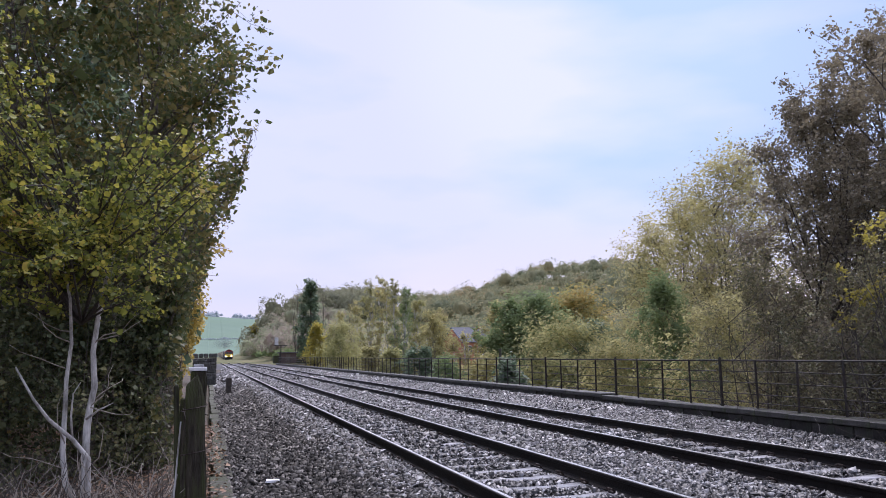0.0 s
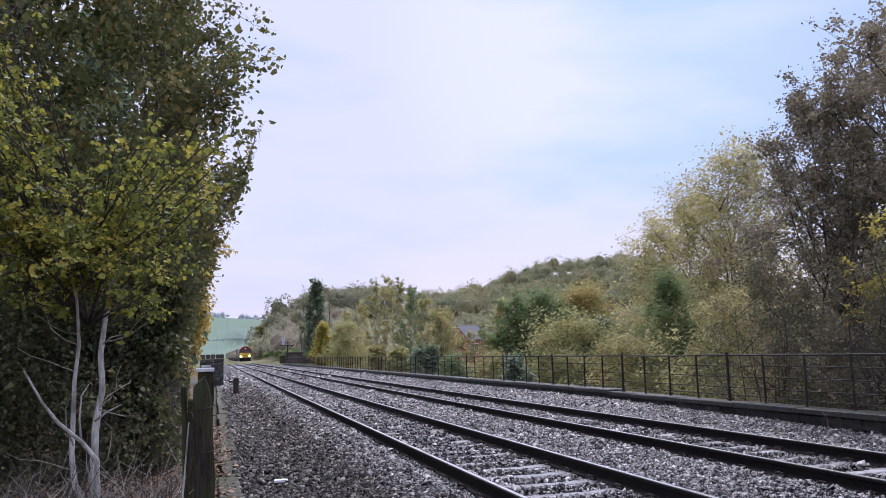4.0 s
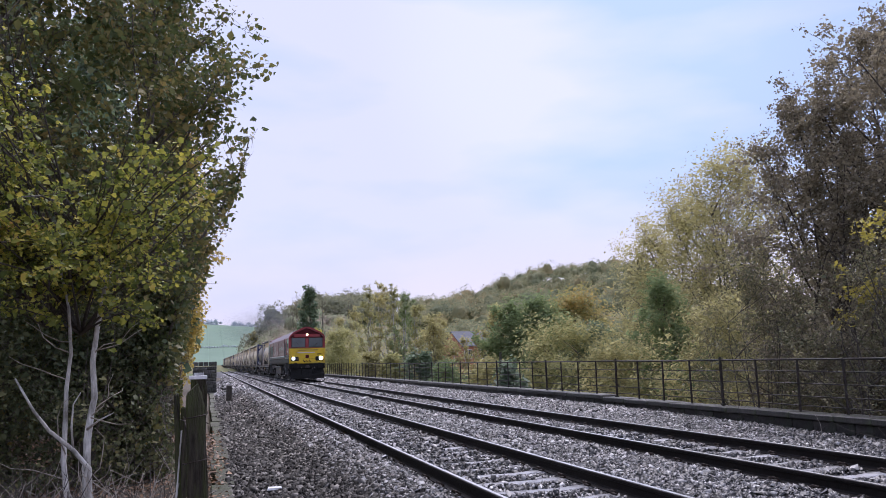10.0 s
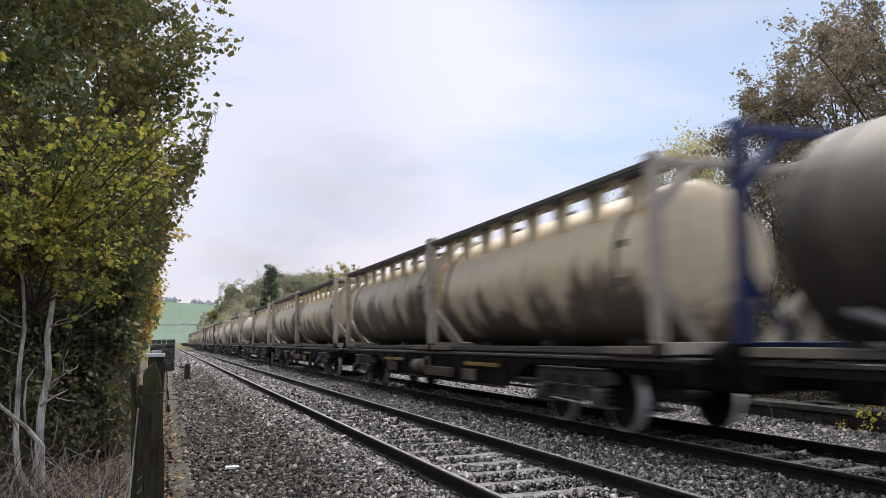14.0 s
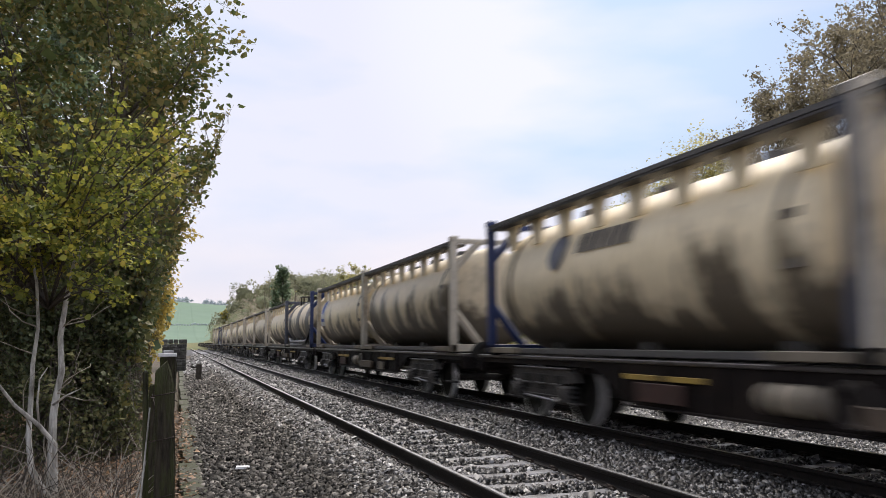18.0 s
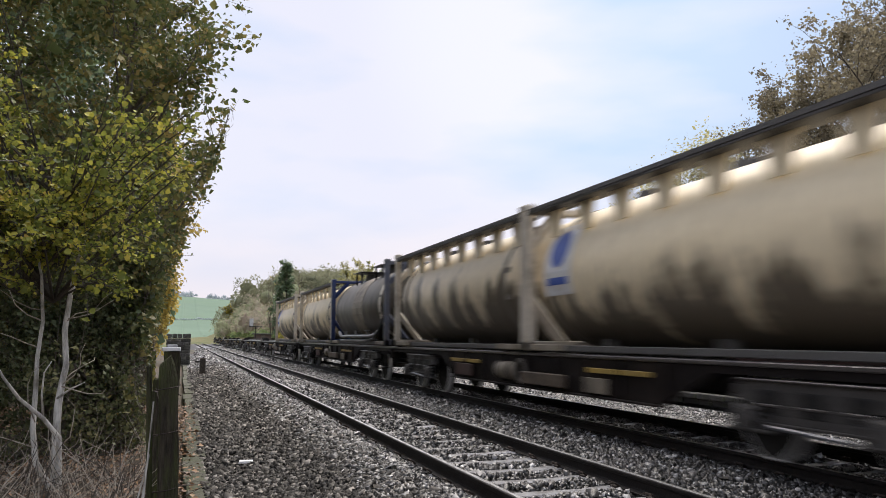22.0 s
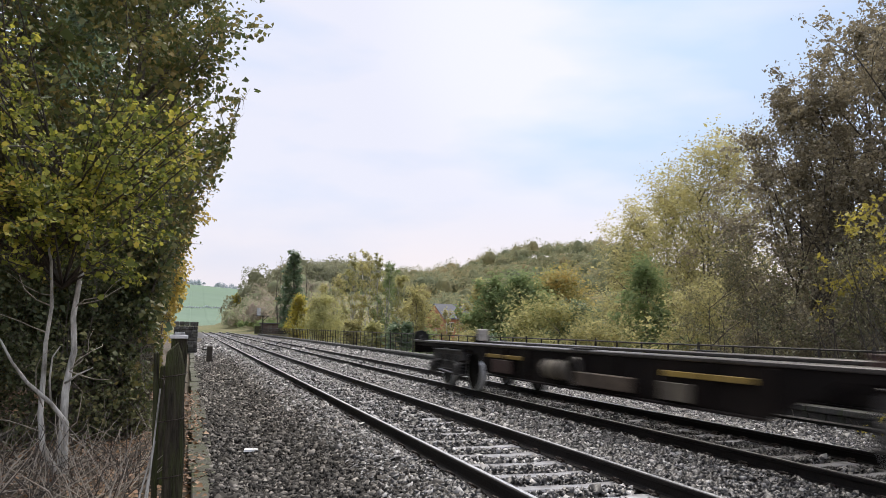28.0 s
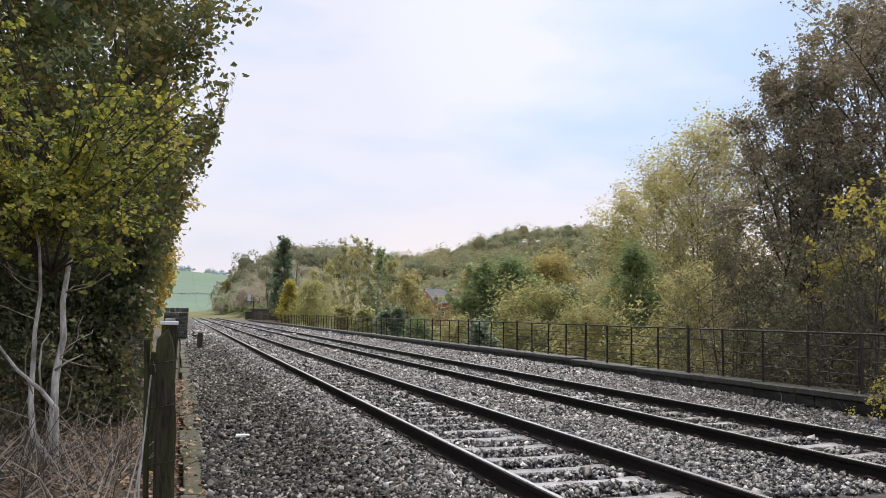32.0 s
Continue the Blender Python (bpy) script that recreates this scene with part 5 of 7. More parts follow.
# Dark red trim paint; on the brow it paints the shade under the hood
M_DEEPRED = surface("dark_red_trim_and_shade", (0.055, 0.004, 0.007), (0.085, 0.006, 0.01), 3, 0.4, bump=0.03, spec=0.2)
M_YELLOW = surface("warning_yellow", (0.66, 0.44, 0.012), (0.78, 0.54, 0.02), 4, 0.4, wear=(0.36, 0.25, 0.05), wear_scale=2.0, wear_at=0.6, bump=0.05)
M_ROOF = surface("dusty_silver_roof", (0.13, 0.085, 0.09), (0.22, 0.16, 0.165), 4, 0.38, wear=(0.10, 0.055, 0.058), wear_scale=0.8, wear_at=0.55, bump=0.1, spec=0.3)
M_UNDER = surface("oily_black_underframe", (0.004, 0.004, 0.004), (0.013, 0.013, 0.012), 8, 0.5, wear=(0.024, 0.022, 0.020), wear_scale=1.4, wear_at=0.58, bump=0.3, spec=0.2)
M_BOGIE = surface("brake_dusted_bogie", (0.03, 0.027, 0.025), (0.085, 0.078, 0.072), 9, 0.6, wear=(0.12, 0.108, 0.098), wear_scale=2, wear_at=0.58, bump=0.35, spec=0.2)
M_WHEEL = surface("wheel_steel", (0.012, 0.011, 0.010), (0.036, 0.033, 0.03), 10, 0.6, metal=0.2, bump=0.15, spec=0.2)
M_TREAD = surface("bright_wheel_rim", (0.82, 0.81, 0.8), (0.95, 0.95, 0.95), 10, 0.4, metal=0.55, bump=0.03)
M_BAND = surface("grey_lower_band", (0.060, 0.063, 0.066), (0.096, 0.099, 0.102), 6, 0.45, bump=0.05)
M_LINE = surface("white_lining", (0.74, 0.74, 0.74), (0.85, 0.85, 0.85), 9, 0.5, bump=0.0)
M_BLACKGRILLE = surface("black_louvre", (0.008, 0.008, 0.009), (0.02, 0.02, 0.022), 12, 0.4, bump=0.1)
M_DECAL = surface("worn_white_lettering", (0.55, 0.52, 0.52), (0.72, 0.7, 0.7), 9, 0.5, wear=(0.4, 0.2, 0.2), wear_scale=4)
M_DECALGREEN = surface("pale_green_lettering", (0.35, 0.5, 0.44), (0.5, 0.62, 0.56), 9, 0.5)
M_LAMP = glow("headlamp_lens", (1.0, 0.93, 0.8), 260)
M_TOPLAMP = glow("marker_lamp_lens", (1.0, 0.85, 0.5), 4)
M_DARKGLASS, _n, _l, _b = nodes_of("tinted_cab_glass")
_b.inputs["Base Color"].default_value = (0.012, 0.02, 0.022, 1)
_b.inputs["Roughness"].default_value = 0.06
_b.inputs["Specular IOR Level"].default_value = 0.4
_b.inputs["Transmission Weight"].default_value = 0.25
M_SCREEN = surface("coated_windscreen_glass", (0.055, 0.075, 0.085), (0.08, 0.105, 0.12), 1.0, 0.06, metal=0.15, bump=0.0, rough_spread=0.02)
M_WAGON = surface("rusty_brown_wagon", (0.005, 0.004, 0.004), (0.014, 0.010, 0.009), 7, 0.7, wear=(0.026, 0.019, 0.015), wear_scale=1.2, wear_at=0.57, bump=0.35, per_object=0.15, spec=0.15)
M_DECKEDGE = surface("worn_deck_steel", (0.035, 0.03, 0.028), (0.10, 0.09, 0.084), 8, 0.3, wear=(0.04, 0.032, 0.027), wear_scale=1.1, bump=0.08, spec=0.55)
M_RUSTPANEL = surface("faded_red_brown_paint", (0.05, 0.026, 0.022), (0.11, 0.056, 0.046), 8, 0.6, wear=(0.03, 0.022, 0.019), wear_scale=2.2, wear_at=0.5, bump=0.15, spec=0.3)
M_BUFF = surface("grimy_buff_paint", (0.07, 0.052, 0.038), (0.16, 0.122, 0.09), 8, 0.6, wear=(0.04, 0.032, 0.026), wear_scale=2.4, wear_at=0.5, bump=0.15, spec=0.3)
M_AMBERPLATE = surface("ochre_plate", (0.3, 0.2, 0.04), (0.45, 0.3, 0.06), 9, 0.6, wear=(0.12, 0.08, 0.04), wear_scale=3)
M_PALEPLATE = surface("pale_data_plate", (0.42, 0.38, 0.33), (0.58, 0.54, 0.48), 9, 0.6, wear=(0.22, 0.18, 0.14), wear_scale=3)
M_FRAME = surface("beige_frame_paint", (0.46, 0.41, 0.33), (0.6, 0.54, 0.44), 5, 0.55, wear=(0.19, 0.16, 0.12), wear_scale=1.8, wear_at=0.58, bump=0.12, per_object=0.12)
M_BLUE = surface("blue_frame_paint", (0.010, 0.022, 0.085), (0.02, 0.04, 0.14), 5, 0.5, wear=(0.04, 0.04, 0.055), wear_scale=1.8, wear_at=0.58, bump=0.1)
M_NAVY = surface("dull_navy_frame_paint", (0.05, 0.06, 0.09), (0.09, 0.1, 0.14), 5, 0.5, wear=(0.1, 0.09, 0.08), wear_scale=1.8, bump=0.1)
M_WALKWAY = surface("dark_walkway_grating", (0.045, 0.042, 0.04), (0.1, 0.095, 0.09), 30, 0.6, bump=0.5, bump_scale=90)
M_PIPE = surface("dull_steel_pipe", (0.12, 0.12, 0.13), (0.3, 0.3, 0.31), 9, 0.4, metal=0.6, bump=0.1)
M_SIGNWHITE = surface("faded_white_sign", (0.6, 0.6, 0.6), (0.74, 0.74, 0.74), 6, 0.5, wear=(0.45, 0.4, 0.32), wear_scale=2.5)
M_GRIMERAIL = surface("grimy_bottom_rail", (0.16, 0.135, 0.1), (0.28, 0.24, 0.18), 6, 0.6, wear=(0.08, 0.066, 0.05), wear_scale=1.5, wear_at=0.5, per_object=0.2)
M_LOGO = surface("blue_round_sign", (0.04, 0.08, 0.33), (0.07, 0.13, 0.42), 8, 0.5)
M_DARKLETTER = surface("dark_lettering", (0.1, 0.085, 0.07), (0.16, 0.14, 0.11), 8, 0.6)


def tank_paint(name, dark, light, grime_shade, grime_shade_at):
    """Tank paint with long grimy streaks that differ from tank to tank; belly shade is painted into the lower half."""
    m, n, l, b = nodes_of(name)
    tc = n.new("ShaderNodeTexCoord")
    oi = n.new("ShaderNodeObjectInfo")
    sh = n.new("ShaderNodeVectorMath")
    sh.operation = 'MULTIPLY_ADD'
    l.new(oi.outputs["Random"], sh.inputs[0])
    sh.inputs[1].default_value = (37, 53, 29)
    l.new(tc.outputs["Object"], sh.inputs[2])
    mp = n.new("ShaderNodeMapping")
    mp.inputs["Scale"].default_value = (0.7, 1.1, 0.45)
    l.new(sh.outputs["Vector"], mp.inputs["Vector"])

    def tex(scale, detail, rough):
        t = n.new("ShaderNodeTexNoise")
        t.inputs["Scale"].default_value = scale
        t.inputs["Detail"].default_value = detail
        t.inputs["Roughness"].default_value = rough
        l.new(mp.outputs["Vector"], t.inputs["Vector"])
        return t
    fine, blot, streak = tex(9, 6, 0.65), tex(1.3, 7, 0.66), tex(2.2, 6, 0.7)
    ramp = n.new("ShaderNodeValToRGB")
    ramp.color_ramp.elements[0].position, ramp.color_ramp.elements[1].position = 0.3, 0.7
    ramp.color_ramp.elements[0].color, ramp.color_ramp.elements[1].color = (*dark, 1), (*light, 1)
    l.new(fine.outputs["Fac"], ramp.inputs["Fac"])
    col = ramp.outputs["Color"]
    for t, at, wid, c in ((streak, 0.58, 0.16, tuple(0.55 * a + 0.45 * g for a, g in zip(dark, grime_shade))), (blot, grime_shade_at, 0.2, grime_shade)):
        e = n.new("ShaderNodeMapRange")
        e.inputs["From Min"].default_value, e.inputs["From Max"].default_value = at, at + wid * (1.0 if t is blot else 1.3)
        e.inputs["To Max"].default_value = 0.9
        # spray dirt and painted belly shade together: the mask grows towards the bottom
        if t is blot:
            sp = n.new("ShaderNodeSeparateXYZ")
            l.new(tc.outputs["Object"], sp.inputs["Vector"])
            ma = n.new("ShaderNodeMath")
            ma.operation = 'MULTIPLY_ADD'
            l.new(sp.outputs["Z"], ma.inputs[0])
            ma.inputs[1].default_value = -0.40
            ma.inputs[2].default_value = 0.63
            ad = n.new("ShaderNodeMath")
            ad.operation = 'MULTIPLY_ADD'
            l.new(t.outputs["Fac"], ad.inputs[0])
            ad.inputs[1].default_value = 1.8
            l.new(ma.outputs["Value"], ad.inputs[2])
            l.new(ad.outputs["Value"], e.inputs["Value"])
        else:
            l.new(t.outputs["Fac"], e.inputs["Value"])
        mx = n.new("ShaderNodeMix")
        mx.data_type = 'RGBA'
        l.new(e.outputs["Result"], mx.inputs["Factor"])
        l.new(col, mx.inputs["A"])
        mx.inputs["B"].default_value = (*c, 1)
        col = mx.outputs["Result"]
    l.new(col, b.inputs["Base Color"])
    rr = n.new("ShaderNodeMapRange")
    rr.inputs["To Min"].default_value, rr.inputs["To Max"].default_value = 0.3, 0.65
    l.new(streak.outputs["Fac"], rr.inputs["Value"])
    l.new(rr.outputs["Result"], b.inputs["Roughness"])
    bp = n.new("ShaderNodeBump")
    bp.inputs["Strength"].default_value = 0.12
    bp.inputs["Distance"].default_value = 0.02
    l.new(blot.outputs["Fac"], bp.inputs["Height"])
    l.new(bp.outputs["Normal"], b.inputs["Normal"])
    return m


M_TANK = tank_paint("beige_tank_paint", (0.66, 0.55, 0.36), (0.82, 0.70, 0.48), (0.06, 0.046, 0.033), 0.65)
M_TANKDIRTY = tank_paint("grimy_shaded_tank_paint", (0.56, 0.47, 0.32), (0.72, 0.61, 0.43), (0.055, 0.044, 0.034), 0.57)
M_TANKOLD = tank_paint("dark_stained_tank_paint", (0.075, 0.063, 0.045), (0.13, 0.112, 0.082), (0.03, 0.025, 0.019), 0.5)
M_TANKDARK = tank_paint("dark_grey_tank_paint", (0.06, 0.056, 0.052), (0.11, 0.1, 0.09), (0.045, 0.04, 0.036), 0.5)


def wheel_mesh(r):
    """A railway wheel, its axle along x."""
    prof = [(0.06, 0.0), (0.06, 0.09), (0.035, 0.12), (0.03, r * 0.55), (0.05, r * 0.84), (0.068, r * 0.88), (0.068, r), (-0.05, r + 0.002), (-0.06, r + 0.028), (-0.075, r + 0.028), (-0.075, r * 0.86), (-0.02, r * 0.8), (-0.02, 0.12), (-0.06, 0.09), (-0.06, 0.0)]
    n = 20
    rings = [[(x, q * math.cos(2 * math.pi * k / n), q * math.sin(2 * math.pi * k / n)) for x, q in prof] for k in range(n)]
    b = Build()
    m = len(prof)
    vs = [p for rg in rings for p in rg]
    fs = [(i * m + j, i * m + j + 1, ((i + 1) % n) * m + j + 1, ((i + 1) % n) * m + j) for i in range(n) for j in range(m - 1)]
    return b.add(vs, fs)


def ring_mesh(r0, r1, x0, x1, n=28):
    b = Build()
    vs, fs = [], []
    for k in range(n):
        c, s = math.cos(2 * math.pi * k / n), math.sin(2 * math.pi * k / n)
        vs += [(x0, r0 * c, r0 * s), (x1, r0 * c, r0 * s), (x1, r1 * c, r1 * s), (x0, r1 * c, r1 * s)]
    for k in range(n):
        q = (k + 1) % n
        for j in range(4):
            fs.append((k * 4 + j, k * 4 + (j + 1) % 4, q * 4 + (j + 1) % 4, q * 4 + j))
    return b.add(vs, fs)


WHEEL_W = wheel_mesh(0.46).mesh("wheel", M_WHEEL, True)
WHEEL_L = wheel_mesh(0.53).mesh("wheel", M_WHEEL, True)
RIM_W = ring_mesh(0.44, 0.465, -0.05, 0.071).mesh("rim", M_TREAD)
RIM_L = ring_mesh(0.512, 0.534, -0.045, 0.071).mesh("rim", M_TREAD)


def wheelset(parent, y, r, big):
    for sx in (-1, 1):
        turn = pose(sx * 0.76, y, r, 0, 0, 0 if sx > 0 else 180)
        w = part("wheel", WHEEL_L if big else WHEEL_W, None, parent, at=turn)
        part("rim", RIM_L if big else RIM_W, None, w)
    part("axle", Build().tube([(-0.75, y, r), (0.75, y, r)], 0.08, 10), M_BOGIE, parent, smooth=True)


def side_plate(outline, x, thick):
    """A plate in the y-z plane."""
    return Build().loft([[(x - thick / 2, yy, zz) for yy, zz in outline], [(x + thick / 2, yy, zz) for yy, zz in outline]])


def wagon_bogie(parent, y):
    """Cast two-axle bogie: box side frames over the axleboxes, paired springs, brake gear, wheels that stand past the frame's ends."""
    b = part("bogie", Build().box(-0.85, 0.85, y - 0.22, y + 0.22, 0.42, 0.72, 0.03), M_BOGIE, parent, "brake-dusted two-axle bogie")
    for sx in (-1, 1):
        ol = [(-1.16, 0.66), (-1.1, 0.8), (-0.95, 0.85), (0.95, 0.85), (1.1, 0.8), (1.16, 0.66), (0.72, 0.62), (0.6, 0.44), (-0.6, 0.44), (-0.72, 0.62)]
        part("side_frame", side_plate([(y + a, z) for a, z in ol], sx * 1.08, 0.13), M_BOGIE, b)
        part("top_flange", Build().box(sx * 1.09 - 0.1, sx * 1.09 + 0.1, y - 1.0, y + 1.0, 0.85, 0.875, 0.008), M_DECKEDGE, b, "wet shining top flange")
        part("lower_flange", Build().box(sx * 1.09 - 0.09, sx * 1.09 + 0.09, y - 0.6, y + 0.6, 0.415, 0.44, 0.006), M_BOGIE, b)
        # black plates added as the shade inside openings of the side frame
        for a in (-0.62, -0.02, 0.58):
            part("spring_pocket", Build().box(sx * 1.13 - 0.03, sx * 1.13 + 0.03, y + a - 0.17, y + a + 0.17, 0.5, 0.78, 0.03), M_UNDER, b)
            part("pocket_ledge", Build().box(sx * 1.16 - 0.04, sx * 1.16 + 0.04, y + a - 0.15, y + a + 0.15, 0.6, 0.625, 0.006), M_DECKEDGE, b)
        for a in (-0.3, 0.3):
            part("web_rib", Build().box(sx * 1.15 - 0.02, sx * 1.15 + 0.02, y + a - 0.025, y + a + 0.025, 0.44, 0.85, 0.006), M_BOGIE, b)
        for yy in (y - 0.9, y + 0.9):
            part("axlebox", Build().box(sx * 1.14 - 0.1, sx * 1.14 + 0.1, yy - 0.14, yy + 0.14, 0.32, 0.6, 0.035).tube([(sx * 1.2, yy, 0.46), (sx * 1.28, yy, 0.46)], [0.12, 0.1], 12), M_BOGIE, b)
            for o in (-0.24, 0.24):
                part("spring", Build().tube([(sx * 1.13, yy + o, 0.36 + 0.036 * k) for k in range(8)], [0.075, 0.055] * 4, 9), M_UNDER, b)
                part("spring_seat", Build().box(sx * 1.13 - 0.1, sx * 1.13 + 0.1, yy + o - 0.1, yy + o + 0.1, 0.325, 0.36, 0.01), M_BOGIE, b)
        for a in (-0.46, 0.46):
            part("brake_block", Build().box(sx * 0.78 - 0.05, sx * 0.78 + 0.05, y + a - 0.04, y + a + 0.04, 0.3, 0.6, 0.015), M_BOGIE, b)
        part("brake_lever", Build().tube([(sx * 1.2, y - 0.5, 0.36), (sx * 1.2, y + 0.5, 0.4)], 0.022, 6), M_PIPE, b)
    wheelset(parent, y - 0.95, 0.46, False)
    wheelset(parent, y + 0.95, 0.46, False)


def buffer(parent, x, y, d):
    b = part("buffer", Build().tube([(x, y, 1.06), (x, y + d * 0.32, 1.06)], [0.12, 0.1], 12), M_UNDER, parent)
    part("buffer_head", Build().tube([(x, y + d * 0.32, 1.06), (x, y + d * 0.36, 1.06), (x, y + d * 0.38, 1.06)], [0.23, 0.23, 0.17], 16), M_UNDER, b)


def make_wagon():
    w = thing("flat_wagon", "rusty brown container flat wagon on two bogies", "wagon", group="flat wagons of the train")
    for sx in (-1, 1):
        ol = [(-0.55, 0.985), (18.8, 0.985), (18.8, 0.9), (14.25, 0.9), (13.2, 0.46), (5.0, 0.46), (3.95, 0.9), (-0.55, 0.9)]
        part("solebar", side_plate(ol, sx * 1.1, 0.05), M_WAGON, w, "deep rust-brown side girder")
        part("deck_edge", Build().box(min(sx * 0.78, sx * 1.16), max(sx * 0.78, sx * 1.16), -0.6, 18.85, 0.99, 1.045, 0.012), M_DECKEDGE, w, "worn lighter deck edge")
        part("solebar_flange", Build().box(sx * 1.12 - 0.08, sx * 1.12 + 0.06, 5.0, 13.2, 0.43, 0.46, 0.008), M_WAGON, w)
        for k in range(9):
            yy = 4.9 + 1.05 * k
            part("stiffener", Build().box(sx * 1.17 - 0.02, sx * 1.17 + 0.03, yy, yy + 0.04, 0.51, 0.97, 0.006), M_WAGON, w)
        for yy in (5.2, 6.1, 11.5, 12.45):
            part("ochre_plate", Build().box(sx * 1.18 - 0.02, sx * 1.18 + 0.02, yy, yy + 0.78, 0.79, 0.86, 0.006), M_AMBERPLATE, w, "ochre marking plate")
        part("data_plate", Build().box(sx * 1.2 - 0.02, sx * 1.2 + 0.02, 6.3, 6.95, 0.5, 0.72, 0.006), M_GRIMERAIL, w, "grimy data plate")
        for yy in (0.02, 8.95, 9.35, 18.0):
            part("container_spigot", Build().box(sx * 1.1 - 0.09, sx * 1.1 + 0.09, yy, yy + 0.2, 1.045, 1.075, 0.01), M_UNDER, w)
        res = part("air_reservoir", Build().tube([(sx * 1.1, 9.7, 0.7), (sx * 1.1, 9.73, 0.7), (sx * 1.1, 9.8, 0.7), (sx * 1.1, 10.5, 0.7), (sx * 1.1, 10.57, 0.7), (sx * 1.1, 10.6, 0.7)], [0.08, 0.14, 0.17, 0.17, 0.14, 0.08], 18), M_GRIMERAIL, w, "pale grimy air reservoir on the side girder", True)
        for yy in (9.85, 10.35):
            part("strap", ring_mesh(0.168, 0.18, -0.025, 0.025, 18), M_WAGON, res, at=pose(sx * 1.1, yy, 0.7, 0, 0, 90))
        part("equipment_box", Build().box(sx * 1.22 - 0.05, sx * 1.22 + 0.05, 7.6, 9.2, 0.52, 0.72, 0.012), M_BUFF, w, "buff-brown equipment box")
        part("side_panel", Build().box(sx * 1.19 - 0.02, sx * 1.19 + 0.02, 11.9, 12.9, 0.52, 0.76, 0.008), M_RUSTPANEL, w, "faded red-brown panel")
        part("end_kerb", Build().box(sx * 0.86 - 0.03, sx * 0.86 + 0.03, 0.5, 3.9, 0.98, 1.165, 0.01), M_RUSTPANEL, w, "red-brown raised kerb plate at the wagon end")
        for y, d in ((-0.6, -1), (18.85, 1)):
            buffer(w, sx * 0.87, y, d)
        part("step", Build().box(sx * 1.2 - 0.14, sx * 1.2 + 0.06, -0.3, 0.05, 0.42, 0.46, 0.008).box(sx * 1.2 - 0.02, sx * 1.2, -0.28, -0.24, 0.42, 0.95, 0.0).box(sx * 1.2 - 0.02, sx * 1.2, -0.02, 0.02, 0.42, 0.95, 0.0), M_UNDER, w)
    for k in range(15):
        yy = -0.5 + 1.37 * k
        part("crossmember", Build().box(-1.08, 1.08, yy, yy + 0.13, 0.8, 0.98, 0.01), M_WAGON, w)
    part("centre_sill", Build().box(-0.24, 0.24, -0.5, 18.75, 0.6, 0.97, 0.02), M_WAGON, w)
    for y in (-0.62, 18.72):
        part("headstock", Build().box(-1.18, 1.18, y, y + 0.14, 0.72, 1.0, 0.02), M_WAGON, w)
    part("brake_rod", Build().tube([(-0.5, 3.5, 0.42), (-0.5, 14.8, 0.42)], 0.025, 6), M_UNDER, w)
    part("brake_wheel", ring_mesh(0.17, 0.22, -1.24, -1.2, 20), M_DECKEDGE, w, at=pose(0, 9.3, 0.72))
    wagon_bogie(w, 2.45)
    wagon_bogie(w, 15.95)
    return w


def tank_shell(r, y0, y1, dish):
    prof = [(y0 + dish * (1 - math.sqrt(max(0, 1 - (q / r) ** 2))), q) for q in [0.02, r * 0.3, r * 0.55, r * 0.75, r * 0.9, r * 0.97, r]]
    prof += [(y1 - (y - y0), q) for y, q in reversed(prof)]
    n = 36
    return [[(q * math.cos(2 * math.pi * k / n), y, q * math.sin(2 * math.pi * k / n)) for k in range(n)] for y, q in prof]


TANK_Z, TANK_R, BOX_L, BOX_Z = 2.30, 1.16, 9.1, 1.075


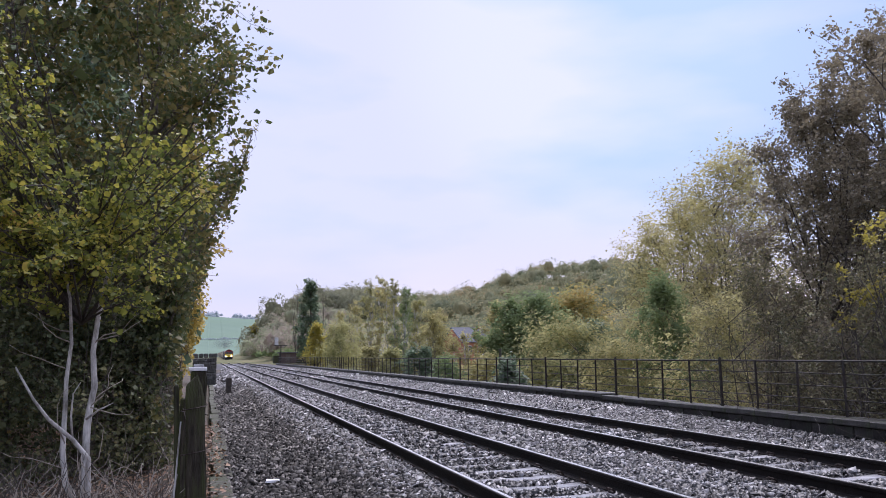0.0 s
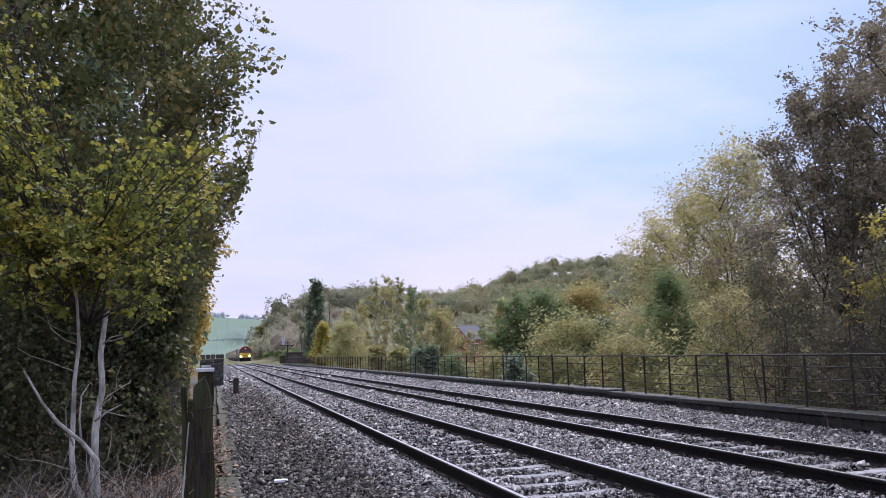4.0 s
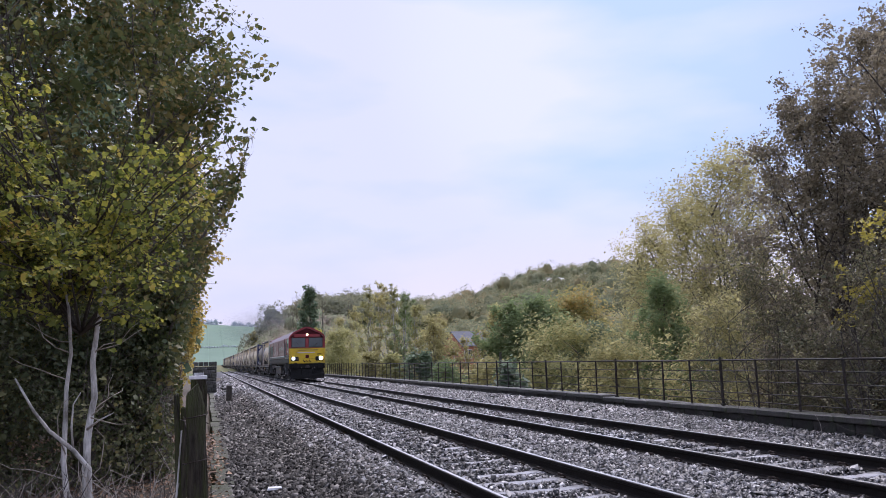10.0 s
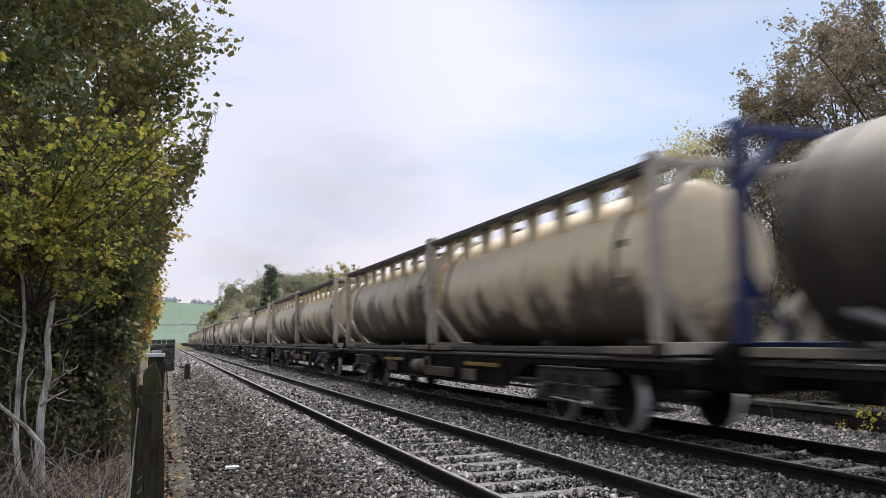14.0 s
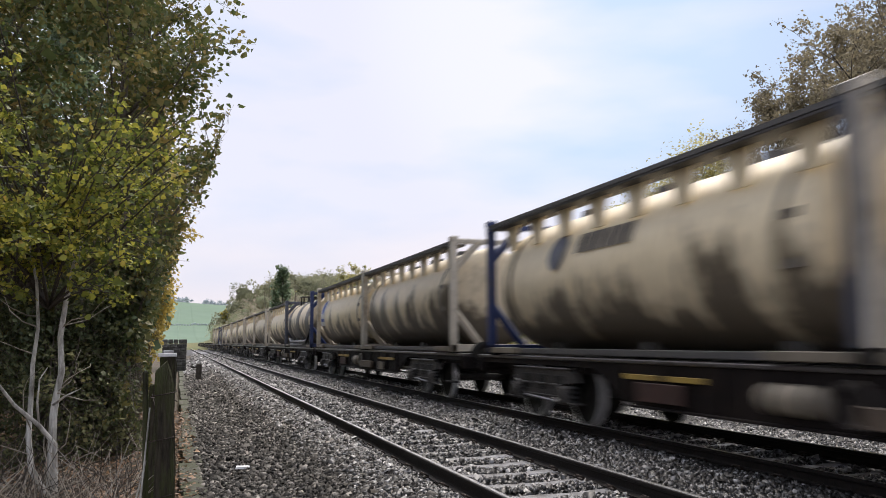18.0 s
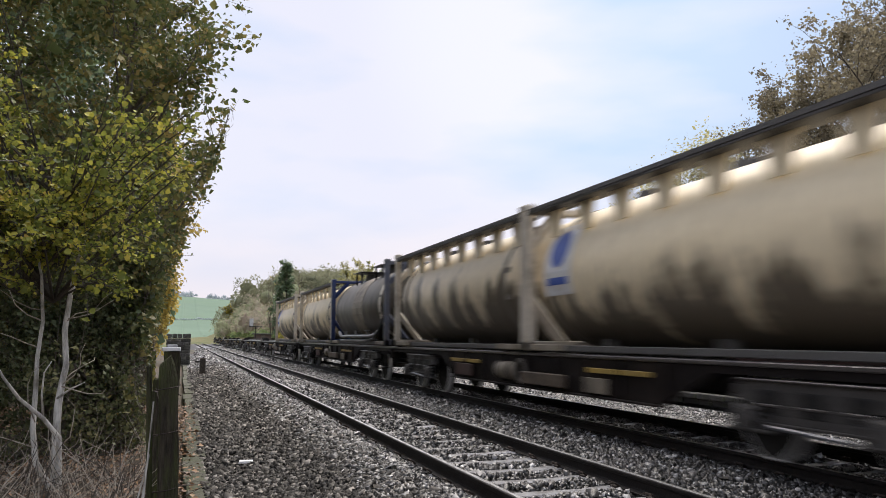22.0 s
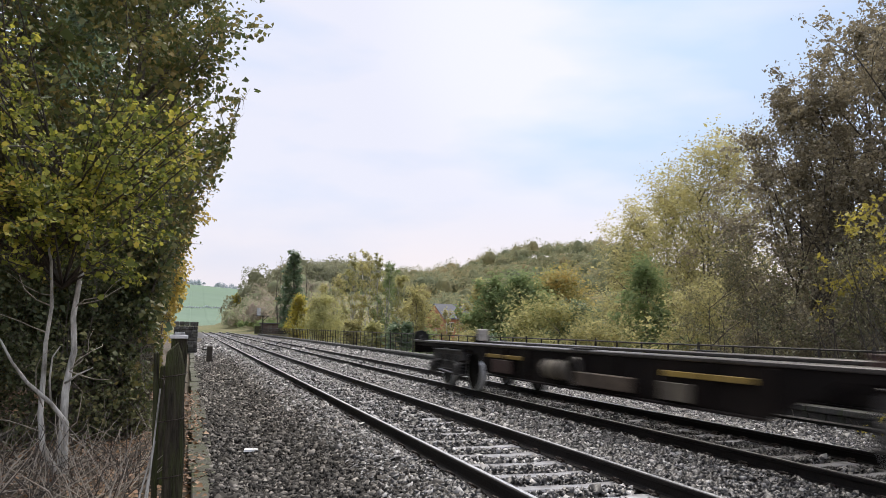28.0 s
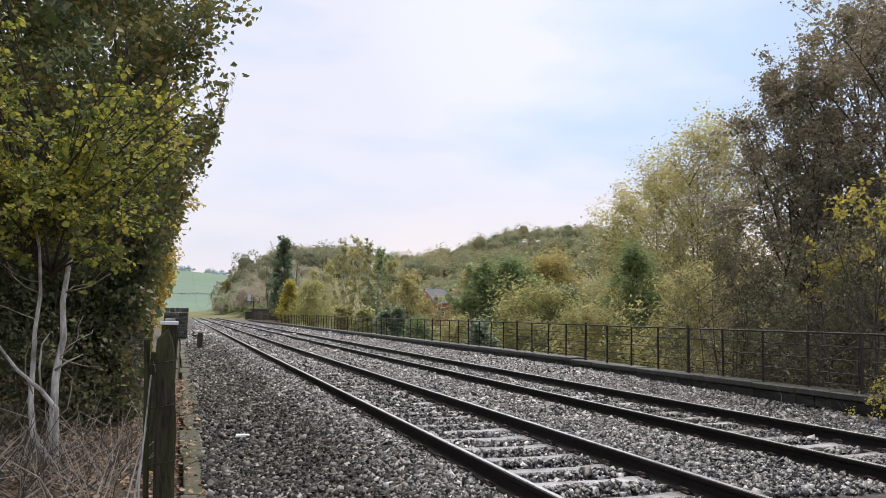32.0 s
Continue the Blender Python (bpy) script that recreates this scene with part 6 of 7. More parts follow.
def make_container(name, label, frame_mats, tank_mat, walkway, hatches, sign, banded):
    c = thing(name, label, "tank container", group="tank containers on the train")
    tank = part("tank", Build().loft([[(x, y, z + TANK_Z) for x, y, z in rg] for rg in tank_shell(TANK_R, 0.42, BOX_L - 0.3, 0.36)]), tank_mat, c, smooth=True)
    for yy in (1.05, 8.05):
        part("band", ring_mesh(TANK_R - 0.005, TANK_R + 0.01, -0.06, 0.06, 36), tank_mat, tank, at=pose(0, yy, TANK_Z, 0, 0, 90))
    if banded:
        old = tank_mat is M_TANKOLD
        if old:
            part("pale_band", ring_mesh(TANK_R - 0.004, TANK_R + 0.014, -0.13, 0.13, 36), M_FRAME, tank, "pale band round the dark tank", at=pose(0, 0.95, TANK_Z, 0, 0, 90))
            part("pale_band", ring_mesh(TANK_R - 0.004, TANK_R + 0.014, -0.8, 0.8, 36), M_GRIMERAIL, tank, "wide beige stretch of the tank", at=pose(0, 4.3, TANK_Z, 0, 0, 90))
        for yy, wd in () if old else ((1.5, 0.42), (4.6, 0.5), (7.7, 0.4)):
            part("dark_band", ring_mesh(TANK_R - 0.004, TANK_R + 0.016, -wd, wd, 36), M_TANKDARK, tank, "dark grey painted band", at=pose(0, yy, TANK_Z, 0, 0, 90))
    for k, (y, fm) in enumerate(((0.0, frame_mats[0]), (BOX_L - 0.15, frame_mats[1]))):
        fr = part("end_frame", Build().box(-1.22, 1.22, y, y + 0.15, BOX_Z, BOX_Z + 0.16, 0.012), fm, c)
        part("top_beam", Build().box(-1.08, 1.08, y + 0.02, y + 0.13, 3.46, 3.57, 0.012), fm, fr)
        for sx in (-1, 1):
            part("corner_post", Build().box(sx * 1.145 - 0.075, sx * 1.145 + 0.075, y, y + 0.15, BOX_Z, 3.585, 0.012), fm, fr)
            part("corner_casting", Build().box(sx * 1.14 - 0.09, sx * 1.14 + 0.09, y - 0.01, y + 0.17, 3.5, 3.62, 0.015), fm, fr)
            y1 = y + 0.07
            lower = Build().tube([(sx * 1.1, y1, 1.95), (sx * 0.5, y1, 1.2)], 0.085, 4)
            part("lower_brace", lower, fm, fr)
            upper = Build().tube([(sx * 1.1, y1, 2.9), (sx * 0.55, y1, 3.5)], 0.08, 4)
            part("upper_brace", upper, fm, fr)
    for sx in (-1, 1):
        part("bottom_rail", Build().box(sx * 1.05 - 0.06, sx * 1.05 + 0.06, 0.15, BOX_L - 0.15, BOX_Z + 0.005, BOX_Z + 0.1, 0.01), M_WALKWAY, c)
        for y0, y1 in ((0.15, 1.35), (BOX_L - 1.35, BOX_L - 0.15)):
            part("foot_rail", Build().box(sx * 1.15 - 0.05, sx * 1.15 + 0.05, y0, y1, BOX_Z + 0.006, BOX_Z + 0.11, 0.01), M_GRIMERAIL, c, "grimy beige foot rail")
        for yy in (1.6, 4.5, 7.4):
            part("saddle", side_plate([(yy - 0.2, 1.17), (yy + 0.2, 1.17), (yy + 0.14, 1.4), (yy - 0.14, 1.4)], sx * 0.5, 0.1), M_WALKWAY, c)
    if walkway:
        wk = part("walkway", Build().box(-1.2, -0.82, 0.15, BOX_L - 0.15, 3.42, 3.46, 0.008).box(-1.21, -1.18, 0.15, BOX_L - 0.15, 3.46, 3.52, 0.0), M_WALKWAY, c, "dark grating walkway along the tank top")
        for k in range(8):
            yy = 0.75 + 1.08 * k
            ol = [(yy - 0.14, 2.98), (yy + 0.14, 2.98), (yy + 0.26, 3.42), (yy - 0.26, 3.42)]
            part("bracket", side_plate(ol, -0.98, 0.05), tank_mat, wk)
        for k in range(3):
            yy = 2.2 + 2.3 * k
            m = part("manlid", Build().tube([(-0.05, yy, 3.42), (-0.05, yy, 3.53)], [0.26, 0.24], 16), M_WALKWAY, c)
            part("lid_clamp", Build().box(-0.09, -0.01, yy - 0.3, yy + 0.3, 3.53, 3.56, 0.01), M_PIPE, m)
    if hatches:
        for yy in (3.1, 6.3):
            h = part("hatch", Build().tube([(-0.1, yy, 3.38), (-0.1, yy, 3.62)], [0.34, 0.3], 18), M_TANKDARK, c, "dark raised loading hatch")
            part("hatch_platform", Build().box(-0.75, 0.5, yy - 0.55, yy + 0.55, 3.66, 3.7, 0.012), M_UNDER, h)
            for o in (-0.47, 0.47):
                part("hatch_leg", Build().box(-0.7, -0.64, yy + o - 0.03, yy + o + 0.03, 3.1, 3.66, 0.005), M_UNDER, h)
        pp = part("discharge_pipe", Build().tube([(-1.12, 1.2, 1.5), (-1.16, 1.6, 1.38), (-1.18, 2.2, 1.34), (-1.18, 7.0, 1.34), (-1.14, 7.6, 1.5)], 0.055, 8), M_PIPE, c, "steel discharge pipe along the side", True)
        part("pipe", Build().tube([(-1.0, 2.0, 1.22), (-1.12, 2.4, 1.2), (-1.12, 7.4, 1.2)], 0.045, 8), M_PIPE, pp, smooth=True)
        part("hose", Build().tube([(-1.1, 0.6, 1.95), (-1.2, 0.8, 1.5), (-1.18, 1.6, 1.25), (-1.15, 2.6, 1.22)], 0.05, 8), M_UNDER, pp, smooth=True)
        for yy in (2.6, 4.4, 6.2):
            part("valve", Build().tube([(-1.16, yy, 1.34), (-1.18, yy, 1.52)], [0.07, 0.045], 8).box(-1.24, -1.1, yy - 0.1, yy + 0.1, 1.5, 1.53, 0.005), M_PIPE, pp)
    if sign:
        def on_tank(yy, zz, w, h, d=0.012):
            """A plate laid on the shell near side."""
            b = Build()
            rows = []
            for i in range(7):
                z = zz - h / 2 + h * i / 6
                x = -math.sqrt(max(0.01, (TANK_R + d) ** 2 - (z - TANK_Z) ** 2))
                rows.append([(x, yy - w / 2, z), (x, yy + w / 2, z)])
            fs = [(2 * i, 2 * i + 1, 2 * i + 3, 2 * i + 2) for i in range(6)]
            return b.add([p for q in rows for p in q], fs)
        pl = tank
        if not sign[1]:
            pl = part("sign_panel", on_tank(sign[0], 2.55, 0.95, 1.15, 0.016), M_SIGNWHITE, tank, "pale sign panel with a round blue mark")
        disc, vs = Build(), []
        for k in range(15):
            a = -math.pi / 2 + math.pi * k / 14
            z = 2.72 + 0.3 * math.sin(a)
            x = -math.sqrt((TANK_R + 0.024) ** 2 - (z - TANK_Z) ** 2)
            hw = max(0.004, 0.3 * math.cos(a))
            vs += [(x, sign[0] - hw, z), (x, sign[0] + hw, z)]
        disc.add(vs, [(2 * i, 2 * i + 1, 2 * i + 3, 2 * i + 2) for i in range(14)])
        part("round_mark", disc, M_NAVY if sign[1] else M_LOGO, pl, "round dark blue mark")
        if sign[1]:
            for k, (o, w) in enumerate(((0.75, 0.2), (1.02, 0.24), (1.32, 0.26), (1.62, 0.22), (1.88, 0.2), (2.14, 0.24))):
                part("lettering_bar", on_tank(sign[0] - o, 2.78, w, 0.3, 0.02), M_DARKLETTER, tank)
        else:
            part("text_bar", on_tank(sign[0], 2.2, 0.7, 0.12, 0.02), M_LOGO, pl)
    for zz, yy in ((2.0, 0.75), (2.5, 0.8)):
        part("data_panel", side_plate([(yy, zz), (yy + 0.3, zz), (yy + 0.3, zz + 0.1), (yy, zz + 0.1)], -math.sqrt((TANK_R) ** 2 - (zz + 0.05 - TANK_Z) ** 2) - 0.0, 0.03), M_DARKLETTER, tank)
    return c


def make_loco():
    t = thing("locomotive", "red and yellow diesel freight locomotive with lit headlamps", "locomotive")
    sec = [(-1.32, 1.62), (-1.32, 3.1), (-1.2, 3.28), (-0.95, 3.5), (-0.5, 3.7), (0, 3.84), (0.5, 3.7), (0.95, 3.5), (1.2, 3.28), (1.32, 3.1), (1.32, 1.62)]
    body = part("body", Build().prism([(-1.31, 1.655), (-1.31, 3.12), (1.31, 3.12), (1.31, 1.655)], 0.1, 20.26), M_RED, t, "red bodyside")
    # roof with the cab hoods
    roof_sec = sec[1:10]
    part("roof", Build().loft([[(x, y, z) for x, z in roof_sec] for y in (2.68, 17.9)]), M_ROOF, t, "dusty silver roof")
    for y0, y1 in ((0.0, 2.55), (18.0, 20.3)):
        cab_roof = part("cab_roof", Build().loft([[(x * 1.0, y, z) for x, z in roof_sec] for y in (y0 + (0.25 if y0 < 1 else 0), y1 - (0.25 if y0 > 1 else 0))]), M_ROOF, t)
        part("roof_joint", Build().loft([[(x * 0.985, y, 3.1 + (z - 3.1) * 0.95) for x, z in roof_sec] for y in ((2.5, 2.7) if y0 < 1 else (17.85, 18.05))]), M_BLACKGRILLE, cab_roof)
    for a, b_, z in ((3.2, 7.6, 0.09), (8.2, 11.0, 0.06), (11.8, 16.6, 0.05)):
        part("roof_grille", Build().prism([(-0.46, 3.7), (-0.42, 3.735 + z * 0.3), (0, 3.852 + z * 0.3), (0.42, 3.735 + z * 0.3), (0.46, 3.7)], a, b_), M_BLACKGRILLE, t, "black raised roof grille")
    part("exhaust", Build().box(-0.2, 0.2, 9.0, 9.8, 3.8, 3.9, 0.03), M_UNDER, t)
    # both noses
    for y0, d in ((0.0, 1), (20.36, -1)):
        def Y(v):
            return y0 + d * v

        def slab(x0, x1, a, b_, z0, z1, c=0.02):
            return Build().box(x0, x1, min(Y(a), Y(b_)), max(Y(a), Y(b_)), z0, z1, c)
        part("nose_back", slab(-1.28, 1.28, 0.12, 0.36, 1.24, 1.655, 0.02), M_UNDER, t)
        nose = part("nose", slab(-1.3, 1.3, 0.03, 0.14, 1.24, 2.34, 0.04), M_YELLOW, t, "yellow warning panel")
        up = part("cab_front", slab(-1.3, 1.3, 0.09, 0.3, 2.3, 3.2, 0.03), M_RED, t, "red cab front")
        hood = [(-1.32, 3.1), (-1.2, 3.3), (-0.95, 3.52), (-0.5, 3.73), (-0.12, 3.89), (0.12, 3.89), (0.5, 3.73), (0.95, 3.52), (1.2, 3.3), (1.32, 3.1),
                (1.24, 3.08), (1.12, 3.22), (0.88, 3.42), (0.46, 3.61), (0.1, 3.76), (-0.1, 3.76), (-0.46, 3.61), (-0.88, 3.42), (-1.12, 3.22), (-1.24, 3.08)]
        part("hood", Build().loft([[(x, Y(-0.04), z) for x, z in hood], [(x, Y(0.4), z) for x, z in hood]]), M_RED, t, "red peaked hood over the windscreens")
        brow = hood[10:20]
        part("hood_panel", Build().loft([[(x, Y(0.05), z) for x, z in brow], [(x, Y(0.3), z) for x, z in brow]]), M_DEEPRED, t, "recessed brow darkened with painted hood shade")
        part("sill", slab(-1.31, 1.31, 0.015, 0.12, 2.32, 2.36, 0.01), M_AMBERPLATE, nose)
        for sx in (-1, 1):
            x0, x1 = (-1.1, -0.14) if sx < 0 else (0.14, 1.1)
            ws = part("windscreen", slab(x0, x1, 0.068, 0.1, 2.42, 3.1, 0.012), M_SCREEN, t, "tinted windscreen that mirrors the sky")
            part("gasket", slab(x0 - 0.03, x1 + 0.03, 0.078, 0.11, 2.39, 3.13, 0.01), M_BLACKGRILLE, ws)
            part("wiper", Build().tube([(sx * 0.5, Y(0.05), 2.42), (sx * 0.75, Y(0.045), 2.75)], 0.012, 5), M_UNDER, ws)
            lamp_box = part("lamp_housing", slab(min(sx * 0.6, sx * 1.17), max(sx * 0.6, sx * 1.17), 0.0, 0.1, 1.42, 1.74, 0.03), M_UNDER, t, "recessed lamp cluster")
            lit = M_LAMP if d > 0 else M_UNDER
            for xo in (0.74, 1.0):
                part("headlight", Build().tube([(sx * xo, Y(0.02), 1.6), (sx * xo, Y(-0.012), 1.6)], [0.105, 0.095], 18), lit if xo > 0.8 else M_DARKGLASS, lamp_box, "bright round headlamp")
            buffer(t, sx * 0.87, Y(0.05), -d)
            part("handrail", Build().tube([(sx * 1.22, Y(0.02), 1.35), (sx * 1.25, Y(-0.03), 1.7), (sx * 1.22, Y(0.02), 2.2)], 0.015, 6), M_AMBERPLATE, nose)
        part("marker_lamp", Build().tube([(0, Y(0.1), 3.3), (0, Y(-0.02), 3.3)], [0.09, 0.08], 18), M_TOPLAMP if d > 0 else M_UNDER, t, "round marker lamp")
        part("lamp_surround", slab(-0.95, 0.95, 0.03, 0.12, 3.14, 3.36, 0.02), M_RED, t)
        part("socket", slab(-0.12, 0.12, 0.0, 0.06, 1.62, 1.86, 0.015), M_DEEPRED, nose, "dark red connector box")
        for z, x0, x1, m in ((2.2, -0.62, 0.78, M_AMBERPLATE), (2.02, -0.7, 0.55, M_DECAL), (1.9, 0.72, 1.02, M_UNDER)):
            part("lettering_bar", slab(x0, x1, 0.018, 0.04, z - 0.035, z + 0.035, 0.004), m, nose)
        part("seam", slab(-0.72, 0.6, 0.022, 0.05, 1.56, 1.575, 0.003), M_UNDER, nose)
        for x0 in (-0.28, -0.1, 0.12):
            part("jumper_cable", Build().tube([(x0, Y(0.0), 1.48), (x0 + 0.05, Y(-0.06), 1.4), (x0 + 0.12, Y(-0.01), 1.36)], 0.028, 6), M_UNDER, nose)
        part("buffer_beam", slab(-1.28, 1.28, 0.02, 0.3, 0.86, 1.235, 0.03), M_UNDER, t, "black buffer beam")
        part("coupler", Build().box(-0.12, 0.12, min(Y(-0.35), Y(0.05)), max(Y(-0.35), Y(0.05)), 0.9, 1.12, 0.03), M_BOGIE, t)
        for xo in (-0.42, 0.35, 0.52):
            part("brake_hose", Build().tube([(xo, Y(0), 0.98), (xo, Y(-0.16), 0.85), (xo + 0.03, Y(-0.14), 0.6), (xo + 0.02, Y(-0.05), 0.5)], 0.026, 6), M_UNDER, t)
        plough = [(-1.2, 0.16), (1.2, 0.16), (1.25, 0.5), (1.15, 0.88), (-1.15, 0.88), (-1.25, 0.5)]
        part("snowplough", Build().loft([[(x, Y(-0.02 if z < 0.6 else 0.08), z) for x, z in plough], [(x * 0.98, Y(0.22), z) for x, z in plough]]), M_UNDER, t, "black snowplough")
    # bodysides
    for sx in (-1, 1):
        def flank(y0, y1, z0, z1, o=0.02, c=0.008):
            a, b_ = sx * 1.3, sx * (1.31 + o)
            return Build().box(min(a, b_), max(a, b_), y0, y1, z0, z1, c)
        for k in range(19):
            z = 1.97 + 0.0605 * k
            for y0, y1 in ((3.45, 8.84), (8.94, 13.98)):
                part("rib", flank(y0, y1, z, z + 0.03, 0.042, 0.012), M_RIB, body)
        part("panel_joint", flank(8.86, 8.92, 1.9, 3.1, 0.034), M_DEEPRED, body)
        for y in (3.36, 14.06):
            part("panel_edge", flank(y - 0.03, y + 0.03, 1.9, 3.1, 0.032), M_DEEPRED, body)
        part("white_line", flank(3.0, 18.2, 1.80, 1.835, 0.035, 0.004), M_LINE, body, "white lining strip")
        part("grey_band", flank(3.0, 18.2, 1.66, 1.80, 0.03, 0.004), M_BAND, body, "dark grey lower band")
        for y0, y1 in ((0.25, 3.0), (18.2, 20.15)):
            part("grey_band", flank(y0, y1, 1.66, 1.88, 0.012, 0.004), M_BAND, body)
            part("white_line", flank(y0, y1, 1.64, 1.66, 0.016, 0.004), M_LINE, body)
        for y0, y1 in ((0.5, 1.45), (19.05, 19.95)):
            w = part("cab_window", flank(y0, y1, 2.37, 3.0, 0.012), M_DARKGLASS, body, "dark cab side window")
            part("window_frame", flank(y0 - 0.05, y1 + 0.05, 2.33, 3.04, 0.006), M_DEEPRED, w)
            part("sill", flank(y0, y1, 2.33, 2.36, 0.03), M_BAND, w)
        for y0, y1 in ((1.85, 2.5), (18.25, 18.85)):
            dr = part("cab_door", flank(y0, y1, 1.68, 3.04, 0.014, 0.006), M_RED, body, "red cab door")
            for yy in (y0 - 0.06, y1 + 0.08):
                part("handrail", Build().tube([(sx * 1.33, yy, 1.75), (sx * 1.39, yy, 1.8), (sx * 1.39, yy, 2.75), (sx * 1.33, yy, 2.8)], 0.018, 6), M_BAND, dr)
        for y0, y1 in ((15.25, 16.55), (16.68, 18.0)):
            g = part("radiator_grille", flank(y0, y1, 1.89, 2.8, 0.02), M_BLACKGRILLE, body, "black radiator grille")
            for k in range(9):
                part("louvre", flank(y0 + 0.03, y1 - 0.03, 1.94 + 0.095 * k, 1.965 + 0.095 * k, 0.032, 0.004), M_UNDER, g)
        part("grille_pillar", flank(16.55, 16.68, 1.89, 2.8, 0.026), M_BLACKGRILLE, body)
        for y0, y1, z0, z1, m in ((11.3, 12.6, 2.15, 2.75, M_DECAL), (7.6, 8.0, 2.3, 2.55, M_DECALGREEN), (6.3, 7.1, 2.32, 2.55, M_DECALGREEN), (5.0, 6.0, 2.34, 2.55, M_DECALGREEN), (4.1, 4.6, 2.36, 2.55, M_DECAL), (0.75, 1.25, 2.08, 2.17, M_DECAL)):
            if z1 - z0 < 0.15:
                part("number_bar", flank(y0, y1, z0, z1, 0.012, 0.003), m, body)
                continue
            k = 0
            while z0 + 0.0605 * k < z1:
                zz = 1.97 + 0.0605 * (math.floor((z0 - 1.97) / 0.0605) + k)
                part("lettering_bar", flank(y0, y1, zz + 0.003, zz + 0.027, 0.046, 0.002), m, body)
                k += 1
        # underframe
        part("skirt", flank(0.3, 20.05, 1.3, 1.64, -0.04, 0.01), M_UNDER, t)
        tank_ol = [(8.2, 1.04), (12.68, 1.04), (12.68, 0.5), (12.4, 0.4), (8.4, 0.4), (8.2, 0.5)]
        part("fuel_tank", side_plate(tank_ol, sx * 0.85, 0.78), M_UNDER, t, "grimy black fuel tank")
        part("tank_rail", Build().tube([(sx * 1.25, 8.3, 1.05), (sx * 1.25, 12.6, 1.05)], 0.03, 6), M_PIPE, t)
        bb = part("battery_box", Build().box(min(sx * 0.6, sx * 1.27), max(sx * 0.6, sx * 1.27), 7.12, 8.15, 0.42, 1.04, 0.02), M_BOGIE, t)
        for yy in (7.3, 7.85):
            part("plate", flank(yy, yy + 0.16, 0.78, 0.9, -0.02, 0.004), M_AMBERPLATE, bb)
        for y in (10.2, 11.6):
            part("air_pipe", Build().tube([(sx * 1.1, y, 1.24), (sx * 1.1, y + 0.9, 1.24)], 0.07, 10), M_PIPE, t, smooth=True)
        for y in (2.35, 18.0):
            st = part("step_frame", Build().box(min(sx * 1.18, sx * 1.3), max(sx * 1.18, sx * 1.3), y, y + 0.04, 0.45, 1.6, 0.004).box(min(sx * 1.18, sx * 1.3), max(sx * 1.18, sx * 1.3), y + 0.56, y + 0.6, 0.45, 1.6, 0.004), M_BAND, t)
            for z in (0.5, 0.85, 1.2):
                part("tread", Build().box(min(sx * 1.08, sx * 1.32), max(sx * 1.08, sx * 1.32), y, y + 0.6, z, z + 0.03, 0.005), M_PIPE, st)
    part("underframe", Build().box(-1.2, 1.2, 0.35, 20.0, 1.2, 1.65, 0.02), M_UNDER, t)
    part("centre_sill", Build().box(-0.5, 0.5, 0.5, 19.85, 0.85, 1.21, 0.02), M_UNDER, t)
    for yc in (3.6, 16.7):
        bg = part("bogie", Build().box(-0.9, 0.9, yc - 0.5, yc + 0.5, 0.55, 1.0, 0.04), M_BOGIE, t, "brake-dusted three-axle bogie")
        for sx in (-1, 1):
            ol = [(yc + a, z) for a, z in ((-2.75, 0.7), (-2.65, 1.05), (-2.3, 1.14), (2.3, 1.14), (2.65, 1.05), (2.75, 0.7), (2.45, 0.62), (2.25, 0.78), (1.55, 0.78), (1.35, 0.42), (0.5, 0.42), (0.32, 0.72), (-0.32, 0.72), (-0.5, 0.42), (-1.35, 0.42), (-1.55, 0.78), (-2.25, 0.78), (-2.45, 0.62))]
            part("side_frame", side_plate(ol, sx * 1.06, 0.12), M_BOGIE, bg)
            for k in (-1, 0, 1):
                yy = yc + 1.9 * k
                part("axlebox", Build().box(sx * 1.14 - 0.1, sx * 1.14 + 0.1, yy - 0.2, yy + 0.2, 0.36, 0.7, 0.04), M_BOGIE, bg)
                for o in (-0.42, 0.42):
                    part("spring", Build().tube([(sx * 1.14, yy + o, 0.5 + 0.05 * q) for q in range(9)], [0.09, 0.07, 0.09, 0.07, 0.09, 0.07, 0.09, 0.07, 0.09], 9), M_UNDER, bg)
            part("sand_pipe", Build().tube([(sx * 0.98, yc - 2.7, 0.9), (sx * 0.9, yc - 2.65, 0.4), (sx * 0.78, yc - 2.5, 0.12)], 0.03, 6), M_UNDER, bg)
            part("damper", Build().tube([(sx * 1.16, yc - 0.7, 0.86), (sx * 1.16, yc + 0.5, 0.8)], [0.07, 0.045], 8), M_PIPE, bg)
        for k in (-1, 0, 1):
            wheelset(t, yc + 1.9 * k, 0.53, True)
    return t


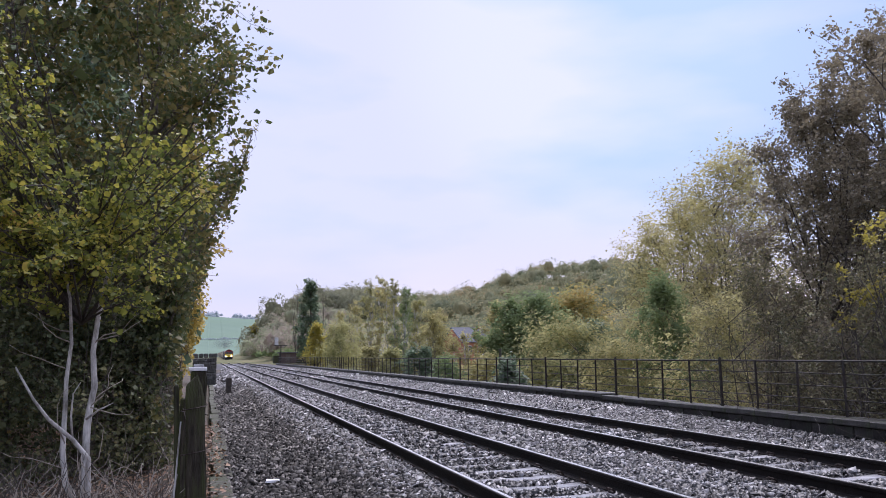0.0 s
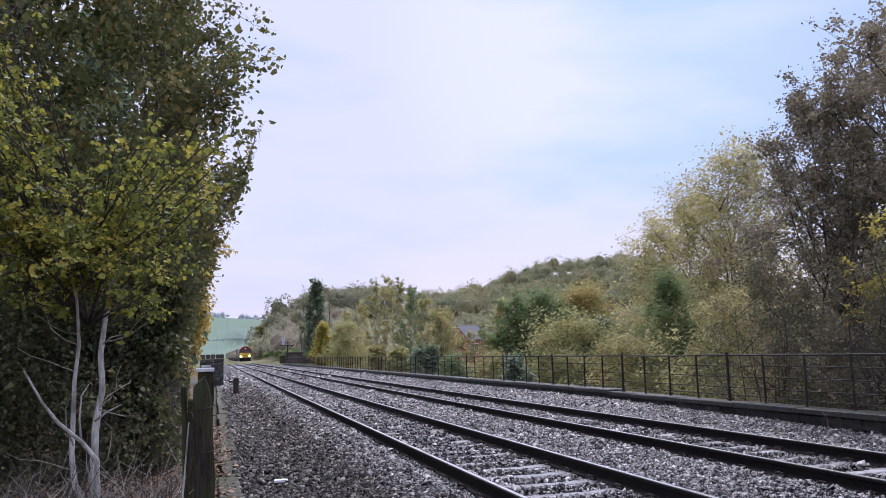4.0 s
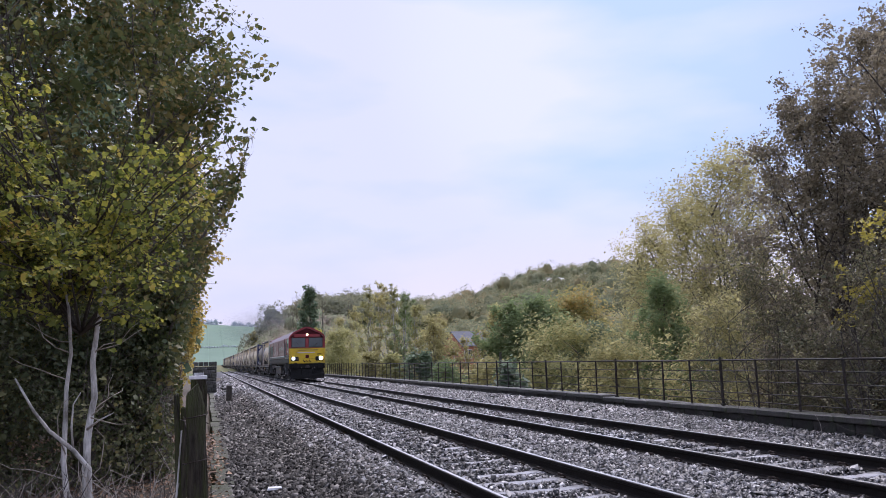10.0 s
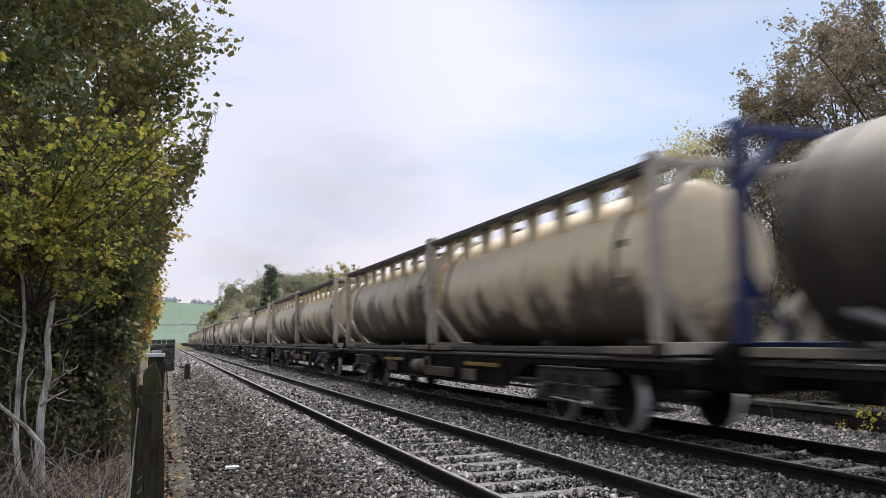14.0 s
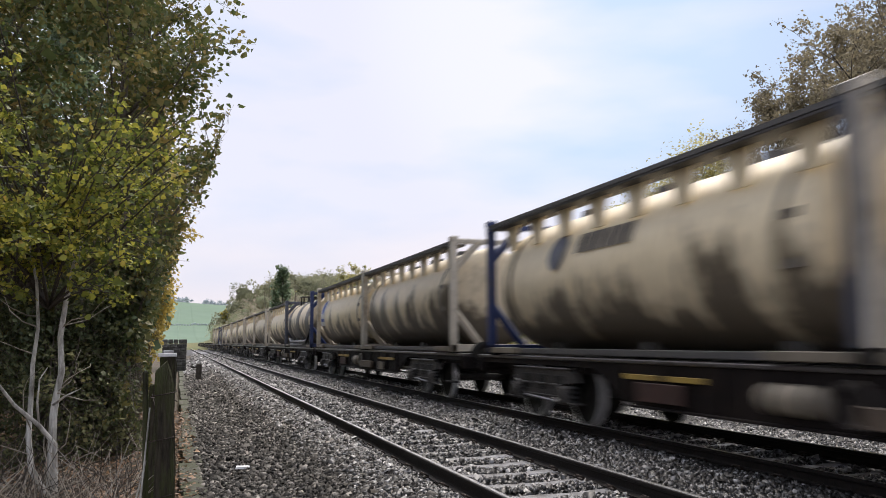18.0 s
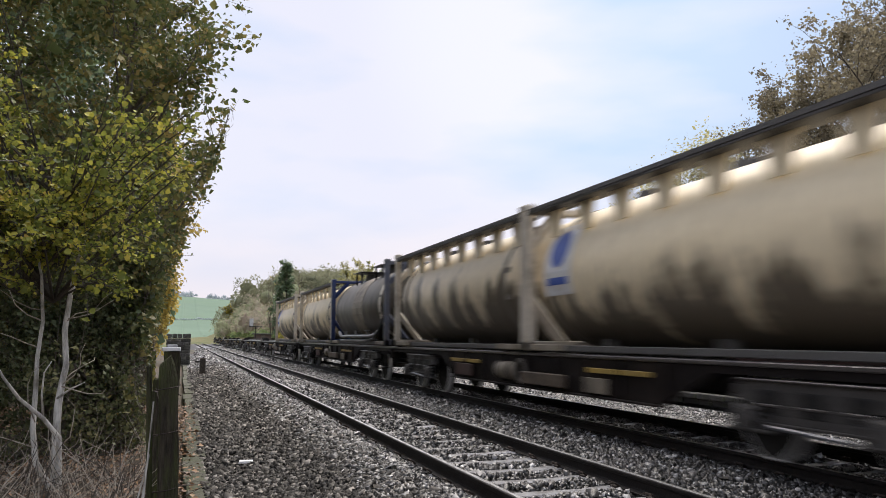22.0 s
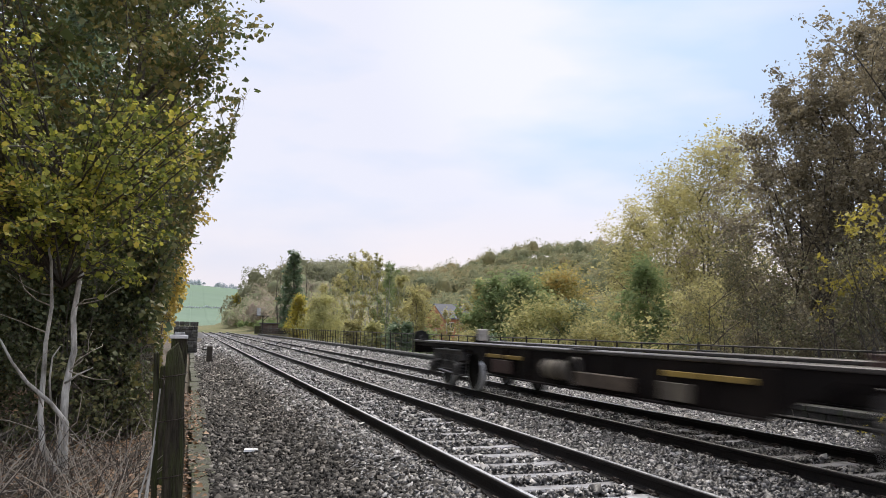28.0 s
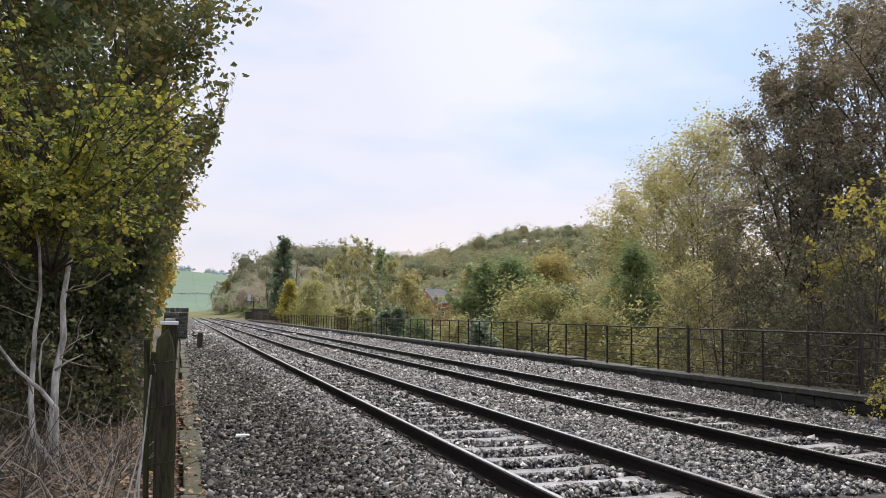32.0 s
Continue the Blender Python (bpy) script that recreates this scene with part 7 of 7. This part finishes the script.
def smoke_haze(name, colour, most):
    """Thin smoke: each puff fades out from its middle, with wisps."""
    m, n, l, b = nodes_of(name)
    b.inputs["Base Color"].default_value = (*colour, 1)
    b.inputs["Roughness"].default_value = 1.0
    b.inputs["Specular IOR Level"].default_value = 0.0
    tc = n.new("ShaderNodeTexCoord")
    far = n.new("ShaderNodeVectorMath")
    far.operation = 'LENGTH'
    l.new(tc.outputs["Object"], far.inputs[0])
    fade = n.new("ShaderNodeMapRange")
    fade.interpolation_type = 'SMOOTHERSTEP'
    fade.inputs["From Min"].default_value, fade.inputs["From Max"].default_value = 0.98, 0.1
    l.new(far.outputs["Value"], fade.inputs["Value"])
    no = n.new("ShaderNodeTexNoise")
    no.inputs["Scale"].default_value = 2.2
    no.inputs["Detail"].default_value = 4
    l.new(tc.outputs["Object"], no.inputs["Vector"])
    wisp = n.new("ShaderNodeMapRange")
    wisp.inputs["From Min"].default_value, wisp.inputs["From Max"].default_value = 0.3, 0.7
    wisp.inputs["To Min"].default_value, wisp.inputs["To Max"].default_value = 0.35 * most, most
    l.new(no.outputs["Fac"], wisp.inputs["Value"])
    mul = n.new("ShaderNodeMath")
    mul.operation = 'MULTIPLY'
    l.new(fade.outputs["Result"], mul.inputs[0])
    l.new(wisp.outputs["Result"], mul.inputs[1])
    l.new(mul.outputs["Value"], b.inputs["Alpha"])
    return m


def make_smoke():
    """Exhaust haze that trails over the train: lumpy shells that grow and rise away from the locomotive."""
    t = thing("exhaust_smoke", "thin blue-grey diesel exhaust haze trailing over the train", "smoke")
    mat = smoke_haze("exhaust_haze", (0.30, 0.32, 0.36), 0.2)
    r = random.Random(31)
    n = 20
    for y, z, w, h in ((12.5, 4.7, 1.0, 0.8), (19, 5.6, 2.0, 1.5), (29, 6.3, 3.2, 2.2), (43, 6.9, 4.6, 3.0), (62, 7.2, 5.8, 3.6), (88, 7.4, 7.0, 4.2)):
        b, rings = Build(), []
        for k in range(8):
            q = 0.0004 + 0.9996 * k / 7
            rings.append([(q * math.cos(a) * (1 + 0.1 * q * math.sin(3 * a + y)), 0.45 * q * q + 0.05 * q * math.sin(3 * a + 6 * q), q * math.sin(a) * (1 + 0.1 * q * math.cos(2 * a + y))) for a in (2 * math.pi * j / n for j in range(n))])
        b.loft(rings, True, False)
        part("puff", b, mat, t, smooth=True, at=pose(r.uniform(-1, 0.6), y, z) @ Matrix.Diagonal((w, w, h, 1)))
    return t


def make_train():
    MOVERS.append((make_loco(), 0.0))
    MOVERS.append((make_smoke(), 0.0))
    w0 = make_wagon()
    protos = {}
    B, U, N = M_FRAME, M_BLUE, M_NAVY
    kinds = {
        "a": ("grimy beige tank container with a top walkway", (B, B), M_TANK, True, False, None, False),
        "s": ("beige tank container with a round blue sign", (B, B), M_TANK, True, False, (7.9, False), False),
        "d": ("stained beige tank container with painted belly shade and a top walkway", (B, B), M_TANKDIRTY, True, False, None, False),
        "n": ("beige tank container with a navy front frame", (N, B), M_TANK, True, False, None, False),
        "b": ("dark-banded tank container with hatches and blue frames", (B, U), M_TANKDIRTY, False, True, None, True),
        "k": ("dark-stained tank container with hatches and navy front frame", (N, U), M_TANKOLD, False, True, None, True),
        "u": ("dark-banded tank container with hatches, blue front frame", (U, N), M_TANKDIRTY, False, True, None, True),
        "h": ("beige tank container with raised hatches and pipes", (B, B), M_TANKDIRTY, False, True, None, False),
        "t": ("beige tank container with blue frames and lettering", (N, U), M_TANK, True, False, (6.2, True), False),
    }
    plan = ("sk", "ad", "ad", "ah", "sh", "at", "ds", "un", "da", "aa", "sd", "ka", "s")
    for i, s in enumerate(FRONTS):
        w = w0 if i == 0 else copy_thing(w0, Matrix())
        if i > 12:
            w["label"] = "empty rusty brown container flat wagon on bogies"
        if i == 12:
            w["label"] = "rusty brown flat wagon, half of it empty"
        MOVERS.append((w, s))
        for k, c in enumerate(plan[i] if i < 13 else ""):
            if c not in protos:
                lab, fr, tm, wk, ht, sg, bd = kinds[c]
                protos[c] = box = make_container("tank_container", lab, fr, tm, wk, ht, sg, bd)
            else:
                box = copy_thing(protos[c], Matrix())
            MOVERS.append((box, s + 9.15 * k + (0.7 if i == 0 and k == 1 else 0)))
    tail = thing("tail_lamp", "small pale tail lamp on the last wagon", "lamp")
    part("case", Build().box(0.55, 0.8, -0.1, 0.1, 1.045, 1.36, 0.02), M_PALEPLATE, tail)
    part("lens", Build().tube([(0.675, 0.1, 1.24), (0.675, 0.13, 1.24)], 0.06, 12), glow("tail_lens", (0.8, 0.03, 0.02), 1.0), tail)
    MOVERS.append((tail, FRONTS[-1] + 18.6))


make_train()


def motions():
    times = [0, 1 / 30] + list(range(1, 32)) + [32 - 1 / 30, 32]
    for ob, s in MOVERS:
        walk(ob, [(t, pose(TRACK_2, FRONT_AT_12 - SPEED * (t - 12) + s, 0)) for t in times])


motions()
